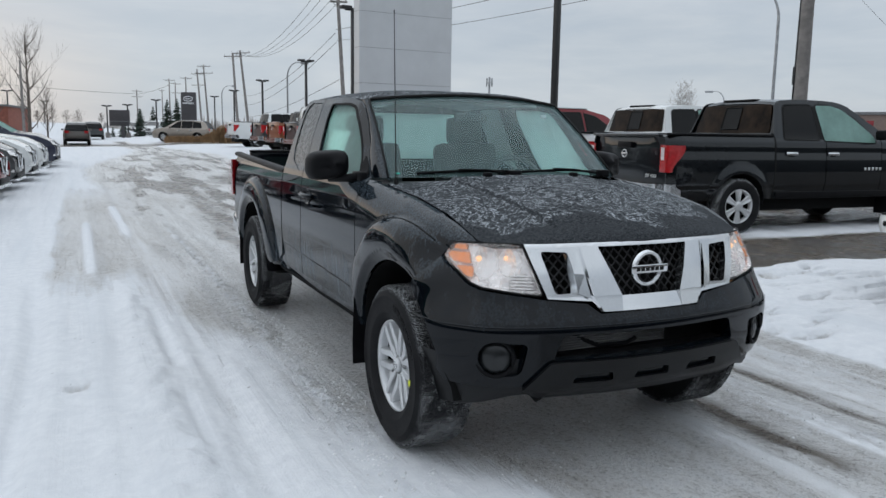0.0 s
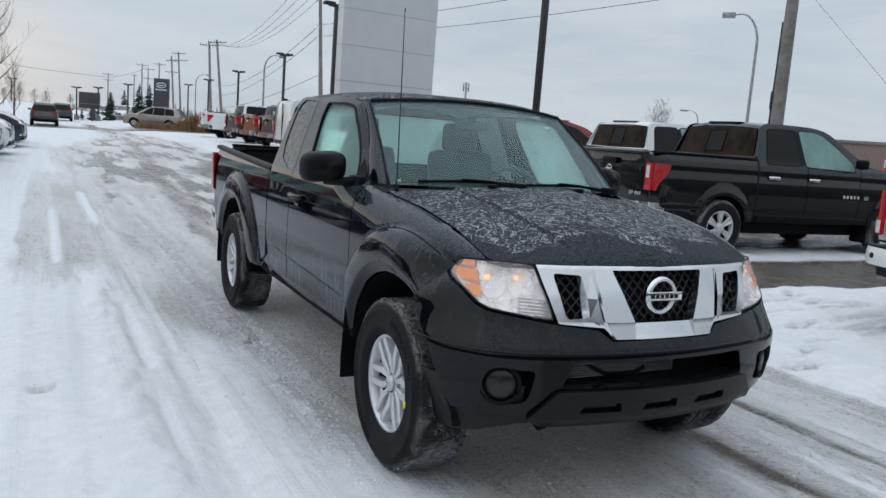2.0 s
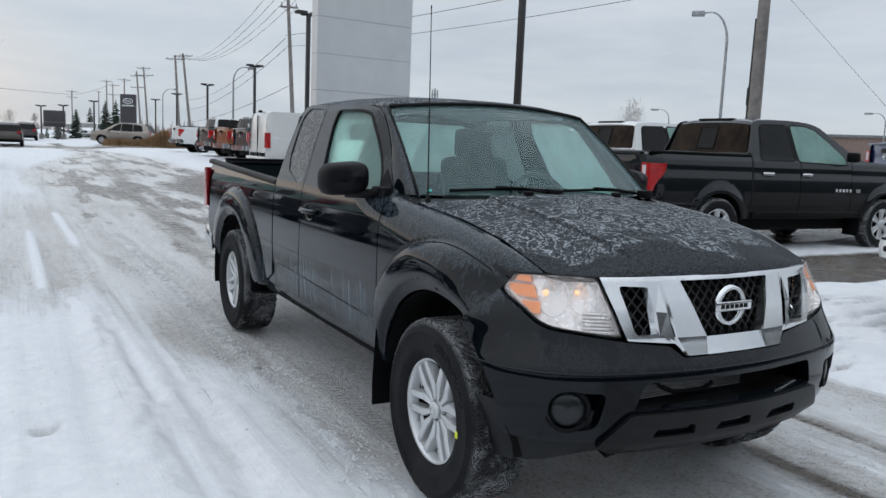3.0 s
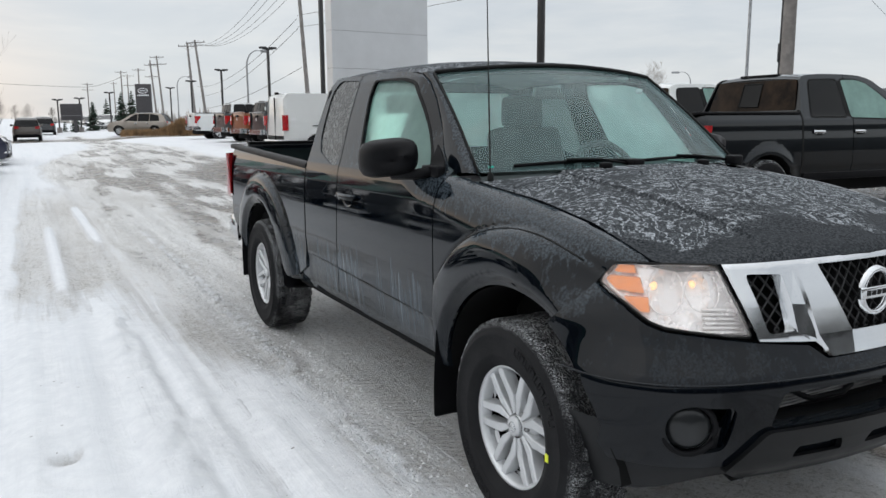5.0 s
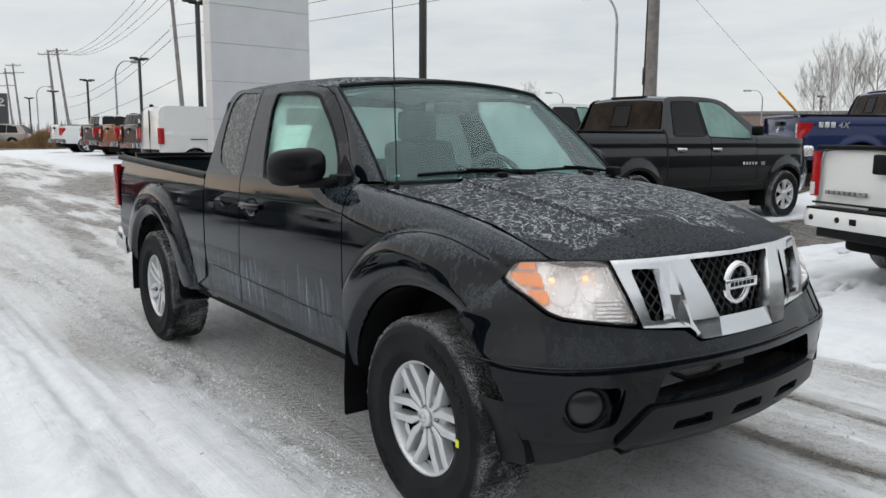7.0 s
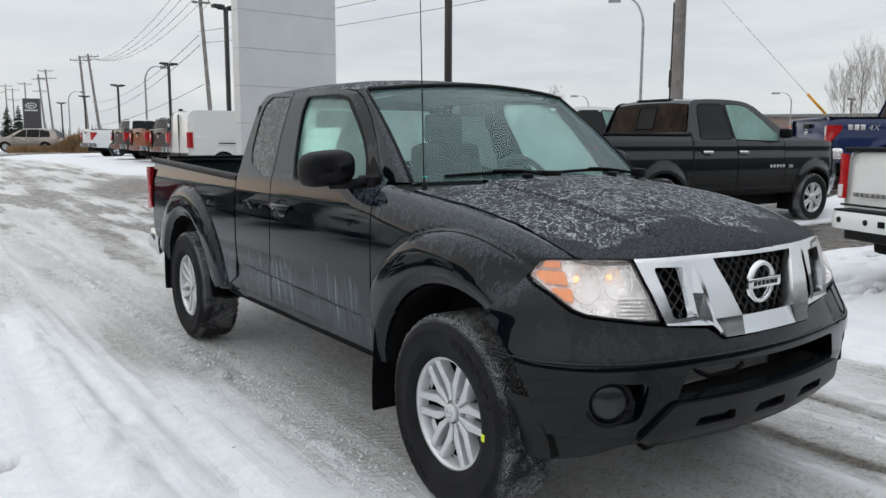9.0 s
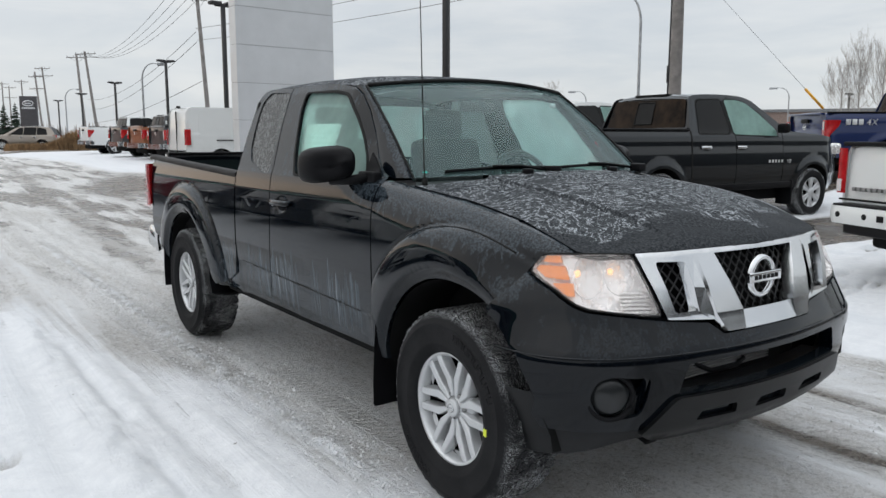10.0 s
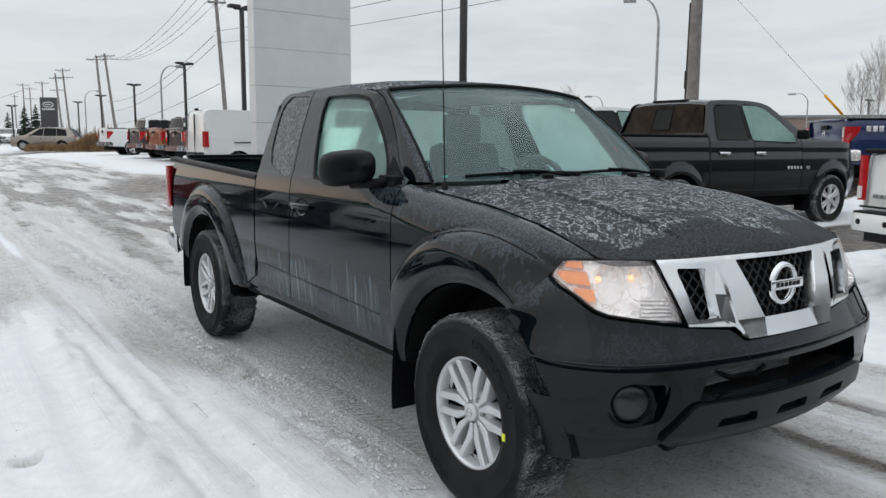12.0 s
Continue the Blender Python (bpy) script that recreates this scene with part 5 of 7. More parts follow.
    slots = [filleted([(a, 0.462), (a + 0.018, 0.503), (b - 0.012, 0.503), (b, 0.462)], 0.012, 3) for a, b in ((-0.388, -0.195), (-0.095, 0.095), (0.195, 0.388))]
    skid = filleted([(-0.49, 0.560), (0.49, 0.560), (0.605, 0.432), (0.54, 0.392), (-0.54, 0.392), (-0.605, 0.432)], 0.02, 3)
    onto_skid = lambda s, z, d: nose(s, z, d - 0.014 * ease(0.39, 0.44, z) - 0.005)
    sk = part("skid_panel", sheet(skid, onto_skid, 0.04, 0.03, slots, 0.035), SATIN, truck, "satin black lower guard with three slots")
    # near-black sheets close the slots and the mouth behind
    for sl in slots:
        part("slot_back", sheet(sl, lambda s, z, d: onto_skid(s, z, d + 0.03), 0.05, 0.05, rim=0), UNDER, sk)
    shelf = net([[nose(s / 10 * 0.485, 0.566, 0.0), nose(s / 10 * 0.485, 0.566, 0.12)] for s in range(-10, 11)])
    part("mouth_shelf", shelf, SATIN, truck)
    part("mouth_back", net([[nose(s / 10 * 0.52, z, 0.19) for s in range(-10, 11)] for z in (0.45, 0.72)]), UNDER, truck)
    for k in range(9):
        part("cooler_fin", block(-0.40, 0.16, -0.668, -0.640, 0.580 + k * 0.0105, 0.5845 + k * 0.0105, 0), STEEL, truck)
    for x in (-0.20, 0.02, 0.165):
        part("cooler_stay", block(x - 0.009, x + 0.009, -0.652, -0.640, 0.572, 0.69, 0.003), PLASTIC, truck)
    part("cooler_hose", tube([(-0.36, -0.65, 0.672), (-0.28, -0.66, 0.62), (-0.20, -0.665, 0.585), (-0.05, -0.67, 0.582), (0.0, -0.665, 0.60)], 0.011, 7), PLASTIC, truck)
    for sg in (-1, 1):
        fog = part("fog_lamp", lathe([(0.0005, 0.0), (0.045, 0.004), (0.064, 0.014), (0.070, 0.024), (0.070, 0.07)], 32, Matrix.Translation(nose(sg * 0.722, 0.573, 0.012)) @ Matrix.Rotation(radians(90 + sg * 32), 4, "Z")), FOG_LENS, truck, "round dark fog lamp")
        rr = nose(sg * 0.722, 0.573, 0.02)
        tang = (nose(sg * 0.75, 0.573) - nose(sg * 0.69, 0.573)).normalized()
        ring = [rr + tang * 0.076 * math.cos(a) + Vector((0, 0, 0.076 * math.sin(a))) for a in (math.tau * k / 28 for k in range(28))]
        part("fog_bezel", tube(ring, 0.009, 8, None, True), PLASTIC, fog)
        part("fog_recess", net([[nose(sg * s, z, 0.06 + 0.03 * ease(0.70, 0.60, s)) for s in (0.56, 0.62, 0.68, 0.74, 0.82)] for z in (0.48, 0.57, 0.66)]), SATIN, truck)
        fin = net([[nose(sg * 0.640, 0.508, 0.055), nose(sg * 0.628, 0.56, 0.045), nose(sg * 0.604, 0.636, 0.02)], [nose(sg * 0.618, 0.506, 0.012), nose(sg * 0.610, 0.56, 0.010), nose(sg * 0.590, 0.638, 0.008)]])
        part("fog_fin", fin, PAINT, truck)
        # air dam under the bumper end
        dam = ((1.165, 0.345), (1.12, 0.335), (1.04, 0.335), (0.96, 0.338), (0.88, 0.346), (0.80, 0.360), (0.72, 0.378), (0.64, 0.396), (0.56, 0.404))
        part("air_dam", net([[nose(sg * q, 0.57 + (foot - 0.57) * k, o) for q, foot in dam] for k, o in ((0.0, 0.030), (0.45, 0.022), (0.62, 0.012), (0.97, 0.006), (1.0, 0.014))]), SATIN, truck)
        hook = tube([Vector((sg * 0.47, -0.58, 0.42)), Vector((sg * 0.47, -0.63, 0.405)), Vector((sg * 0.47, -0.645, 0.380)), Vector((sg * 0.47, -0.615, 0.362)), Vector((sg * 0.47, -0.57, 0.375))], 0.011, 8)
        part("tow_hook", hook, UNDER, truck)
        # headlamp
        lamp = [(-1.088, 0.967), (-1.060, 1.014), (-1.02, 1.022), (-0.973, 1.025), (-0.86, 1.027), (-0.601, 1.027), (-0.510, 0.822), (-0.672, 0.840), (-0.808, 0.855), (-0.857, 0.869), (-0.936, 0.911)]
        lamp = filleted([(sg * -u, v) for u, v in lamp], 0.02, 3)
        h = part("headlamp", sheet(lamp, lambda s, z, d: nose(s, z, d + 0.002), 0.04, 0.03, rim=0.015), LENS, truck, "clear headlamp with amber side segments, lit warm")
        h.visible_shadow = False
        def inside(s, z, d, sg=sg):
            a = abs(s)
            big = 1 - ((a - 0.745) / 0.118) ** 2 - ((z - 0.945) / 0.085) ** 2
            deep = 0.030 + 0.040 * math.sqrt(max(big, 0)) + 0.010 * ease(0.70, 0.56, a)
            return nose(s, z, deep + d)

        bowl_back = [(u * 0.985 + sg * 0.012, 0.93 + (v - 0.93) * 0.95) for u, v in lamp]
        part("lamp_housing", sheet(bowl_back, inside, 0.017, 0.019, rim=-0.026), WHITE_LAMP, h, "bright faceted reflector housing", False)
        for pts in (((1.024, 0.996), (1.014, 1.016), (0.936, 1.019), (0.921, 0.996)), ((1.062, 0.974), (1.044, 0.984), (0.906, 0.985), (0.881, 0.943), (0.992, 0.948)), ((0.960, 0.931), (0.866, 0.932), (0.855, 0.893), (0.886, 0.893))):
            seg = filleted([(sg * a, z) for a, z in pts], 0.005, 2)
            part("amber_segment", sheet(seg, lambda s, z, d: nose(s, z, d + 0.010), 0.03, 0.03, rim=0.014), AMBER, h, "amber turn signal segment")
        centre = nose(sg * 0.765, 0.955, 0.055)
        out = (nose(sg * 0.765, 0.955, 0) - centre).normalized()
        m = Matrix.Translation(centre) @ Vector((1, 0, 0)).rotation_difference(out).to_matrix().to_4x4()
        part("bulb", lathe([(0.0005, 0.020), (0.008, 0.016), (0.011, 0.004), (0.011, -0.012)], 14, m @ Matrix.Translation((-0.01, -0.055, 0.004)) @ Matrix.Scale(1.35, 4)), WARM_GLOW, h, "warm lit bulb")
        # two more glowing beads stand in for warm reflections in the bowl
        part("inner_bulb", lathe([(0.0005, 0.014), (0.006, 0.011), (0.009, 0.002), (0.009, -0.012)], 14, m @ Matrix.Translation((0, 0.060, 0.010))), WARM_GLOW, h)
        part("lower_bulb", lathe([(0.0005, 0.012), (0.006, 0.008), (0.007, -0.012)], 12, m @ Matrix.Translation((-0.008, 0.02 * sg, -0.046)) @ Matrix.Scale(1.5, 4)), WARM_GLOW, h)
        for mid, wide, high in ((0.800, 0.074, 0.068), (0.656, 0.062, 0.058)):
            part("bowl_rim", tube([nose(sg * (mid + wide * math.cos(q)), 0.952 + high * math.sin(q), 0.028) for q in (math.tau * k / 28 for k in range(28))], 0.0026, 6, None, True), WHITE_LAMP, h)
        ribbed = bmesh.new()
        for k in range(6):
            z = 0.836 + k * 0.0125
            tube([nose(sg * s, z + 0.03 * (s - 0.55), 0.020) for s in (0.528 + 0.005 * k, 0.57, 0.62, 0.666)], 0.0055, 4, ribbed)
        part("corner_reflector", ribbed, WHITE_LAMP, h)
        edge = [nose(u, v, 0.004) for u, v in lamp]
        part("lamp_seal", tube(edge, 0.0045, 5, None, True), SEAL, h)

    frame_half = [(0.0, 0.757), (-0.250, 0.757), (-0.300, 0.800), (-0.497, 0.815), (-0.594, 1.030), (-0.4, 1.033), (-0.25, 1.034), (0.0, 1.036)]
    wing = filleted([(-0.522, 1.002), (-0.395, 0.998), (-0.372, 0.913), (-0.360, 0.836), (-0.462, 0.831)], 0.018, 4)
    middle = filleted([(-0.250, 1.018), (0.250, 1.018), (0.158, 0.817), (-0.158, 0.817)], 0.008, 3)
    wing2 = [(-u, v) for u, v in reversed(wing)]

    def chrome_face(s, z, d):
        return nose(s, z, d - 0.010)

    grille = part("grille", sheet(mirrored(frame_half), chrome_face, 0.02, 0.02, [middle, wing, wing2], rim=0.034), CHROME, truck, "chrome grille frame with two slanting arms")
    mesh_bars = lattice_bars([(-0.275, 1.03), (0.275, 1.03), (0.19, 0.81), (-0.19, 0.81)], nose, 0.050, 0.0038, 0.030, bmesh.new())
    part("grille_mesh", mesh_bars, MESH_BLACK, grille, "black diamond mesh")
    for sg in (-1, 1):
        bars = lattice_bars([(sg * 0.54, 1.01), (sg * 0.355, 1.01), (sg * 0.345, 0.82), (sg * 0.47, 0.82)], nose, 0.050, 0.0038, 0.026, bmesh.new())
        part("wing_mesh", bars, MESH_BLACK, grille)
        # the arm: a flat proud face whose lower end stands upright, with bevelled sides
        arm = bmesh.new()
        for keys in (((1.020, 0.335, 0.252, -0.011), (0.822, 0.293, 0.158, -0.023)), ((0.822, 0.293, 0.158, -0.023), (0.758, 0.252, 0.160, -0.0115))):
            rows = []
            for k in range(7):
                z, so, si, d = (p + (q - p) * k / 6 for p, q in zip(*keys))
                rows.append((nose(sg * (so + 0.012), z, -0.009), nose(sg * so, z, d), nose(sg * (so * 0.67 + si * 0.33), z, d), nose(sg * (so * 0.33 + si * 0.67), z, d), nose(sg * si, z, d), nose(sg * (si - 0.004), z, 0.015)))
            net([r[1:5] for r in rows], arm), net([r[0:2] for r in rows], arm), net([r[4:6] for r in rows], arm)
        part("grille_arm", arm, CHROME, grille, "slanting chrome arm")
        fin = [[nose(sg * q, z, d) for q, z, d in row] for row in (((0.352, 1.004, -0.012), (0.330, 0.91, -0.020), (0.306, 0.812, -0.024)), ((0.396, 0.999, -0.012), (0.374, 0.913, -0.0125), (0.361, 0.832, -0.0125)), ((0.408, 0.996, 0.014), (0.392, 0.913, 0.018), (0.380, 0.836, 0.018)))]
        part("wing_fin", net(fin), CHROME, grille, "", False)
    # near-black sheet behind the mesh
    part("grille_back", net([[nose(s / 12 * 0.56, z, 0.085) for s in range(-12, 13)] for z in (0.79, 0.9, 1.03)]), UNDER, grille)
    bmid = nose(0, 0.918, -0.012)
    ring = bmesh.new()
    prof = [(0.058, 0.0), (0.060, 0.012), (0.066, 0.017), (0.074, 0.015), (0.079, 0.0)]
    m = Matrix.Translation(bmid + Vector((0, 0.016, 0))) @ Matrix.Rotation(radians(-90), 4, "Z")
    lathe(prof, 40, m, ring)
    badge = part("badge", ring, CHROME, grille, "round chrome badge with a cross bar")
    part("badge_bar", block(-0.095, 0.095, bmid.y - 0.010, bmid.y + 0.010, 0.901, 0.937, 0.004), CHROME, badge)
    for k in range(6):
        part("letter_bar", block(-0.072 + k * 0.025, -0.053 + k * 0.025, bmid.y - 0.0115, bmid.y - 0.0095, 0.911, 0.927, 0.0008), SEAL, badge)

    # chassis and axles
    part("underbody", block(-0.50, 0.50, -0.45, 4.1, 0.42, 0.74, 0.05), UNDER, truck)
    part("engine_bay", block(-0.60, 0.60, -0.52, 0.40, 0.45, 0.98, 0.03), UNDER, truck)
    part("floor_pan", block(-0.77, 0.77, 0.40, 2.25, 0.49, 0.56, 0.02), UNDER, truck)
    for y in (0.0, 3.2):
        part("axle", tube([(-0.72, y, 0.385), (0.72, y, 0.385)], 0.05, 10), UNDER, truck)
    first = build_wheel(truck)
    first.matrix_basis = pose(-0.770, 0, 0.385)
    copy_thing(first, pose(-0.770, 3.2, 0.385, 40)).parent = truck
    copy_thing(first, pose(0.812, 0, 0.385, 15, 0, 180)).parent = truck
    copy_thing(first, pose(0.770, 3.2, 0.385, 70, 0, 180)).parent = truck
    part("paint_mark", block(-0.9055, -0.897, -0.262, -0.245, 0.362, 0.390, 0.002), YELLOW, truck, "yellow paint mark on the tyre")

    # cabin
    cabin = part("dashboard", block(-0.74, 0.74, 0.42, 0.86, 0.92, 1.20, 0.06), CABIN, truck, "dark dashboard")
    part("gauge_hood", block(0.20, 0.56, 0.68, 0.88, 1.17, 1.245, 0.03), CABIN, cabin)
    c0 = Vector((0.37, 1.00, 1.165))
    tilt = Matrix.Rotation(radians(-28), 3, "X")
    wheel_path = [c0 + tilt @ Vector((0.185 * math.cos(a), 0, 0.185 * math.sin(a))) for a in (math.tau * k / 32 for k in range(32))]
    sw = tube(wheel_path, 0.017, 8, None, True)
    for a in (math.pi, 0, -math.pi / 2):
        tube([c0 + tilt @ Vector((0.03 * math.cos(a), 0, 0.03 * math.sin(a))), c0 + tilt @ Vector((0.18 * math.cos(a), 0, 0.18 * math.sin(a)))], 0.02, 6, sw)
    part("steering_wheel", sw, CABIN, truck, "dark steering wheel")
    part("steering_hub", block(0.30, 0.44, 0.965, 1.02, 1.10, 1.22, 0.02), CABIN, truck)
    for x in (-0.38, 0.38):
        seat = part("seat", block(x - 0.25, x + 0.25, 1.15, 1.66, 0.68, 0.86, 0.06), CLOTH, truck, "grey cloth front seat")
        part("seat_back", block(x - 0.24, x + 0.24, -0.07, 0.08, 0.0, 0.60, 0.06, m=Matrix.Translation((0, 1.66, 0.82)) @ Matrix.Rotation(radians(-14), 4, "X")), CLOTH, seat)
        part("head_rest", block(x - 0.13, x + 0.13, 1.77, 1.87, 1.40, 1.59, 0.04), CLOTH, seat)
        for dx in (-0.05, 0.05):
            part("head_rest_post", tube([(x + dx, 1.81, 1.34), (x + dx, 1.82, 1.44)], 0.006, 6), CHROME, seat)
    part("cabin_floor", block(-0.78, 0.78, 0.45, 2.22, 0.56, 0.60, 0.01), CABIN, truck)
    part("headliner", sheet([(-0.60, 0.98), (0.60, 0.98), (0.60, 2.22), (-0.60, 2.22)], lambda x, y, d: Vector((x, y, roof_z(x, y) - 0.045)), 0.1, 0.1, rim=0), LINING, truck)
    part("rear_view_mirror", block(-0.11, 0.11, 0.955, 0.985, 1.545, 1.60, 0.015), CABIN, truck)
    part("sun_visor", block(0.10, 0.48, 0.985, 1.12, 1.645, 1.66, 0.005, m=None), LINING, truck)
    sheet_paper = part("price_paper", block(-0.722, -0.719, 1.16, 1.58, 1.27, 1.485, 0, m=Matrix.Translation((-0.0, 0, 0))), PAPER, truck, "white price sheet inside the side window")
    sheet_paper.matrix_basis = Matrix.Translation((-0.722, 0, 1.43)) @ Matrix.Rotation(radians(20), 4, "Y") @ Matrix.Translation((0.722, 0, -1.43))
    lines = bmesh.new()
    for k in range(6):
        block(-0.7235, -0.7225, 1.19, 1.54 - 0.05 * (k % 3), 1.30 + k * 0.027, 1.302 + k * 0.027, 0, lines)
    part("print_lines", lines, LINING, sheet_paper)
    return truck


build_truck()


# ---- other vehicles: heading along +x from the rear end at x = 0 ----
WHITE_PAINT = car_paint("white_paint", (0.74, 0.75, 0.74), 0.0, 0.35)
DARK_PAINT = car_paint("black_car_paint", (0.0035, 0.004, 0.0050), 0.0, 0.006, (0.85, 0.94, 1.0))
GREY_PAINT = car_paint("dark_grey_paint", (0.045, 0.047, 0.050), 0.3, 0.3)
CHARCOAL = car_paint("charcoal_paint", (0.025, 0.026, 0.030), 0.2, 0.3)
COPPER = car_paint("copper_paint", (0.24, 0.075, 0.025), 0.3, 0.25)
BLUE = car_paint("deep_blue_paint", (0.010, 0.022, 0.085), 0.2, 0.10)
NAVY = car_paint("navy_paint", (0.008, 0.012, 0.035), 0.2, 0.2)
RED = car_paint("dark_red_paint", (0.20, 0.012, 0.018), 0.2, 0.2)
BEIGE = car_paint("champagne_paint", (0.33, 0.29, 0.25), 0.4, 0.3)
BROWN = car_paint("brown_grey_paint", (0.13, 0.115, 0.105), 0.3, 0.35)
LETTER = worn("silver_lettering", (0.75, 0.76, 0.77), 0.3, 0.6)
TINTED_PANE = worn("dark_window_pane", (0.010, 0.010, 0.011), 0.06, 0, 0, 2.5, 0.4, 0.0)
# the brown of reflected surroundings is put into this glass's colour
BROWN_REFLECTION = worn("rear_glass_brown_reflection", (0.020, 0.012, 0.007), 0.10, 0, 0, 4.5, 0.9, 0.0, 0.002, 0.08)
SLIDER = worn("dark_sliding_pane", (0.016, 0.016, 0.016), 0.10, 0, 0, 2.5, 0.3, 0.0, 0.002, 0.10)


def clipped(poly, i, limit, keep_less):
    out = []
    for a, b in zip(poly, poly[1:] + poly[:1]):
        ia, ib = (a[i] <= limit) == keep_less, (b[i] <= limit) == keep_less
        if ia:
            out.append(a)
        if ia != ib:
            k = (limit - a[i]) / (b[i] - a[i])
            out.append((a[0] + (b[0] - a[0]) * k, a[1] + (b[1] - a[1]) * k))
    return out


def ring_arch(cx, cz, r, n=14):
    return [(cx + r * math.cos(a), cz + r * math.sin(a)) for a in (math.pi * k / n for k in range(n + 1))]


PLAIN_WHEELS = {}


def plain_wheel(r, parent, x, y, turn):
    """A wheel of radius r under parent; all of one size share their meshes."""
    m = pose(x, y, r, 0, 0, turn)
    if r in PLAIN_WHEELS:
        w = copy_thing(PLAIN_WHEELS[r], m)
        w.parent = parent
        return w
    k = r / 0.40
    w = part("wheel", lathe([(0.24 * k, -0.105), (0.27 * k, -0.122), (0.34 * k, -0.128), (0.385 * k, -0.112), (0.40 * k, -0.08), (0.40 * k, 0.08), (0.385 * k, 0.112), (0.24 * k, 0.11)], 36), TYRE, parent, "black rubber tyre on an alloy wheel")
    part("rim", lathe([(0.215 * k, -0.05), (0.23 * k, -0.105), (0.245 * k, -0.112), (0.245 * k, -0.10)], 32), ALLOY, w)
    part("rim_barrel", lathe([(0.235 * k, -0.09), (0.22 * k, 0.05), (0.02, 0.06)], 28), UNDER, w)
    for j in range(6):
        turn_j = Matrix.Rotation(math.tau * j / 6, 4, "X")
        bm = net([[turn_j @ Vector((x, q * wide * k, rr * k)) for q, x in ((-1, -0.075), (-0.94, -0.104), (-0.5, -0.108), (-0.45, -0.100), (0.45, -0.100), (0.5, -0.108), (0.94, -0.104), (1, -0.075))] for rr, wide in ((0.05, 0.024), (0.10, 0.032), (0.16, 0.041), (0.20, 0.050), (0.232, 0.060))])
        part("spoke", bm, ALLOY, w)
    part("hub", lathe([(0.075 * k, -0.07), (0.07 * k, -0.112), (0.03, -0.118), (0.0005, -0.118)], 20), ALLOY, w)
    w.matrix_basis = m
    PLAIN_WHEELS[r] = w
    return w


def vehicle(name, label, category, at, paint, prof, top_parts, wheels, width, belt, cuts, glasses, sill=0.42, lean=0.36, bow=0.10, group="", rear_pull=0.13, pull_z=None):
    """A car body: prof is the outline over the top from the rear foot to the front foot; top_parts are the stretches of it
    (first, last, name, material); cuts are the panel gaps; glasses are side windows (outline, material)."""
    car = thing(name, label, category, at, group)
    pull_z = pull_z or belt - 0.14
    fine_u, fine_z = (0.045, 0.04) if at.translation.length < 16 else (0.11, 0.07)
    length = prof[-1][0]
    (xr, xf, r), ra = wheels, wheels[2] + 0.07

    def hw(x, z):
        w = width - 0.10 * ease(0.30, 0.0, x) ** 2 - 0.20 * ease(0.75, 0.0, length - x) ** 2 - 0.035 * ease(0.62, 0.30, z)
        w += 0.022 * sum(ease(ra + 0.16, ra + 0.02, math.hypot(x - c, max(z - r, 0))) for c in (xr, xf))
        # the flank swells at mid height, with a pressed line along it
        w -= 0.055 * (max(z - 0.62 * belt, 0) / (0.38 * belt)) ** 2 * (z < belt) + 0.055 * (z >= belt) + 0.03 * (max(0.62 * belt - z, 0) / 0.4) ** 2
        w -= 0.014 * ease(0.50 * belt + 0.03, 0.50 * belt - 0.03, z) - 0.010 * ease(0.86 * belt, 0.94 * belt, z) * ease(1.02 * belt, 0.97 * belt, z)
        return w - lean * max(z - belt, 0)

    outline = list(prof) + [(length - 0.10, sill - 0.08), (xf + ra + 0.02, sill - 0.06)] + [p for p in ring_arch(xf, r, ra)] + [(xf - ra, sill), (xr + ra, sill)] + [p for p in ring_arch(xr, r, ra)] + [(xr - ra - 0.02, sill - 0.02)]
    names = ["rear_quarter", "rear_door", "front_door", "front_fender", "nose_panel"]
    if len(cuts) == 1:
        names = ["bed_side", "cab_side"]
    if len(cuts) == 2:
        names = ["rear_quarter", "door", "front_fender"]
    limits = [-9.0, *cuts, 99.0]
    for sign in (-1, 1):
        f = lambda x, z, d, sign=sign: Vector((x, sign * (hw(x, z) - d), z))
        for i in range(len(limits) - 1):
            poly = clipped(clipped(outline, 0, limits[i] + 0.006, False), 0, limits[i + 1] - 0.006, True)
            if len(poly) < 3:
                continue
            side = part(names[min(i, len(names) - 1)], sheet(poly, f, fine_u, fine_z, rim=0.02), paint, car)
            if "door" in side.name:
                mx = limits[i] + (rear_pull if "rear" in side.name else 0.13)
                pull = net([[f(mx - 0.11 + 0.044 * k, pull_z + dz, -0.004 - e * (0.5 + 0.5 * math.sin(math.pi * k / 5))) for k in range(6)] for dz, e in ((-0.022, 0.0), (-0.020, 0.030), (0.020, 0.034), (0.024, 0.0))])
                part("door_handle", pull, CHROME if paint is not WHITE_PAINT else paint, side)
                # a flat black patch gives the shaded hollow behind the handle
                cup = filleted([(mx - 0.07, pull_z - 0.045), (mx - 0.07, pull_z + 0.045), (mx + 0.07, pull_z + 0.045), (mx + 0.07, pull_z - 0.045)], 0.03, 3)
                part("handle_cup", sheet(cup, lambda x, z, d, f=f: f(x, z, d - 0.004), 0.1, 0.1, rim=0.006), SEAL, side)
        for g, gm in glasses:
            part("side_window", sheet(filleted(g, 0.04, 3), lambda x, z, d, f=f: f(x, z, d - 0.005), 0.15, 0.10, rim=0.008), gm, car)
            grown = [(px + (0.022 if px > sum(q[0] for q in g) / len(g) else -0.022), pz + (0.020 if pz > sum(q[1] for q in g) / len(g) else -0.020)) for px, pz in g]
            part("window_seal", sheet(filleted(grown, 0.05, 3), lambda x, z, d, f=f: f(x, z, d - 0.002), 0.15, 0.10, rim=0.004), SEAL, car)
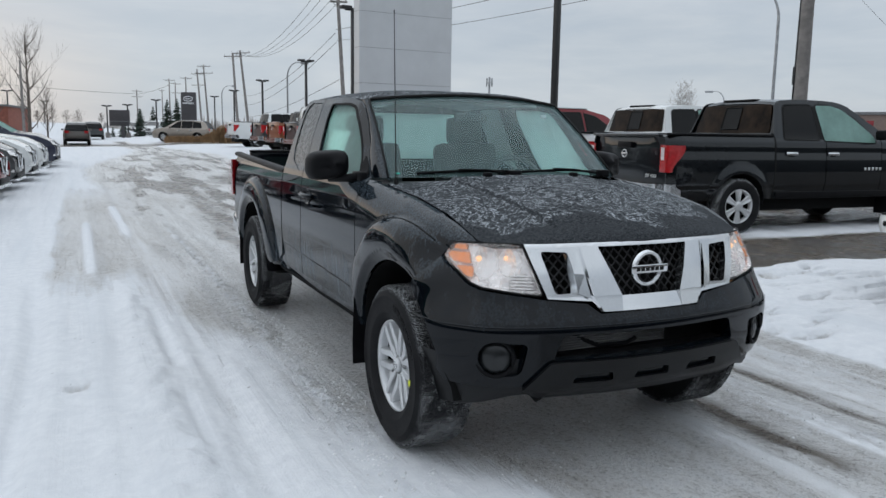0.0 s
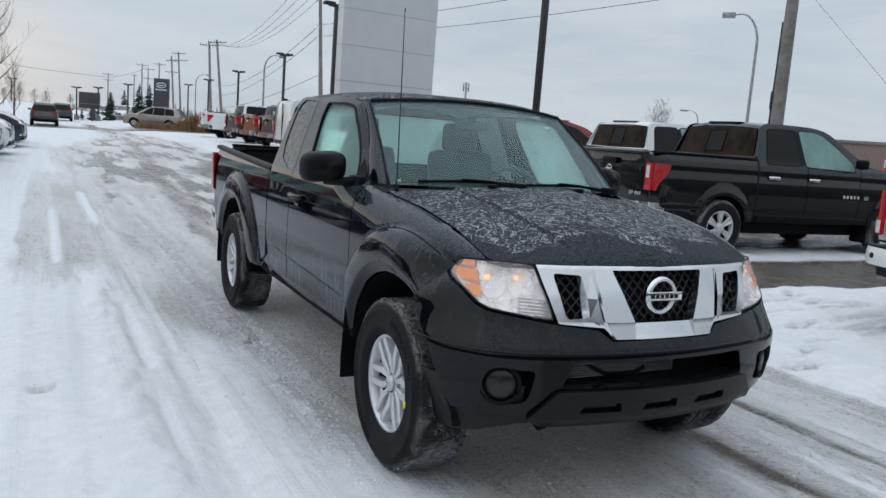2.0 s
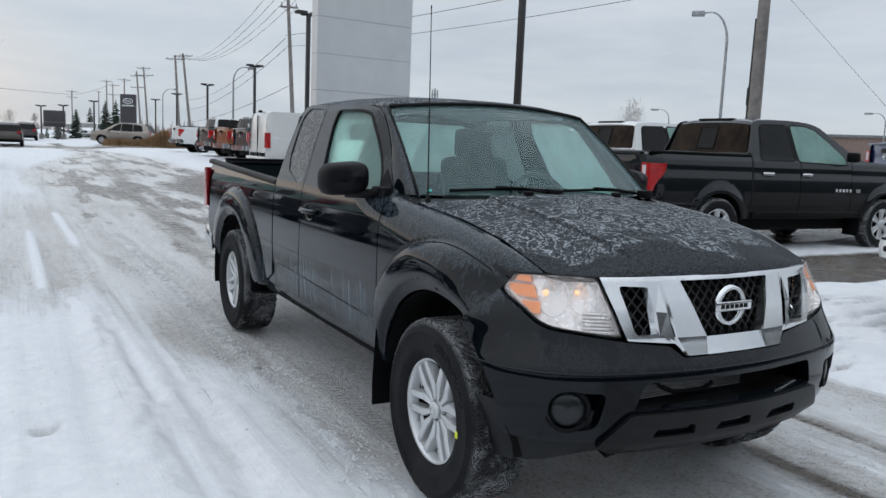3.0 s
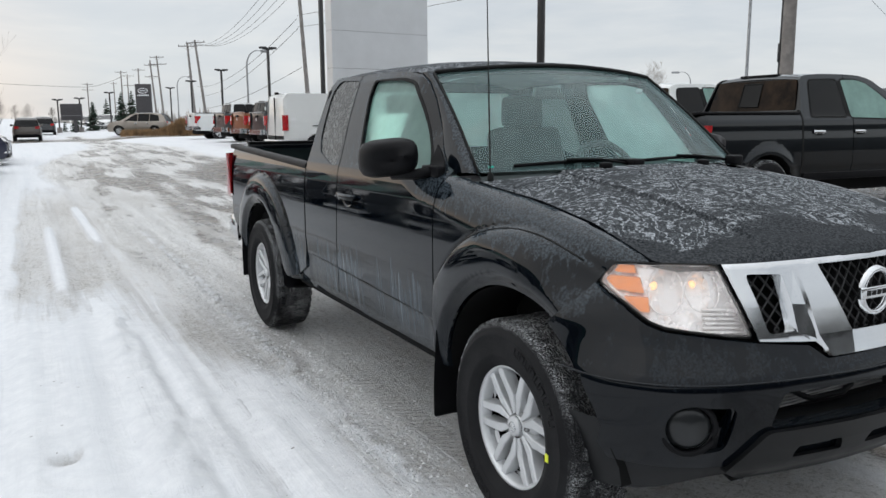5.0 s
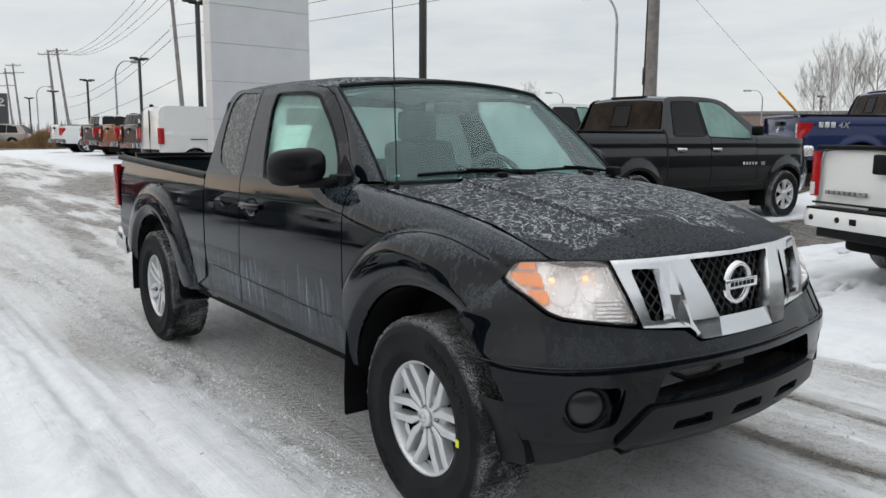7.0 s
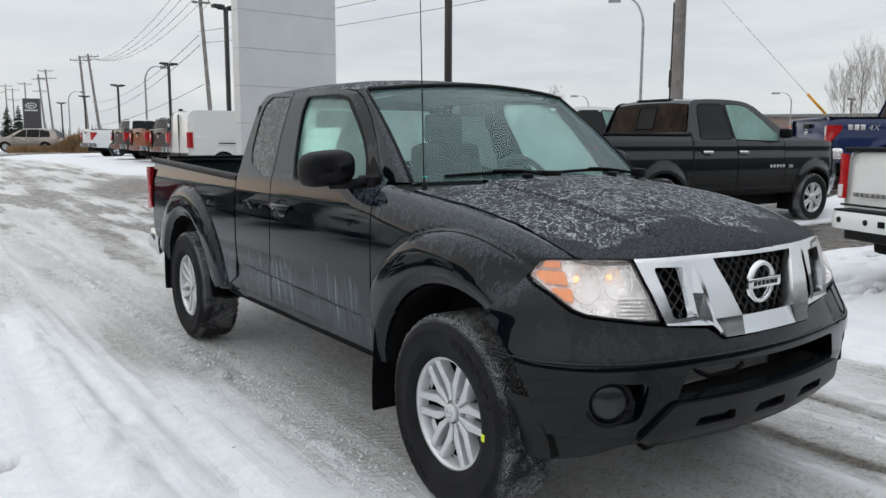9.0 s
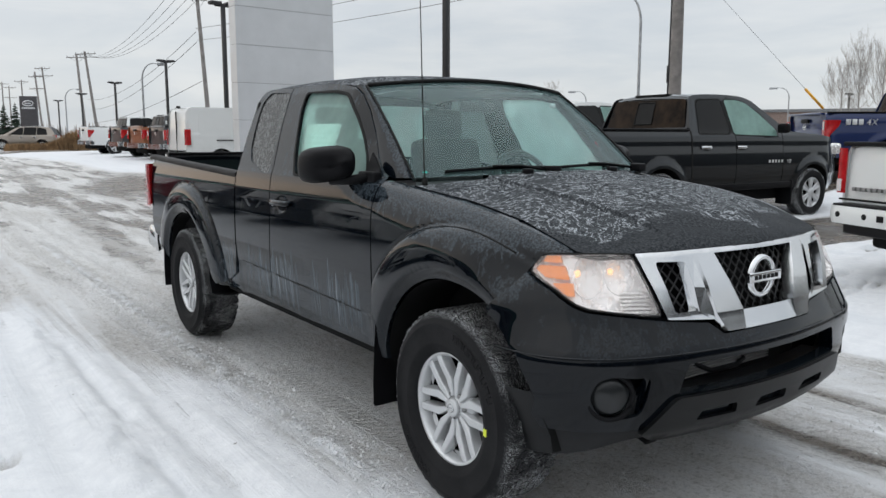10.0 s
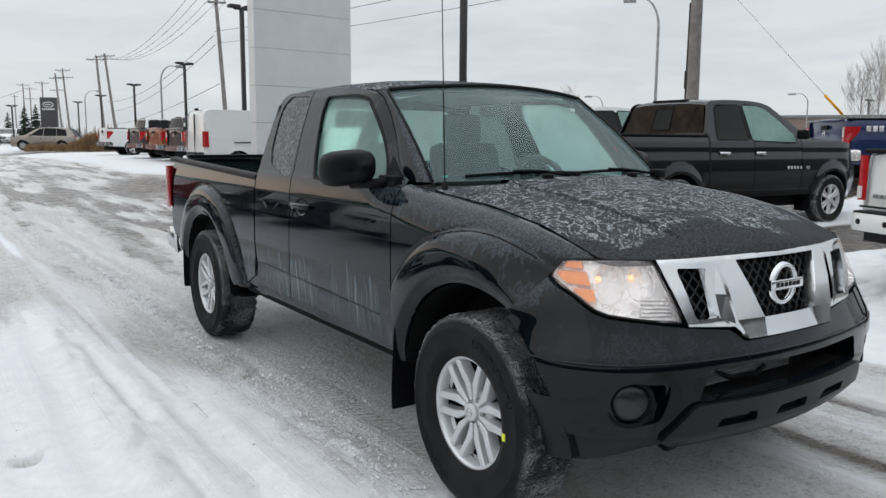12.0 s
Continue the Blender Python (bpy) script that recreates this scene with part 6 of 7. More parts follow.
        for cx in (xr, xf):
            arc = ring_arch(cx, r, ra - 0.004)
            part("wheel_arch_liner", ribbon([f(x, max(z, sill), 0.01) for x, z in arc], [Vector((x, sign * width * 0.5, max(z, sill))) for x, z in arc]), UNDER, car)
            plain_wheel(r, car, cx, sign * (width - 0.115), -90 if sign > 0 else 90)
        mx = cuts[-1] - 0.12 if len(cuts) != 1 else length * 0.66
        part("door_mirror", block(mx - 0.06, mx + 0.06, min(sign * (width - 0.03), sign * (width + 0.15)), max(sign * (width - 0.03), sign * (width + 0.15)), belt + 0.02, belt + 0.17, 0.045, None, 3), PLASTIC if paint is DARK_PAINT else paint, car)
    for a, b, nm, mt in top_parts:
        rows = []
        pts = prof[a:b + 1]
        fine = []
        for p, q in zip(pts, pts[1:]):
            fine += [(p[0] + (q[0] - p[0]) * k / 4, p[1] + (q[1] - p[1]) * k / 4) for k in range(4)]
        fine.append(pts[-1])
        for j, (x, z) in enumerate(fine):
            px, pz = fine[max(j - 1, 0)]
            qx, qz = fine[min(j + 1, len(fine) - 1)]
            l = math.hypot(qx - px, qz - pz) or 1
            nx, nz = -(qz - pz) / l, (qx - px) / l
            w = hw(x, z) + 0.003
            rows.append([Vector((x - nx * bow * (abs(k) ** 3.5) * abs(nx) - nx * 0.0, k * w, z - nz * 0.02 * abs(k) ** 5 + nz * 0.03 * (1 - k * k))) for k in (i / 6 - 1 for i in range(13))])
        lift = 0.004 if "glass" in nm or "screen" in nm else 0
        for row in rows:
            for v in row:
                v.z += lift
        part(nm, net(rows), mt, car)
    part("underbody", block(0.25, length - 0.3, -width * 0.72, width * 0.72, r * 0.75, sill + 0.12, 0.05), UNDER, car)
    car["half_width"] = width
    return car, hw


TITAN_PROF = [(0.06, 0.50), (0.05, 0.70), (0.04, 1.36), (0.10, 1.40), (1.88, 1.40), (1.90, 1.41), (2.02, 1.86), (2.06, 1.895), (2.14, 1.918), (2.4, 1.935), (2.7, 1.94), (3.0, 1.935), (3.2, 1.922), (3.34, 1.895), (3.46, 1.855), (4.18, 1.42), (4.35, 1.385), (5.0, 1.345), (5.35, 1.305), (5.52, 1.25), (5.64, 1.16), (5.71, 1.0), (5.76, 0.80), (5.78, 0.52)]
TITAN_GLASS = [[(2.08, 1.355), (2.16, 1.80), (2.22, 1.845), (2.70, 1.86), (2.76, 1.355)], [(2.86, 1.345), (2.80, 1.86), (3.10, 1.862), (3.30, 1.82), (3.56, 1.66), (3.88, 1.42), (3.90, 1.32), (3.70, 1.325)]]


def full_pickup(label, at, paint, front_glass, group="pickups parked along the lane", tail_text="", rear_bumper=CHROME, name="pickup_truck", side_text=0):
    """A full-size crew-cab pickup, seen from behind and along its side."""
    prof = TITAN_PROF
    tops = [(1, 3, "tailgate", paint), (5, 6, "cab_back", paint), (6, 14, "roof", paint), (14, 15, "windscreen", TINTED), (15, 21, "hood", paint), (21, 23, "front_bumper", CHROME)]
    car, hw = vehicle(name, label, "pickup truck", at, paint, prof, tops, (1.28, 4.83, 0.40), 1.0, 1.345, [1.90, 2.88, 4.02], [(TITAN_GLASS[0], TINTED), (TITAN_GLASS[1], front_glass)], 0.50, 0.36, 0.05, group, 0.30, 1.15)
    for s in (-1, 1):
        flat = lambda x, z, d, s=s: Vector((x, s * (hw(x, z) - d), z))
        part("bed_gap", sheet([(1.884, 0.60), (1.884, 1.385), (1.914, 1.385), (1.914, 0.60)], lambda x, z, d, g=flat: g(x, z, d - 0.003), 0.03, 0.05, rim=0.004), SEAL, car)
        part("door_pillar", sheet([(2.775, 1.365), (2.715, 1.845), (2.79, 1.85), (2.845, 1.36)], lambda x, z, d, g=flat: g(x, z, d - 0.004), 0.05, 0.06, rim=0.006), SEAL, car)
    gate = [o for o in car.children if o.name.startswith("tailgate")][0]
    # bed rails, handle, badge and lettering on the gate
    for s in (-1, 1):
        part("bed_rail", block(0.06, 1.88, min(s * 0.86, s * 0.95), max(s * 0.86, s * 0.95), 1.385, 1.42, 0.012), PLASTIC, car)
        # the lamp leans forward at its top and narrows downwards; its pale inner half wraps on to the gate corner
        reach = lambda z: 0.09 + 0.20 * ease(0.90, 1.20, z)
        corner = lambda k, z: Vector((0.020 - 0.02 * k if k < 1 else 0.0 + reach(z) * (k - 1), s * (0.80 + 0.165 * k - 0.02 * max(k - 0.8, 0) if k < 1 else 0.965 + 0.045 * min(k - 1, 0.6)), z))
        lamp = net([[corner(k / 6, 0.885 + 0.365 * j / 8) for j in range(9)] for k in range(13)])
        tl = part("tail_lamp", lamp, RED_LAMP, car, "red wrap-round tail lamp with a pale reverse light")
        part("reverse_lamp", net([[corner(k / 6, 1.05 + 0.17 * j / 4) + Vector((-0.006, s * 0.003, 0)) for j in range(5)] for k in range(1, 5)]), REVERSE, tl)
    part("bed_floor", block(0.08, 1.86, -0.86, 0.86, 0.84, 0.88, 0.004), UNDER, car)
    part("bed_front_wall", block(1.86, 1.90, -0.90, 0.90, 0.84, 1.40, 0.004), paint, car)
    part("cab_back_post", block(1.90, 1.96, -0.86, 0.86, 1.38, 1.44, 0.01), paint, car)
    on_back = lambda y, z, d: Vector((1.90 + 0.267 * (z - 1.41) + 0.05 * abs(y) ** 3.5 - 0.006 + d, y, z))
    back_glass = part("rear_glass", sheet(filleted([(-0.80, 1.435), (0.80, 1.435), (0.71, 1.862), (-0.71, 1.862)], 0.06, 4), on_back, 0.1, 0.08, rim=0.012), BROWN_REFLECTION, car, "dark rear window with a brown reflection painted in")
    part("sliding_pane", sheet(filleted([(-0.16, 1.50), (0.19, 1.50), (0.18, 1.815), (-0.15, 1.815)], 0.015, 3), lambda y, z, d: on_back(y, z, d - 0.004), 0.1, 0.1, rim=0.004), SLIDER, back_glass)
    frame_line = [on_back(y, z, -0.006) for y, z in filleted([(-0.165, 1.495), (0.195, 1.495), (0.185, 1.82), (-0.155, 1.82)], 0.015, 3)]
    part("pane_frame", tube(frame_line, 0.009, 5, None, True), SEAL, back_glass)
    part("gate_spoiler", block(-0.03, 0.06, -0.80, 0.80, 1.365, 1.405, 0.014), paint, gate)
    part("gate_handle", block(-0.012, 0.03, -0.16, 0.16, 1.20, 1.29, 0.01), PLASTIC, gate)
    rg = tube([Vector((0.0, 0.055 * math.cos(a), 1.12 + 0.055 * math.sin(a))) for a in (math.tau * k / 20 for k in range(20))], 0.008, 5, None, True)
    block(-0.010, 0.004, -0.075, 0.075, 1.107, 1.133, 0.003, rg)
    part("gate_badge", rg, CHROME, gate)
    part("rear_bumper", sheet([(-0.98, 0.52), (-0.98, 0.72), (0.98, 0.72), (0.98, 0.52)], lambda y, z, d: Vector((-0.10 + 0.20 * ease(0.72, 0.98, abs(y)) + d, y, z)), 0.12, 0.06, rim=0.16), rear_bumper, car, "step rear bumper")
    part("roof_lamp", block(2.06, 2.16, -0.34, 0.34, 1.915, 1.950, 0.014), PLASTIC, car)
    part("lamp_strip", block(2.05, 2.065, -0.30, 0.30, 1.920, 1.937, 0.003), SEAL, car)
    for s in (-1, 1):
        part("headlamp", block(5.40, 5.72, min(s * 0.66, s * 0.93), max(s * 0.66, s * 0.93), 1.02, 1.20, 0.04), WHITE_LAMP, car)
        part("mud_flap", block(4.27, 4.30, min(s * 0.72, s * 1.0), max(s * 0.72, s * 1.0), 0.22, 0.62, 0.008), PLASTIC, car)
        part("sill_moulding", block(1.95, 4.35, min(s * 0.96, s * 0.992), max(s * 0.96, s * 0.992), 0.50, 0.60, 0.012), PLASTIC, car)
    if tail_text:
        lettered(tail_text, Matrix.Translation((-0.002, -0.52, 0.80)) @ Matrix.Rotation(radians(90), 4, "Z").inverted() @ Matrix.Rotation(radians(90), 4, "X"), 0.075, LETTER, gate, "trim lettering")
    if side_text:
        # name plate on the door as plain bars, with its engine mark
        for k in range(5):
            part("name_bar", block(3.66 + k * 0.078, 3.70 + k * 0.078, -1.004, -0.985, 0.905, 0.95, 0.004), LETTER, car)
        lettered("V8", Matrix.Translation((4.11, -1.004, 0.895)) @ Matrix.Rotation(radians(90), 4, "X"), 0.085, LETTER, car, "engine lettering")
    return car


def lettered(text, m, size, mat, parent, label):
    """Raised letters in the built-in font."""
    cu = bpy.data.curves.new("lettering", "FONT")
    cu.body, cu.size, cu.extrude, cu.shear, cu.space_character = text, size, 0.003, 0.2, 1.1
    tmp = bpy.data.objects.new("tmp", cu)
    scene.collection.objects.link(tmp)
    me = bpy.data.meshes.new_from_object(tmp.evaluated_get(bpy.context.evaluated_depsgraph_get()))
    bpy.data.objects.remove(tmp)
    me.transform(m)
    me.materials.clear()
    me.materials.append(mat)
    ob = new("lettering", me)
    ob.parent = parent
    return tagged(ob, label)


def lot(x, y, turn):
    return pose(x, y, float(rise(np.float64(x), np.float64(y))) + 0.0, 0, 0, turn)


full_pickup("black crew-cab pickup parked tail to the lane on wet asphalt", lot(5.07, 5.9, -3.3), DARK_PAINT, GREEN, tail_text="SV 4X4", side_text=1)
full_pickup("white crew-cab pickup behind the black one", lot(5.75, 8.95, 0.0), WHITE_PAINT, GREEN)
full_pickup("deep blue crew-cab pickup with off-road lettering", lot(13.46, 6.91, -37.0), BLUE, TINTED, tail_text="", name="blue_pickup_truck")
full_pickup("white pickup at the end of the parked row", lot(5.5, 40.9, 4), WHITE_PAINT, TINTED)
full_pickup("dark grey pickup in the parked row", lot(5.7, 34.9, 4), GREY_PAINT, TINTED)
full_pickup("copper pickup between two grey ones", lot(5.75, 31.6, 4), COPPER, TINTED)
full_pickup("charcoal pickup beside the white van", lot(5.95, 29.2, 4), CHARCOAL, TINTED)
for ob in [o for o in scene.objects if o.name.startswith("blue_pickup")]:
    lettered("4X", Matrix.Translation((0.80, -1.000, 1.15)) @ Matrix.Rotation(radians(90), 4, "X"), 0.17, LETTER, ob, "grey off-road lettering")
    for k in range(3):
        part("name_bar", block(0.40 + k * 0.125, 0.49 + k * 0.125, -1.008, -0.985, 1.155, 1.265, 0.004), LETTER, ob)


def small_pickup(label, at, paint):
    """The rear of a mid-size pickup with a body-coloured bumper."""
    prof = [(0.05, 0.50), (0.04, 0.75), (0.05, 1.22), (0.09, 1.245), (1.86, 1.24), (1.88, 1.25), (1.96, 1.66), (2.06, 1.72), (2.9, 1.75), (3.35, 1.70), (4.0, 1.25), (4.95, 1.12), (5.15, 0.95), (5.2, 0.55)]
    tops = [(1, 3, "tailgate", paint), (5, 6, "rear_glass", TINTED), (6, 9, "roof", paint), (9, 10, "windscreen", TINTED), (10, 12, "hood", paint), (12, 13, "front_bumper", paint)]
    car, hw = vehicle("pickup_truck", label, "pickup truck", at, paint, prof, tops, (1.12, 4.32, 0.385), 0.90, 1.22, [1.88, 2.9, 3.8], [([(2.0, 1.27), (2.1, 1.64), (2.85, 1.66), (2.88, 1.27)], TINTED), ([(2.95, 1.27), (2.95, 1.66), (3.2, 1.65), (3.75, 1.28)], TINTED)], 0.50, 0.36, 0.03, "pickups parked along the lane")
    gate = [o for o in car.children if o.name.startswith("tailgate")][0]
    part("gate_cap", block(0.0, 0.10, -0.80, 0.80, 1.235, 1.275, 0.012), PLASTIC, gate, "black tailgate edge cap")
    part("gate_handle", block(-0.01, 0.05, -0.20, 0.12, 1.03, 1.20, 0.02), PLASTIC, gate)
    for k in range(8):
        part("name_bar", block(0.005, 0.028, 0.62 - k * 0.062, 0.66 - k * 0.062, 0.825, 0.862, 0.003), STEEL, gate)
    part("gate_gap", block(0.012, 0.03, -0.82, 0.82, 0.735, 0.752, 0.0), SEAL, gate)
    for s in (-1, 1):
        lamp = net([[Vector((x, s * y, z)) for z in (0.80, 0.92, 1.04, 1.14, 1.215)] for x, y in ((0.03, 0.765), (0.005, 0.80), (0.01, 0.85), (0.04, 0.88), (0.12, 0.895))])
        tl = part("tail_lamp", lamp, RED_LAMP, car, "tall red tail lamp")
        pale = net([[Vector((x - 0.006, s * (y + 0.004), z)) for z in (0.815, 0.87, 0.93)] for x, y in ((0.022, 0.785), (0.005, 0.80), (0.01, 0.85), (0.04, 0.88), (0.10, 0.893))])
        part("reverse_lamp", pale, REVERSE, tl, "pale ribbed reverse lens")
    bumper = part("rear_bumper", sheet(filleted([(-0.93, 0.53), (-0.93, 0.70), (0.93, 0.70), (0.93, 0.53)], 0.03, 3), lambda y, z, d: Vector((-0.13 + 0.22 * ease(0.74, 0.93, abs(y)) + d + 0.02 * ((z - 0.62) / 0.09) ** 2, y, z)), 0.08, 0.05, rim=0.18), paint, car, "white rear bumper with round sensors")
    part("step_pad", block(-0.12, 0.06, -0.74, 0.74, 0.692, 0.712, 0.006), PLASTIC, bumper)
    for y in (0.66, 0.34, -0.34, -0.66):
        part("parking_sensor", lathe([(0.0005, 0.0), (0.026, 0.002), (0.028, 0.02)], 16, Matrix.Translation((-0.137, y, 0.615))), SEAL, bumper)
    part("bumper_socket", block(-0.14, -0.12, 0.12, 0.19, 0.585, 0.64, 0.006), PLASTIC, bumper)
    part("lower_bumper", block(-0.10, 0.12, -0.62, 0.62, 0.44, 0.535, 0.02), PLASTIC, bumper)
    for s in (-1, 1):
        part("mud_flap", block(0.60, 0.63, min(s * 0.60, s * 0.90), max(s * 0.60, s * 0.90), 0.24, 0.56, 0.01), PLASTIC, car)
    return car


small_pickup("white pickup parked tail to the lane, black tailgate cap", lot(4.43, 0.74, -21.5), WHITE_PAINT)


def cargo_van(at):
    prof = [(0.04, 0.48), (0.03, 0.75), (0.08, 1.95), (0.16, 2.08), (0.30, 2.12), (3.3, 2.13), (3.75, 2.05), (4.45, 1.38), (5.3, 1.22), (5.55, 1.05), (5.6, 0.5)]
    tops = [(1, 3, "rear_door", WHITE_PAINT), (3, 6, "roof", WHITE_PAINT), (6, 7, "windscreen", TINTED), (7, 9, "hood", WHITE_PAINT), (9, 10, "front_bumper", PLASTIC)]
    car, hw = vehicle("cargo_van", "white panel van with tall red tail lamps", "van", at, WHITE_PAINT, prof, tops, (1.15, 4.45, 0.37), 0.98, 1.30, [1.9, 3.3, 4.2], [([(3.4, 1.36), (3.4, 1.90), (3.62, 1.90), (4.12, 1.38)], TINTED)], 0.45, 0.10, 0.03)
    part("door_split", block(0.02, 0.06, -0.008, 0.008, 0.62, 2.0, 0.0), SEAL, car)
    part("door_rail", tube([(1.0, -1.0, 1.07), (2.6, -1.0, 1.07)], 0.018, 6), PLASTIC, car)
    part("side_panel_line", sheet(filleted([(0.45, 1.22), (0.45, 1.92), (1.75, 1.92), (1.75, 1.22)], 0.08, 3), lambda x, z, d: Vector((x, -(hw(x, z) + 0.004 - d), z)), 0.2, 0.1, rim=0.01), WHITE_PAINT, car)
    for s in (-1, 1):
        part("tail_lamp", net([[Vector((x, s * y, z)) for z in (0.92, 1.1, 1.3, 1.42)] for x, y in ((0.0, 0.84), (0.0, 0.92), (0.05, 0.985), (0.16, 0.992))]), RED_LAMP, car, "tall red tail lamp")
        part("door_hinge", block(0.0, 0.05, min(s * 0.93, s * 0.97), max(s * 0.93, s * 0.97), 1.6, 1.72, 0.01), WHITE_PAINT, car)
    part("roof_lamp", block(0.02, 0.12, -0.25, -0.10, 2.10, 2.17, 0.015), PLASTIC, car)
    part("rear_bumper", block(-0.08, 0.12, -0.95, 0.95, 0.42, 0.62, 0.04), WHITE_PAINT, car)
    return car


cargo_van(lot(4.83, 22.75, 2) @ Matrix.Scale(0.965, 4))

SUV_PROF = [(0.05, 0.45), (0.02, 0.70), (0.06, 1.02), (0.30, 1.48), (0.55, 1.62), (1.4, 1.69), (2.3, 1.68), (2.75, 1.58), (3.50, 1.12), (4.15, 1.02), (4.48, 0.86), (4.60, 0.66), (4.60, 0.40)]


def sport_utility(label, at, paint, name="suv", group="cars parked nose to the lane", rear=False):
    tops = [(0, 2, "tailgate", paint), (2, 4, "rear_glass", TINTED), (4, 7, "roof", paint), (7, 8, "windscreen", GREEN if not rear else TINTED), (8, 10, "hood", paint), (10, 12, "front_bumper", paint)]
    car, hw = vehicle(name, label, "car", at, paint, SUV_PROF, tops, (0.95, 3.65, 0.355), 0.92, 1.04, [1.35, 2.25, 3.25], [([(0.60, 1.10), (0.72, 1.50), (1.30, 1.60), (1.30, 1.08)], TINTED), ([(1.38, 1.08), (1.38, 1.60), (2.18, 1.61), (2.20, 1.08)], TINTED), ([(2.28, 1.08), (2.26, 1.60), (2.55, 1.54), (3.15, 1.12)], TINTED)], 0.36, 0.40, 0.14, group)
    for s in (-1, 1):
        eye = net([[Vector((x + 0.012, s * y, z)) for x, z in zip(xs, zs)] for y, xs, zs in ((0.30, (4.585, 4.55, 4.515), (0.74, 0.80, 0.83)), (0.46, (4.565, 4.52, 4.47), (0.755, 0.83, 0.87)), (0.62, (4.50, 4.44, 4.38), (0.785, 0.86, 0.905)), (0.76, (4.38, 4.32, 4.25), (0.83, 0.90, 0.945)), (0.84, (4.20, 4.15, 4.10), (0.90, 0.95, 0.975)))])
        part("headlamp", eye, WHITE_LAMP, car, "slanted clear headlamp")
        part("chrome_bar", tube([Vector((4.60, s * 0.10, 0.50)), Vector((4.605, s * 0.20, 0.56)), Vector((4.60, s * 0.34, 0.78))], 0.022, 6), CHROME, car)
        part("fog_lamp", block(4.46, 4.585, min(s * 0.52, s * 0.70), max(s * 0.52, s * 0.70), 0.44, 0.53, 0.02), WHITE_LAMP, car)
        tl = net([[Vector((x, s * y, z)) for z in (0.88, 0.98, 1.06)] for x, y in ((0.03, 0.52), (0.02, 0.68), (0.06, 0.80), (0.22, 0.865))])
        part("tail_lamp", tl, RED_LAMP, car, "red tail lamp")
        part("roof_rail", tube([Vector((0.75, s * 0.60, 1.655)), Vector((1.4, s * 0.615, 1.70)), Vector((2.35, s * 0.61, 1.69))], 0.016, 6), CHROME, car)
    part("grille", block(4.52, 4.606, -0.33, 0.33, 0.53, 0.79, 0.02), PLASTIC, car, "black honeycomb grille")
    part("lower_grille", block(4.50, 4.612, -0.55, 0.55, 0.33, 0.43, 0.02), PLASTIC, car)
    part("bumper_lip", block(4.42, 4.63, -0.60, 0.60, 0.26, 0.31, 0.02), LETTER, car)
    part("front_badge", lathe([(0.0005, 0.615 * 0 + 0.012), (0.06, 0.008), (0.066, 0.0)], 20, Matrix.Translation((4.604, 0, 0.70))), CHROME, car)
    part("rear_bumper_trim", block(-0.02, 0.12, -0.70, 0.70, 0.34, 0.50, 0.03), PLASTIC, car)
    return car


# the row along the lane's far side, noses towards it
for y, paint, label in ((6.9, WHITE_PAINT, "white car parked in the snow, nose to the lane"), (9.6, GREY_PAINT, "dark grey car parked nose to the lane"), (12.2, CHARCOAL, "charcoal car parked nose to the lane"), (14.8, RED, "dark red car parked nose to the lane"), (17.1, GREY_PAINT, "dark grey car parked nose to the lane"), (19.85, WHITE_PAINT, "white car parked in the snow, nose to the lane"), (22.4, WHITE_PAINT, "white car parked beside a navy one"), (26.35, NAVY, "navy car parked nose to the lane"), (29.0, DARK_PAINT, "black car at the end of the snowy row")):
    nose_x = -3.40 + 0.067 * (y - 16.8) - (0.35 if y > 28 else 0)
    sport_utility(label, lot(nose_x - 5.15, y + 0.27, -3.8) @ Matrix.Scale(1.12, 4), paint)
sport_utility("brown-grey car seen from behind across the lot", lot(-2.15, 60.2, 90), BROWN, "suv", "cars across the lot", True)
sport_utility("dark car beside the brown one", lot(-0.75, 76.0, 89), GREY_PAINT, "suv", "cars across the lot", True)
sport_utility("champagne car standing behind dry grass", lot(7.75, 61.6, 155), BEIGE, "suv", "cars across the lot", True)
sport_utility("dark red car beyond the white pickup", lot(5.5, 11.9, 0) @ Matrix.Scale(1.13, 4), RED, "suv", "pickups parked along the lane", True)
for k, paint in enumerate((WHITE_PAINT, GREY_PAINT, NAVY, BROWN, WHITE_PAINT, GREY_PAINT)):
    sport_utility("small parked car far across the road", lot(7.4 - 0.10 * k, 96.0 + 6.0 * k, -118), paint, "suv", "cars far across the road", True)


# ---- around the lot ----
CONCRETE = worn("weathered_pole_wood", (0.20, 0.185, 0.175), 0.85, 0, 0, 3, 0.35, 0.4, 0.01)
POLE_BLACK = worn("black_pole_paint", (0.018, 0.018, 0.019), 0.5)
POLE_GREY = worn("galvanised_pole", (0.30, 0.31, 0.32), 0.45, 0.6)
PANEL = worn("pale_aluminium_panel", (0.56, 0.575, 0.59), 0.38, 0.15, 0, 1.5, 0.05, 0.05, 0.001)
JOINT = worn("panel_joint", (0.16, 0.165, 0.17), 0.8)
BRICK = worn("red_brick_wall", (0.24, 0.085, 0.06), 0.9, 0, 0, 4, 0.3, 0.4, 0.01)
WALL_DARK = worn("dark_grey_cladding", (0.07, 0.075, 0.08), 0.6, 0, 0, 0.8, 0.2)
GREEN_BAND = worn("green_fascia", (0.02, 0.10, 0.075), 0.5, 0, 0, 1.5, 0.2)
SIGN_DARK = worn("dark_sign_face", (0.045, 0.042, 0.045), 0.4)
BARK = worn("bare_bark", (0.12, 0.10, 0.085), 0.95, 0, 0, 12, 0.4, 0.5, 0.01)
TWIG = worn("frosted_twigs", (0.36, 0.34, 0.32), 0.95)
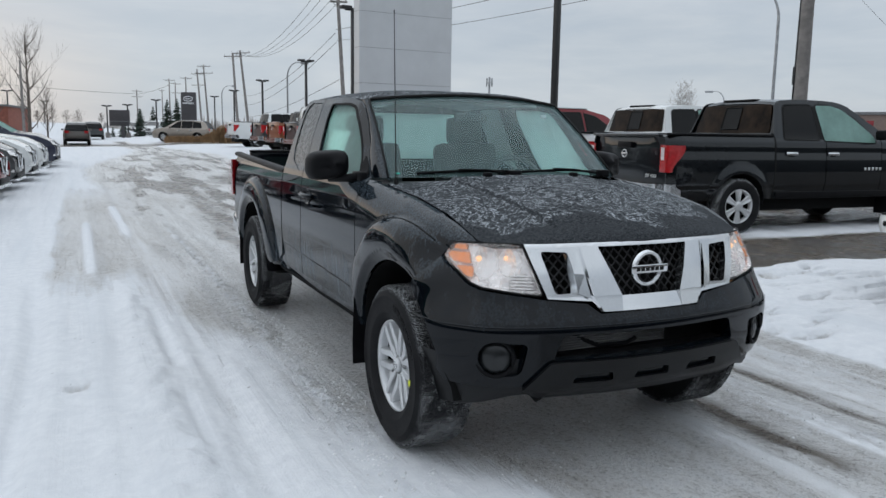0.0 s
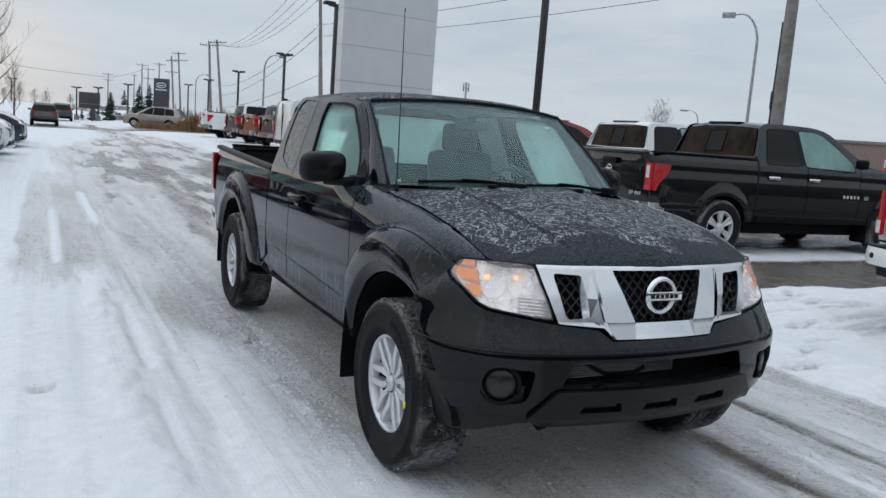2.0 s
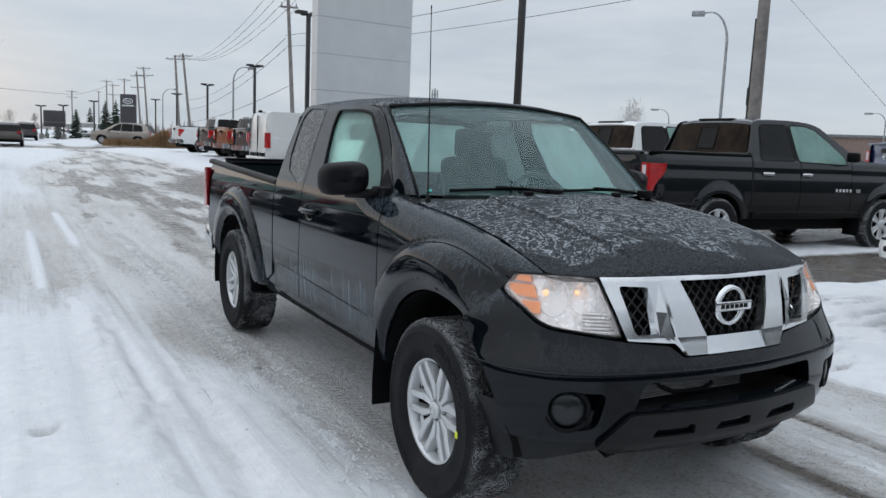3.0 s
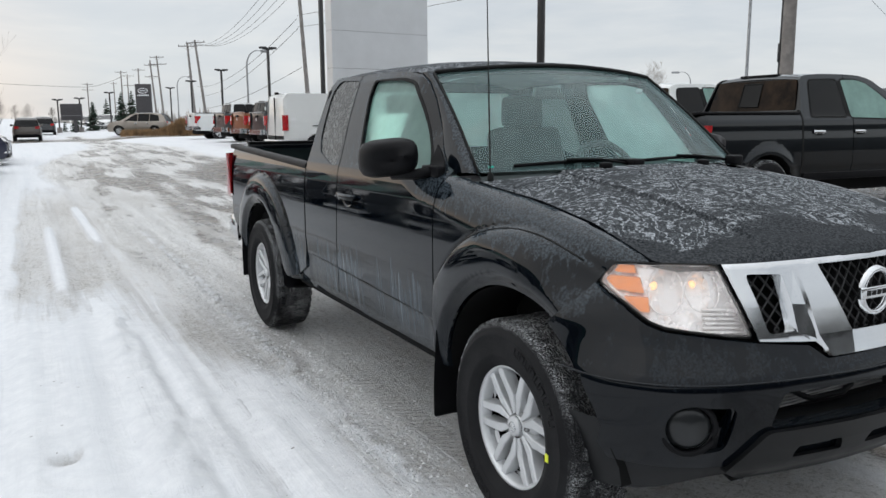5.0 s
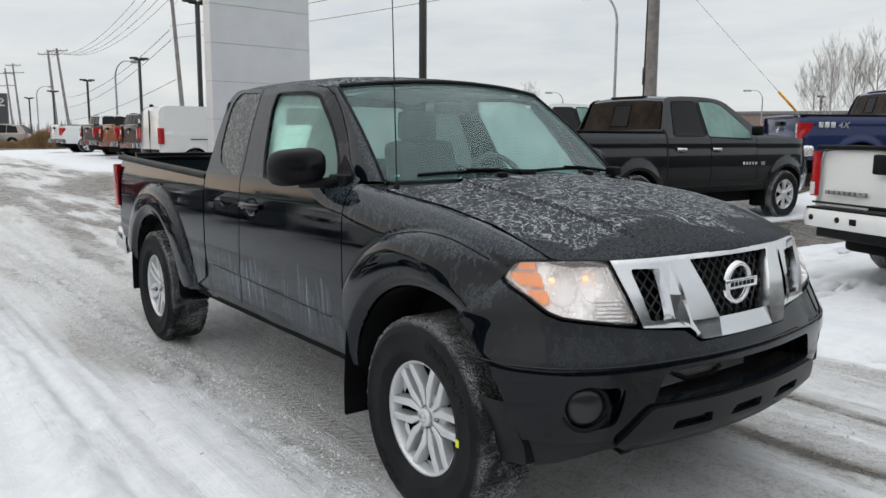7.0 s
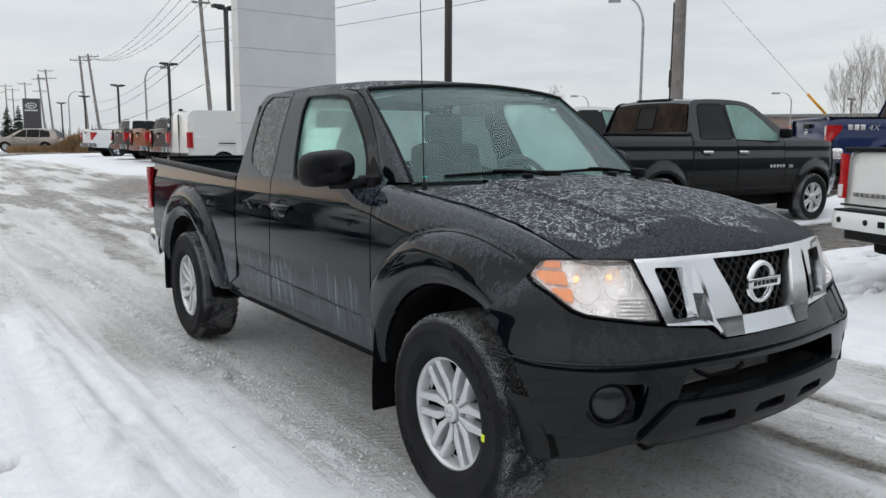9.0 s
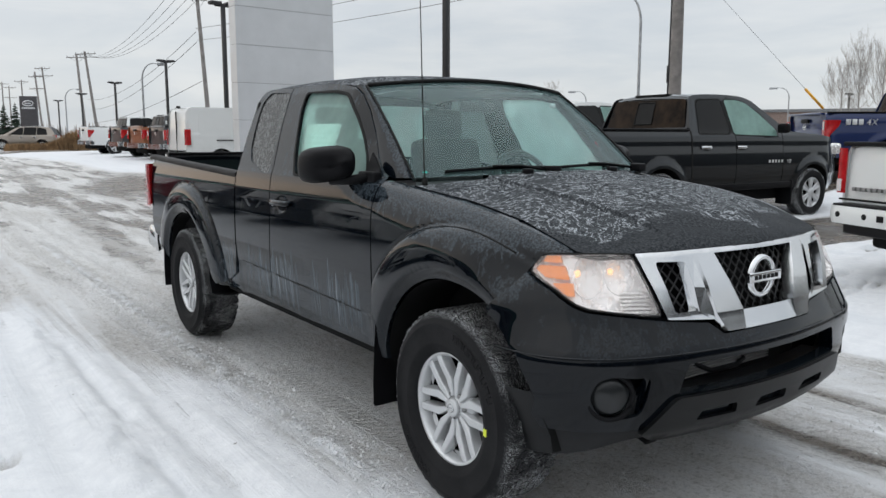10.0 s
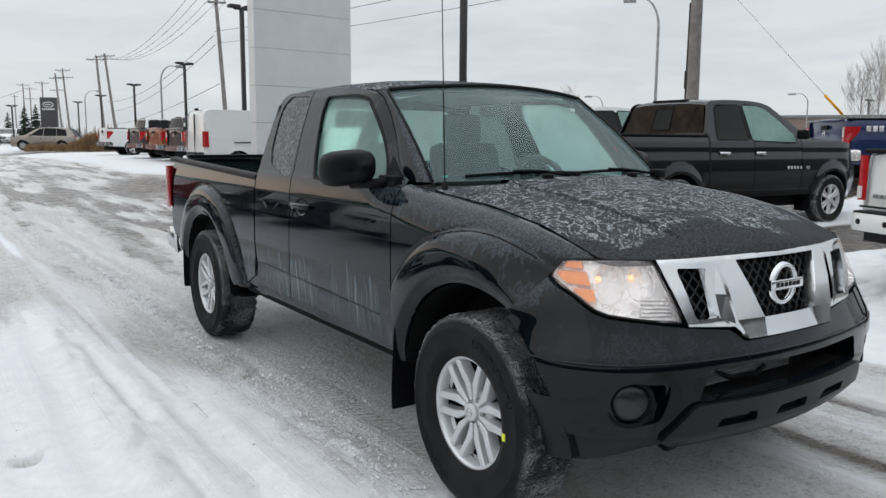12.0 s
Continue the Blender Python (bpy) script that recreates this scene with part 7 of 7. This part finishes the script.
NEEDLE = worn("spruce_needles", (0.022, 0.040, 0.026), 0.9, 0, 0, 3, 0.4)
STRAW = worn("dry_grass", (0.30, 0.19, 0.10), 0.95, 0, 0, 2, 0.35)
CABLE = worn("black_cable", (0.02, 0.02, 0.02), 0.6)
GUARD = worn("yellow_wire_guard", (0.75, 0.36, 0.02), 0.5)
FAR_WALL = worn("far_building", (0.20, 0.15, 0.13), 0.9)


def level(x, y):
    return float(rise(np.float64(x), np.float64(y)))


def pylon():
    """The tall clad sign column beside the lane."""
    p = thing("sign_pylon", "tall pale metal-clad sign column with panel joints", "sign", pose(5.46, 18.88, 0.0, 0, 0, 4.2))
    z, k = -0.185, 0
    while z < 11.0:
        h = 1.035
        part("panel", block(0.0, 3.12, 0.0, 0.40, z + 0.005, z + h - 0.005, 0.004, None, 1), PANEL, p, "", False)
        z, k = z + h, k + 1
    part("core", block(0.012, 3.108, 0.012, 0.388, -0.1, z, 0), JOINT, p, "", False)
    return p


pylon()


def lot_lamp(x, y, h, arm_turn, group="lot lamps"):
    lamp = thing("lot_lamp", "black square lot lamp post with flat heads", "lamp post", pose(x, y, level(x, y), 0, 0, arm_turn), group)
    part("post", block(-0.065, 0.065, -0.065, 0.065, 0.0, h, 0.012, None, 1), POLE_BLACK, lamp)
    part("base", lathe([(0.25, 0.0), (0.25, 0.55), (0.0005, 0.56)], 16, Matrix.Rotation(radians(-90), 4, "Y")), CONCRETE, lamp)
    part("arm", block(-0.30, 0.30, -0.03, 0.03, h - 0.10, h - 0.04, 0.006, None, 1), POLE_BLACK, lamp)
    for s in (-1, 1):
        part("lamp_head", block(min(s * 0.09, s * 0.48), max(s * 0.09, s * 0.48), -0.15, 0.15, h - 0.05, h + 0.06, 0.02, None, 1), POLE_BLACK, lamp)
    return lamp


for x, y, h in ((7.05, 24.2, 5.55), (10.15, 42.0, 4.95), (11.0, 57.8, 4.75), (11.9, 74.8, 4.6), (12.55, 90.8, 4.5), (-5.9, 115.0, 4.6), (-8.2, 85.8, 4.7), (0.8, 85.0, 3.3), (2.75, 84.2, 3.4), (5.45, 83.0, 3.8), (52.4, 26.2, 3.35)):
    lot_lamp(x, y, h, 8)


def plain_post(x, y, h, r0, r1, mat, name, label, lean=(0, 0), z0=None):
    p = thing(name, label, "pole", pose(x, y, level(x, y) if z0 is None else z0))
    part("shaft", tube([(lean[0] * k / 6, lean[1] * k / 6, h * k / 6) for k in range(7)], r0, 12, None, False, [r0 + (r1 - r0) * k / 6 for k in range(7)]), mat, p)
    return p


square = thing("lamp_post", "dark square lamp post beside the parked trucks", "lamp post", pose(9.2, 14.15, 0.0, 0, 0, 20))
part("post", block(-0.075, 0.075, -0.075, 0.075, -0.1, 8.4, 0.012, None, 1), POLE_BLACK, square)
part("lamp_head", block(-0.6, 0.6, -0.18, 0.18, 8.4, 8.55, 0.03), POLE_BLACK, square)


def utility_pole(x, y, h, lean=0.0, arms=((0.25, 2.2),), r=0.14, turn=0.0, riser=False):
    p = thing("utility_pole", "grey wooden utility pole with cross-arms and insulators", "utility pole", pose(x, y, level(x, y), 0, lean, turn), "utility poles")
    part("shaft", tube([(0, 0, h * k / 5) for k in range(6)], r, 12, None, False, [r * (1.25 - 0.45 * k / 5) for k in range(6)]), CONCRETE, p)
    for drop, w in arms:
        arm = part("cross_arm", block(-w / 2, w / 2, -0.17, -0.07, h - drop - 0.06, h - drop + 0.06, 0.01, None, 1), CONCRETE, p)
        n = 4 if w > 1.6 else 2
        for k in range(n):
            xx = -w / 2 + 0.10 + (w - 0.2) * k / (n - 1)
            part("insulator", lathe([(0.02, 0.0), (0.05, 0.05), (0.035, 0.10), (0.05, 0.15), (0.01, 0.22)], 8, Matrix.Translation((xx, -0.12, h - drop + 0.06)) @ Matrix.Rotation(radians(-90), 4, "Y")), POLE_GREY, arm)
        part("arm_brace", tube([(-w / 3, -0.12, h - drop - 0.05), (0, -0.12, h - drop - 0.55), (w / 3, -0.12, h - drop - 0.05)], 0.018, 5), POLE_GREY, p)
    if riser:
        part("riser_pipe", tube([(-0.078, 0.215, 0.3), (-0.066, 0.185, h * 0.42)], 0.028, 8), POLE_BLACK, p)
        part("riser_box", block(-0.13, -0.01, 0.17, 0.25, 2.2, 2.75, 0.02), POLE_BLACK, p)
    return p


utility_pole(17.95, 13.9, 11.5, 0.0, ((0.4, 2.4),), 0.17, 20, True)
utility_pole(14.3, 47.3, 10.45, -3.3, ((0.25, 2.3), (1.2, 1.2)), 0.125, 6)
for x, y, h, lean, arms in ((20.1, 109, 11.55, -5.5, ((0.35, 2.6),)), (18.3, 107.5, 10.95, -3, ((0.4, 2.6),)), (21.6, 156, 13.0, -3.5, ((0.3, 2.6), (1.6, 3.4))), (20.1, 154.5, 12.0, -3.5, ((0.9, 2.4), (3.0, 2.6))), (14.7, 247.6, 12.0, 0, ((0.4, 3.0), (2.0, 3.0))), (20.2, 211.7, 13.4, 0, ((0.4, 3.0),)), (24.2, 234.5, 13.8, 0, ((0.4, 3.4), (3.0, 3.4))), (22.8, 199.3, 13.3, 0, ((0.4, 3.0),)), (24.6, 276.7, 13.6, 0, ((0.4, 2.0),)), (-28.5, 190, 11.5, 0, ())):
    utility_pole(x, y, h, lean, arms, 0.17, 8)


def street_lamp(x, y, h, turn, reach=2.4, r=0.09):
    p = thing("street_lamp", "tall grey curved-arm street lamp", "street lamp", pose(x, y, level(x, y), 0, 0, turn), "street lamps")
    path = [(0, 0, 0), (0, 0, h * 0.5), (0, 0, h * 0.80)] + [(-reach * 0.72 * (1 - math.cos(a)), 0, h * 0.80 + h * 0.19 * math.sin(a)) for a in (math.pi / 2 * k / 8 for k in range(1, 9))] + [(-reach, 0, h * 0.985)]
    part("mast", tube(path, r, 10, None, False, [r * (1.2 - 0.75 * k / (len(path) - 1)) for k in range(len(path))]), POLE_GREY, p)
    part("lamp_head", block(-reach - 0.55, -reach + 0.05, -0.14, 0.14, h * 0.965, h * 1.0, 0.04), POLE_GREY, p)
    return p


street_lamp(27.7, 23.8, 7.35, -52, 1.15, 0.065)
street_lamp(14.0, 62.0, 6.6, 162, 1.2, 0.07)
street_lamp(18.15, 119.5, 7.3, 162, 1.6, 0.08)
street_lamp(53.9, 31.6, 4.2, -58, 0.9, 0.045)
street_lamp(43.5, 42.8, 4.3, -40, 0.9, 0.045)


def wire(name, a, b, sag, r=0.012):
    a, b = Vector(a), Vector(b)
    pts = [a.lerp(b, k / 16) - Vector((0, 0, sag * 4 * (k / 16) * (1 - k / 16))) for k in range(17)]
    return part(name, tube(pts, r, 5), CABLE, None, "thin black overhead cable between poles", True, "cable", "overhead cables")


for k, dx in enumerate((-1.0, -0.35, 0.35, 1.0)):
    wire("overhead_cable", (13.72 + dx, 47.2, 10.9), (18.6 + 0.8 * dx, 108.0, 11.9), 1.9, 0.016)
    wire("overhead_cable", (13.72 + dx, 47.2, 10.9), (17.95 + dx, 13.8, 11.5), 0.6, 0.012)
wire("overhead_cable", (13.6, 47.3, 7.9), (18.9, 108.0, 6.2), 1.2, 0.018)
wire("overhead_cable", (13.65, 47.3, 7.3), (19.2, 108.0, 4.9), 1.0, 0.018)
wire("overhead_cable", (13.85, 47.3, 4.9), (19.4, 108.0, 3.2), 0.5, 0.018)
wire("overhead_cable", (13.6, 47.2, 8.1), (17.95, 13.8, 8.0), 0.3, 0.014)
wire("overhead_cable", (13.65, 47.2, 7.4), (17.95, 13.8, 7.0), 0.3, 0.012)
wire("overhead_cable", (-60.0, 240.0, 17.0), (14.7, 247.6, 11.6), 1.2, 0.045)
wire("overhead_cable", (14.7, 247.6, 11.6), (20.2, 211.7, 12.8), 0.4, 0.045)
guy = part("guy_wire", tube([(17.95, 13.9, 7.07), (23.9, 10.86, 0.95)], 0.007, 5), POLE_GREY, None, "steel guy wire of the near pole", True, "cable")
part("wire_guard", tube([(21.95, 11.855, 2.955), (22.55, 11.55, 2.34)], 0.045, 8), GUARD, guy, "yellow plastic guy guard")

# cell tower far off
tower = thing("cell_tower", "distant lattice mast with antenna panels", "tower", pose(162, 300, 0))
part("mast", tube([(0, 0, 0), (0, 0, 26)], 0.55, 8, None, False, [0.7, 0.45]), POLE_GREY, tower)
for k in range(6):
    a = math.tau * k / 6
    part("antenna_panel", block(1.3 * math.cos(a) - 0.22, 1.3 * math.cos(a) + 0.22, 1.3 * math.sin(a) - 0.22, 1.3 * math.sin(a) + 0.22, 22.0, 25.5, 0), POLE_GREY, tower)
part("antenna_ring", tube([(1.2 * math.cos(a), 1.2 * math.sin(a), 23.5) for a in (math.tau * k / 12 for k in range(12))], 0.12, 5, None, True), POLE_GREY, tower)


# signs across the road
sign = thing("brand_sign", "dark brown dealer sign slab with pale oval emblem", "sign", pose(9.45, 89.0, level(9.45, 89), 0, 0, -25))
part("slab", block(-0.83, 0.83, -0.18, 0.18, -0.5, 4.85, 0.03), SIGN_DARK, sign)
oval = tube([(0.50 * math.cos(a), -0.20, 4.12 + 0.26 * math.sin(a)) for a in (math.tau * k / 24 for k in range(24))], 0.05, 5, None, True)
part("oval_emblem", oval, LETTER, sign)
part("emblem_bar", block(-0.30, 0.30, -0.22, -0.18, 4.07, 4.17, 0.01, m=None), LETTER, sign)
for k in range(7):
    part("letter_bar", block(-0.62 + k * 0.185, -0.50 + k * 0.185, -0.215, -0.18, 3.55, 3.72, 0.01), LETTER, sign)
board = thing("sign_board", "dark two-post message board across the road", "sign", pose(1.9, 83.2, level(1.9, 83.2), 0, 0, -20))
part("face", block(-1.0, 1.0, -0.12, 0.12, 1.25, 2.85, 0.03), SIGN_DARK, board)
part("frame_bar", block(-0.98, 0.98, -0.14, -0.12, 1.68, 1.74, 0.005), JOINT, board)
part("post", block(0.15, 0.45, -0.1, 0.1, -0.2, 1.3, 0.02), SIGN_DARK, board)
far_sign = thing("roadside_sign", "small red roadside sign on a post", "sign", pose(53.6, 37.7, 1.0, 0, 0, -55))
part("face", block(-0.27, 0.27, -0.05, 0.05, 1.45, 1.95, 0.02), RED, far_sign)
part("post", block(-0.05, 0.05, -0.04, 0.04, -0.6, 1.5, 0.01), POLE_GREY, far_sign)


# trees
def limb(bm, p, d, length, r, depth, rng, spread, up):
    """A limb that bends and forks into thinner ones."""
    pts, radii = [p], [r]
    for k in range(4):
        d = (d + Vector((rng.uniform(-1, 1), rng.uniform(-1, 1), rng.uniform(-0.4, 0.8))) * 0.13 + Vector((0, 0, up))).normalized()
        p = p + d * length / 4
        pts.append(p)
        radii.append(max(r * (1 - 0.17 * (k + 1)), 0.004))
    tube(pts, r, 5 if depth > 1 else 3, bm, False, radii)
    if depth == 0:
        return
    n = 3 if depth > 1 else 5
    for k in range(n):
        i = rng.randint(1, 4)
        a = rng.uniform(0, math.tau)
        side = Vector((math.cos(a), math.sin(a), 0.35)).normalized()
        limb(bm, pts[i], (d * (1 - spread) + side * spread).normalized(), length * rng.uniform(0.55, 0.85), radii[i] * 0.6, depth - 1, rng, spread, up)


def bare_tree(x, y, h, seed, mat=BARK, label="bare leafless tree with thin frosted twigs", spread=0.5, z0=None, dense=0):
    rng = random.Random(seed)
    t = thing("bare_tree", label, "tree", pose(x, y, level(x, y) if z0 is None else z0), "bare trees")
    part("trunk", tube([(0, 0, -0.2), (0.02, 0, h * 0.25), (0.05, 0.03, h * 0.5), (0.02, 0.05, h * 0.75), (0.05, 0.0, h * 0.97)], h * 0.018, 8, None, False, [h * (0.012 if dense else 0.020) * q for q in (1.0, 0.8, 0.6, 0.35, 0.1)]), mat, t)
    crown = bmesh.new()
    n = 19 if dense else 17
    for k in range(n):
        z = h * (0.16 + 0.76 * k / (n - 1))
        a = k * 2.4 + rng.uniform(-0.5, 0.5)
        d = Vector((math.cos(a), math.sin(a), rng.uniform(0.7, 1.3))).normalized()
        limb(crown, Vector((0.03, 0.02, z)), d, h * (0.36 - 0.20 * k / (n - 1)) * rng.uniform(0.8, 1.2), h * (0.004 if dense else 0.006), 3 if dense else 2, rng, spread, 0.12)
    part("crown", crown, mat, t, "fine bare branches")
    return t


bare_tree(-4.85, 53.0, 6.7, 3)
bare_tree(-7.2, 51.0, 6.0, 7)
plain_post(-5.0, 49.8, 5.2, 0.09, 0.06, CONCRETE, "bare_post", "thin bare wooden post beside the tree")
bare_tree(-6.6, 78.0, 3.6, 9)
bare_tree(-8.6, 57.0, 6.4, 41)
bare_tree(-10.2, 60.0, 7.0, 42)
bare_tree(-4.4, 72.0, 4.2, 43)
bare_tree(-2.0, 90.0, 2.6, 15)
bare_tree(32.0, 34.6, 3.2, 11, TWIG, "wide pale frosted bare tree", 0.62, None, 1)
for x, y, h, seed in ((45.9, 23.3, 4.3, 21), (46.6, 22.6, 5.4, 22), (47.5, 21.6, 5.1, 23), (48.3, 20.6, 5.9, 24), (49.6, 19.4, 5.6, 25), (51.0, 17.9, 6.0, 26), (52.4, 16.6, 5.7, 27)):
    bare_tree(x, y, h, seed, TWIG, "tall pale frosted birch beyond the lot", 0.34, None, 1)
for x, y, h, seed in ((-7.5, 97, 1.9, 31), (-6.2, 99, 1.6, 32), (-4.6, 96, 2.0, 33), (-3.2, 101, 1.7, 34), (-9.2, 98, 2.2, 35), (0.6, 99, 1.5, 36)):
    bare_tree(x, y, h, seed, BARK, "low bare bush on the snowy bank", 0.65, 1.6)


def spruce(x, y, h, seed):
    rng = random.Random(seed)
    t = thing("spruce_tree", "dark green spruce across the road", "tree", pose(x, y, level(x, y)), "spruces")
    part("trunk", tube([(0, 0, -0.2), (0, 0, h)], h * 0.02, 7, None, False, [h * 0.022, 0.01]), BARK, t)
    crown = bmesh.new()
    tiers = int(h * 5)
    for i in range(tiers):
        z = h * (0.06 + 0.93 * i / tiers)
        reach = h * 0.34 * (1 - i / tiers) ** 0.9 + 0.05
        for k in range(11):
            a = rng.uniform(0, math.tau)
            d = Vector((math.cos(a), math.sin(a), -0.28))
            l = reach * rng.uniform(0.6, 1.12)
            w = l * 0.22 + 0.03
            side = Vector((-d.y, d.x, 0)) * w
            p = Vector((0, 0, z + rng.uniform(-0.05, 0.05)))
            tip = p + d * l
            v = [crown.verts.new(q) for q in (p, p + d * l * 0.55 + side, tip, p + d * l * 0.55 - side, p + d * l * 0.5 + Vector((0, 0, 0.09)))]
            crown.faces.new((v[0], v[1], v[4])), crown.faces.new((v[1], v[2], v[4])), crown.faces.new((v[2], v[3], v[4])), crown.faces.new((v[3], v[0], v[4]))
    part("crown", crown, NEEDLE, t, "drooping dark needles")
    return t


for x, y, h, s in ((7.35, 91.0, 4.2, 1), (8.35, 90.5, 4.3, 2), (4.1, 87.4, 3.1, 3), (2.45, 88.0, 2.5, 4), (6.4, 98, 3.6, 5), (1.45, 88.9, 1.2, 6), (5.4, 104, 3.4, 8), (70, 66, 4.0, 9), (78, 70, 4.4, 10)):
    spruce(x, y, h, s)


def dry_grass():
    """Tall straw-coloured grass on the verge before the champagne car."""
    rng = random.Random(4)
    bm = bmesh.new()
    for _ in range(3800):
        k = rng.random()
        x = 4.2 + 6.0 * k + rng.uniform(-0.2, 0.2)
        y = 61.3 - 0.45 * (x - 4.2) + rng.uniform(-0.5, 0.6)
        h = (0.55 + 0.85 * ease(6.6, 8.4, x)) * rng.uniform(0.55, 1.1)
        z = level(x, y) - 0.02
        a, b = rng.uniform(0, math.tau), rng.uniform(-0.16, 0.16)
        w = 0.035
        p, q = Vector((x - w * math.cos(a), y - w * math.sin(a), z)), Vector((x + w * math.cos(a), y + w * math.sin(a), z))
        bm.faces.new([bm.verts.new(v) for v in (p, q, Vector((x + b * 0.6 + w * 0.8, y, z + h * 0.7)), Vector((x + b, y + b * 0.5, z + h)))])
    return part("dry_grass", bm, STRAW, None, "tall straw-coloured dry grass on the verge", False, "grass", "", "stuff")


dry_grass()

# buildings that close the place
brick = thing("brick_building", "low red brick building beyond the car row", "building", pose(-16.3, 66.5, level(-10, 66), 0, 0, -6))
part("wall", block(-7.0, 9.5, 0, 9.0, -0.5, 2.9, 0.02), BRICK, brick)
part("roof_edge", block(-7.1, 9.6, -0.1, 9.1, 2.9, 3.05, 0.02), JOINT, brick)
dealer = thing("dealer_building", "dark grey building with a green fascia behind the car row", "building", pose(-27, 0, -0.3))
part("wall", block(-12, 0, -48, 62, 0, 4.6, 0.03), WALL_DARK, dealer)
part("fascia", block(-12.1, 0.15, -48.1, 62.1, 4.6, 5.7, 0.03), GREEN_BAND, dealer, "dark green fascia band")
part("entrance_panel", block(0.0, 0.08, 53.0, 58.0, 1.4, 4.2, 0.02), RED, dealer, "red entrance panel")
for k in range(9):
    part("window", block(0.0, 0.06, -40 + 9.5 * k, -33.5 + 9.5 * k, 0.5, 3.4, 0.02), TINTED_PANE, dealer)
# unseen building added behind the camera to darken what the paint reflects
backdrop = thing("showroom_building", "unseen dark building behind the camera, added to darken reflections", "building", pose(4, -24, -0.2))
part("wall", block(-26, 86, -10, 0, 0, 5.2, 0.03), WALL_DARK, backdrop)
part("roof_edge", block(-26.1, 86.1, -10.1, 0.15, 5.2, 5.6, 0.03), JOINT, backdrop)
for k in range(17):
    part("window", block(-22 + 6 * k, -17 + 6 * k, 0.0, 0.06, 0.4, 4.2, 0.02), TINTED_PANE, backdrop)
far_house = thing("far_building", "long low building far beyond the road", "building", pose(74, 46, 0.6, 0, 0, -58))
part("wall", block(-14, 14, 0, 8, -0.5, 3.4, 0.02), FAR_WALL, far_house)
part("roof_edge", block(-14.2, 14.2, -0.2, 8.2, 3.4, 3.7, 0.02), JOINT, far_house)


def far_woods():
    """A thin line of bare woods at the horizon."""
    rng = random.Random(12)
    bm = bmesh.new()
    for _ in range(1500):
        a = rng.uniform(-0.35, 1.75)
        d = rng.uniform(330, 420)
        x, y = d * math.sin(a), d * math.cos(a)
        h = rng.uniform(3.0, 7.5) * (0.7 + 0.5 * math.sin(a * 9) ** 2)
        w = rng.uniform(1.2, 3.4)
        c, s = math.cos(a), -math.sin(a)
        for k in range(3):
            o = rng.uniform(-w, w)
            bm.faces.new([bm.verts.new(v) for v in (Vector((x + (o - 0.7) * c, y + (o - 0.7) * s, -1)), Vector((x + (o + 0.7) * c, y + (o + 0.7) * s, -1)), Vector((x + o * c, y + o * s, h * rng.uniform(0.6, 1.0))))])
    return part("far_woods", bm, TWIG, None, "thin grey line of bare woods on the horizon", False, "woods", "", "stuff")


far_woods()
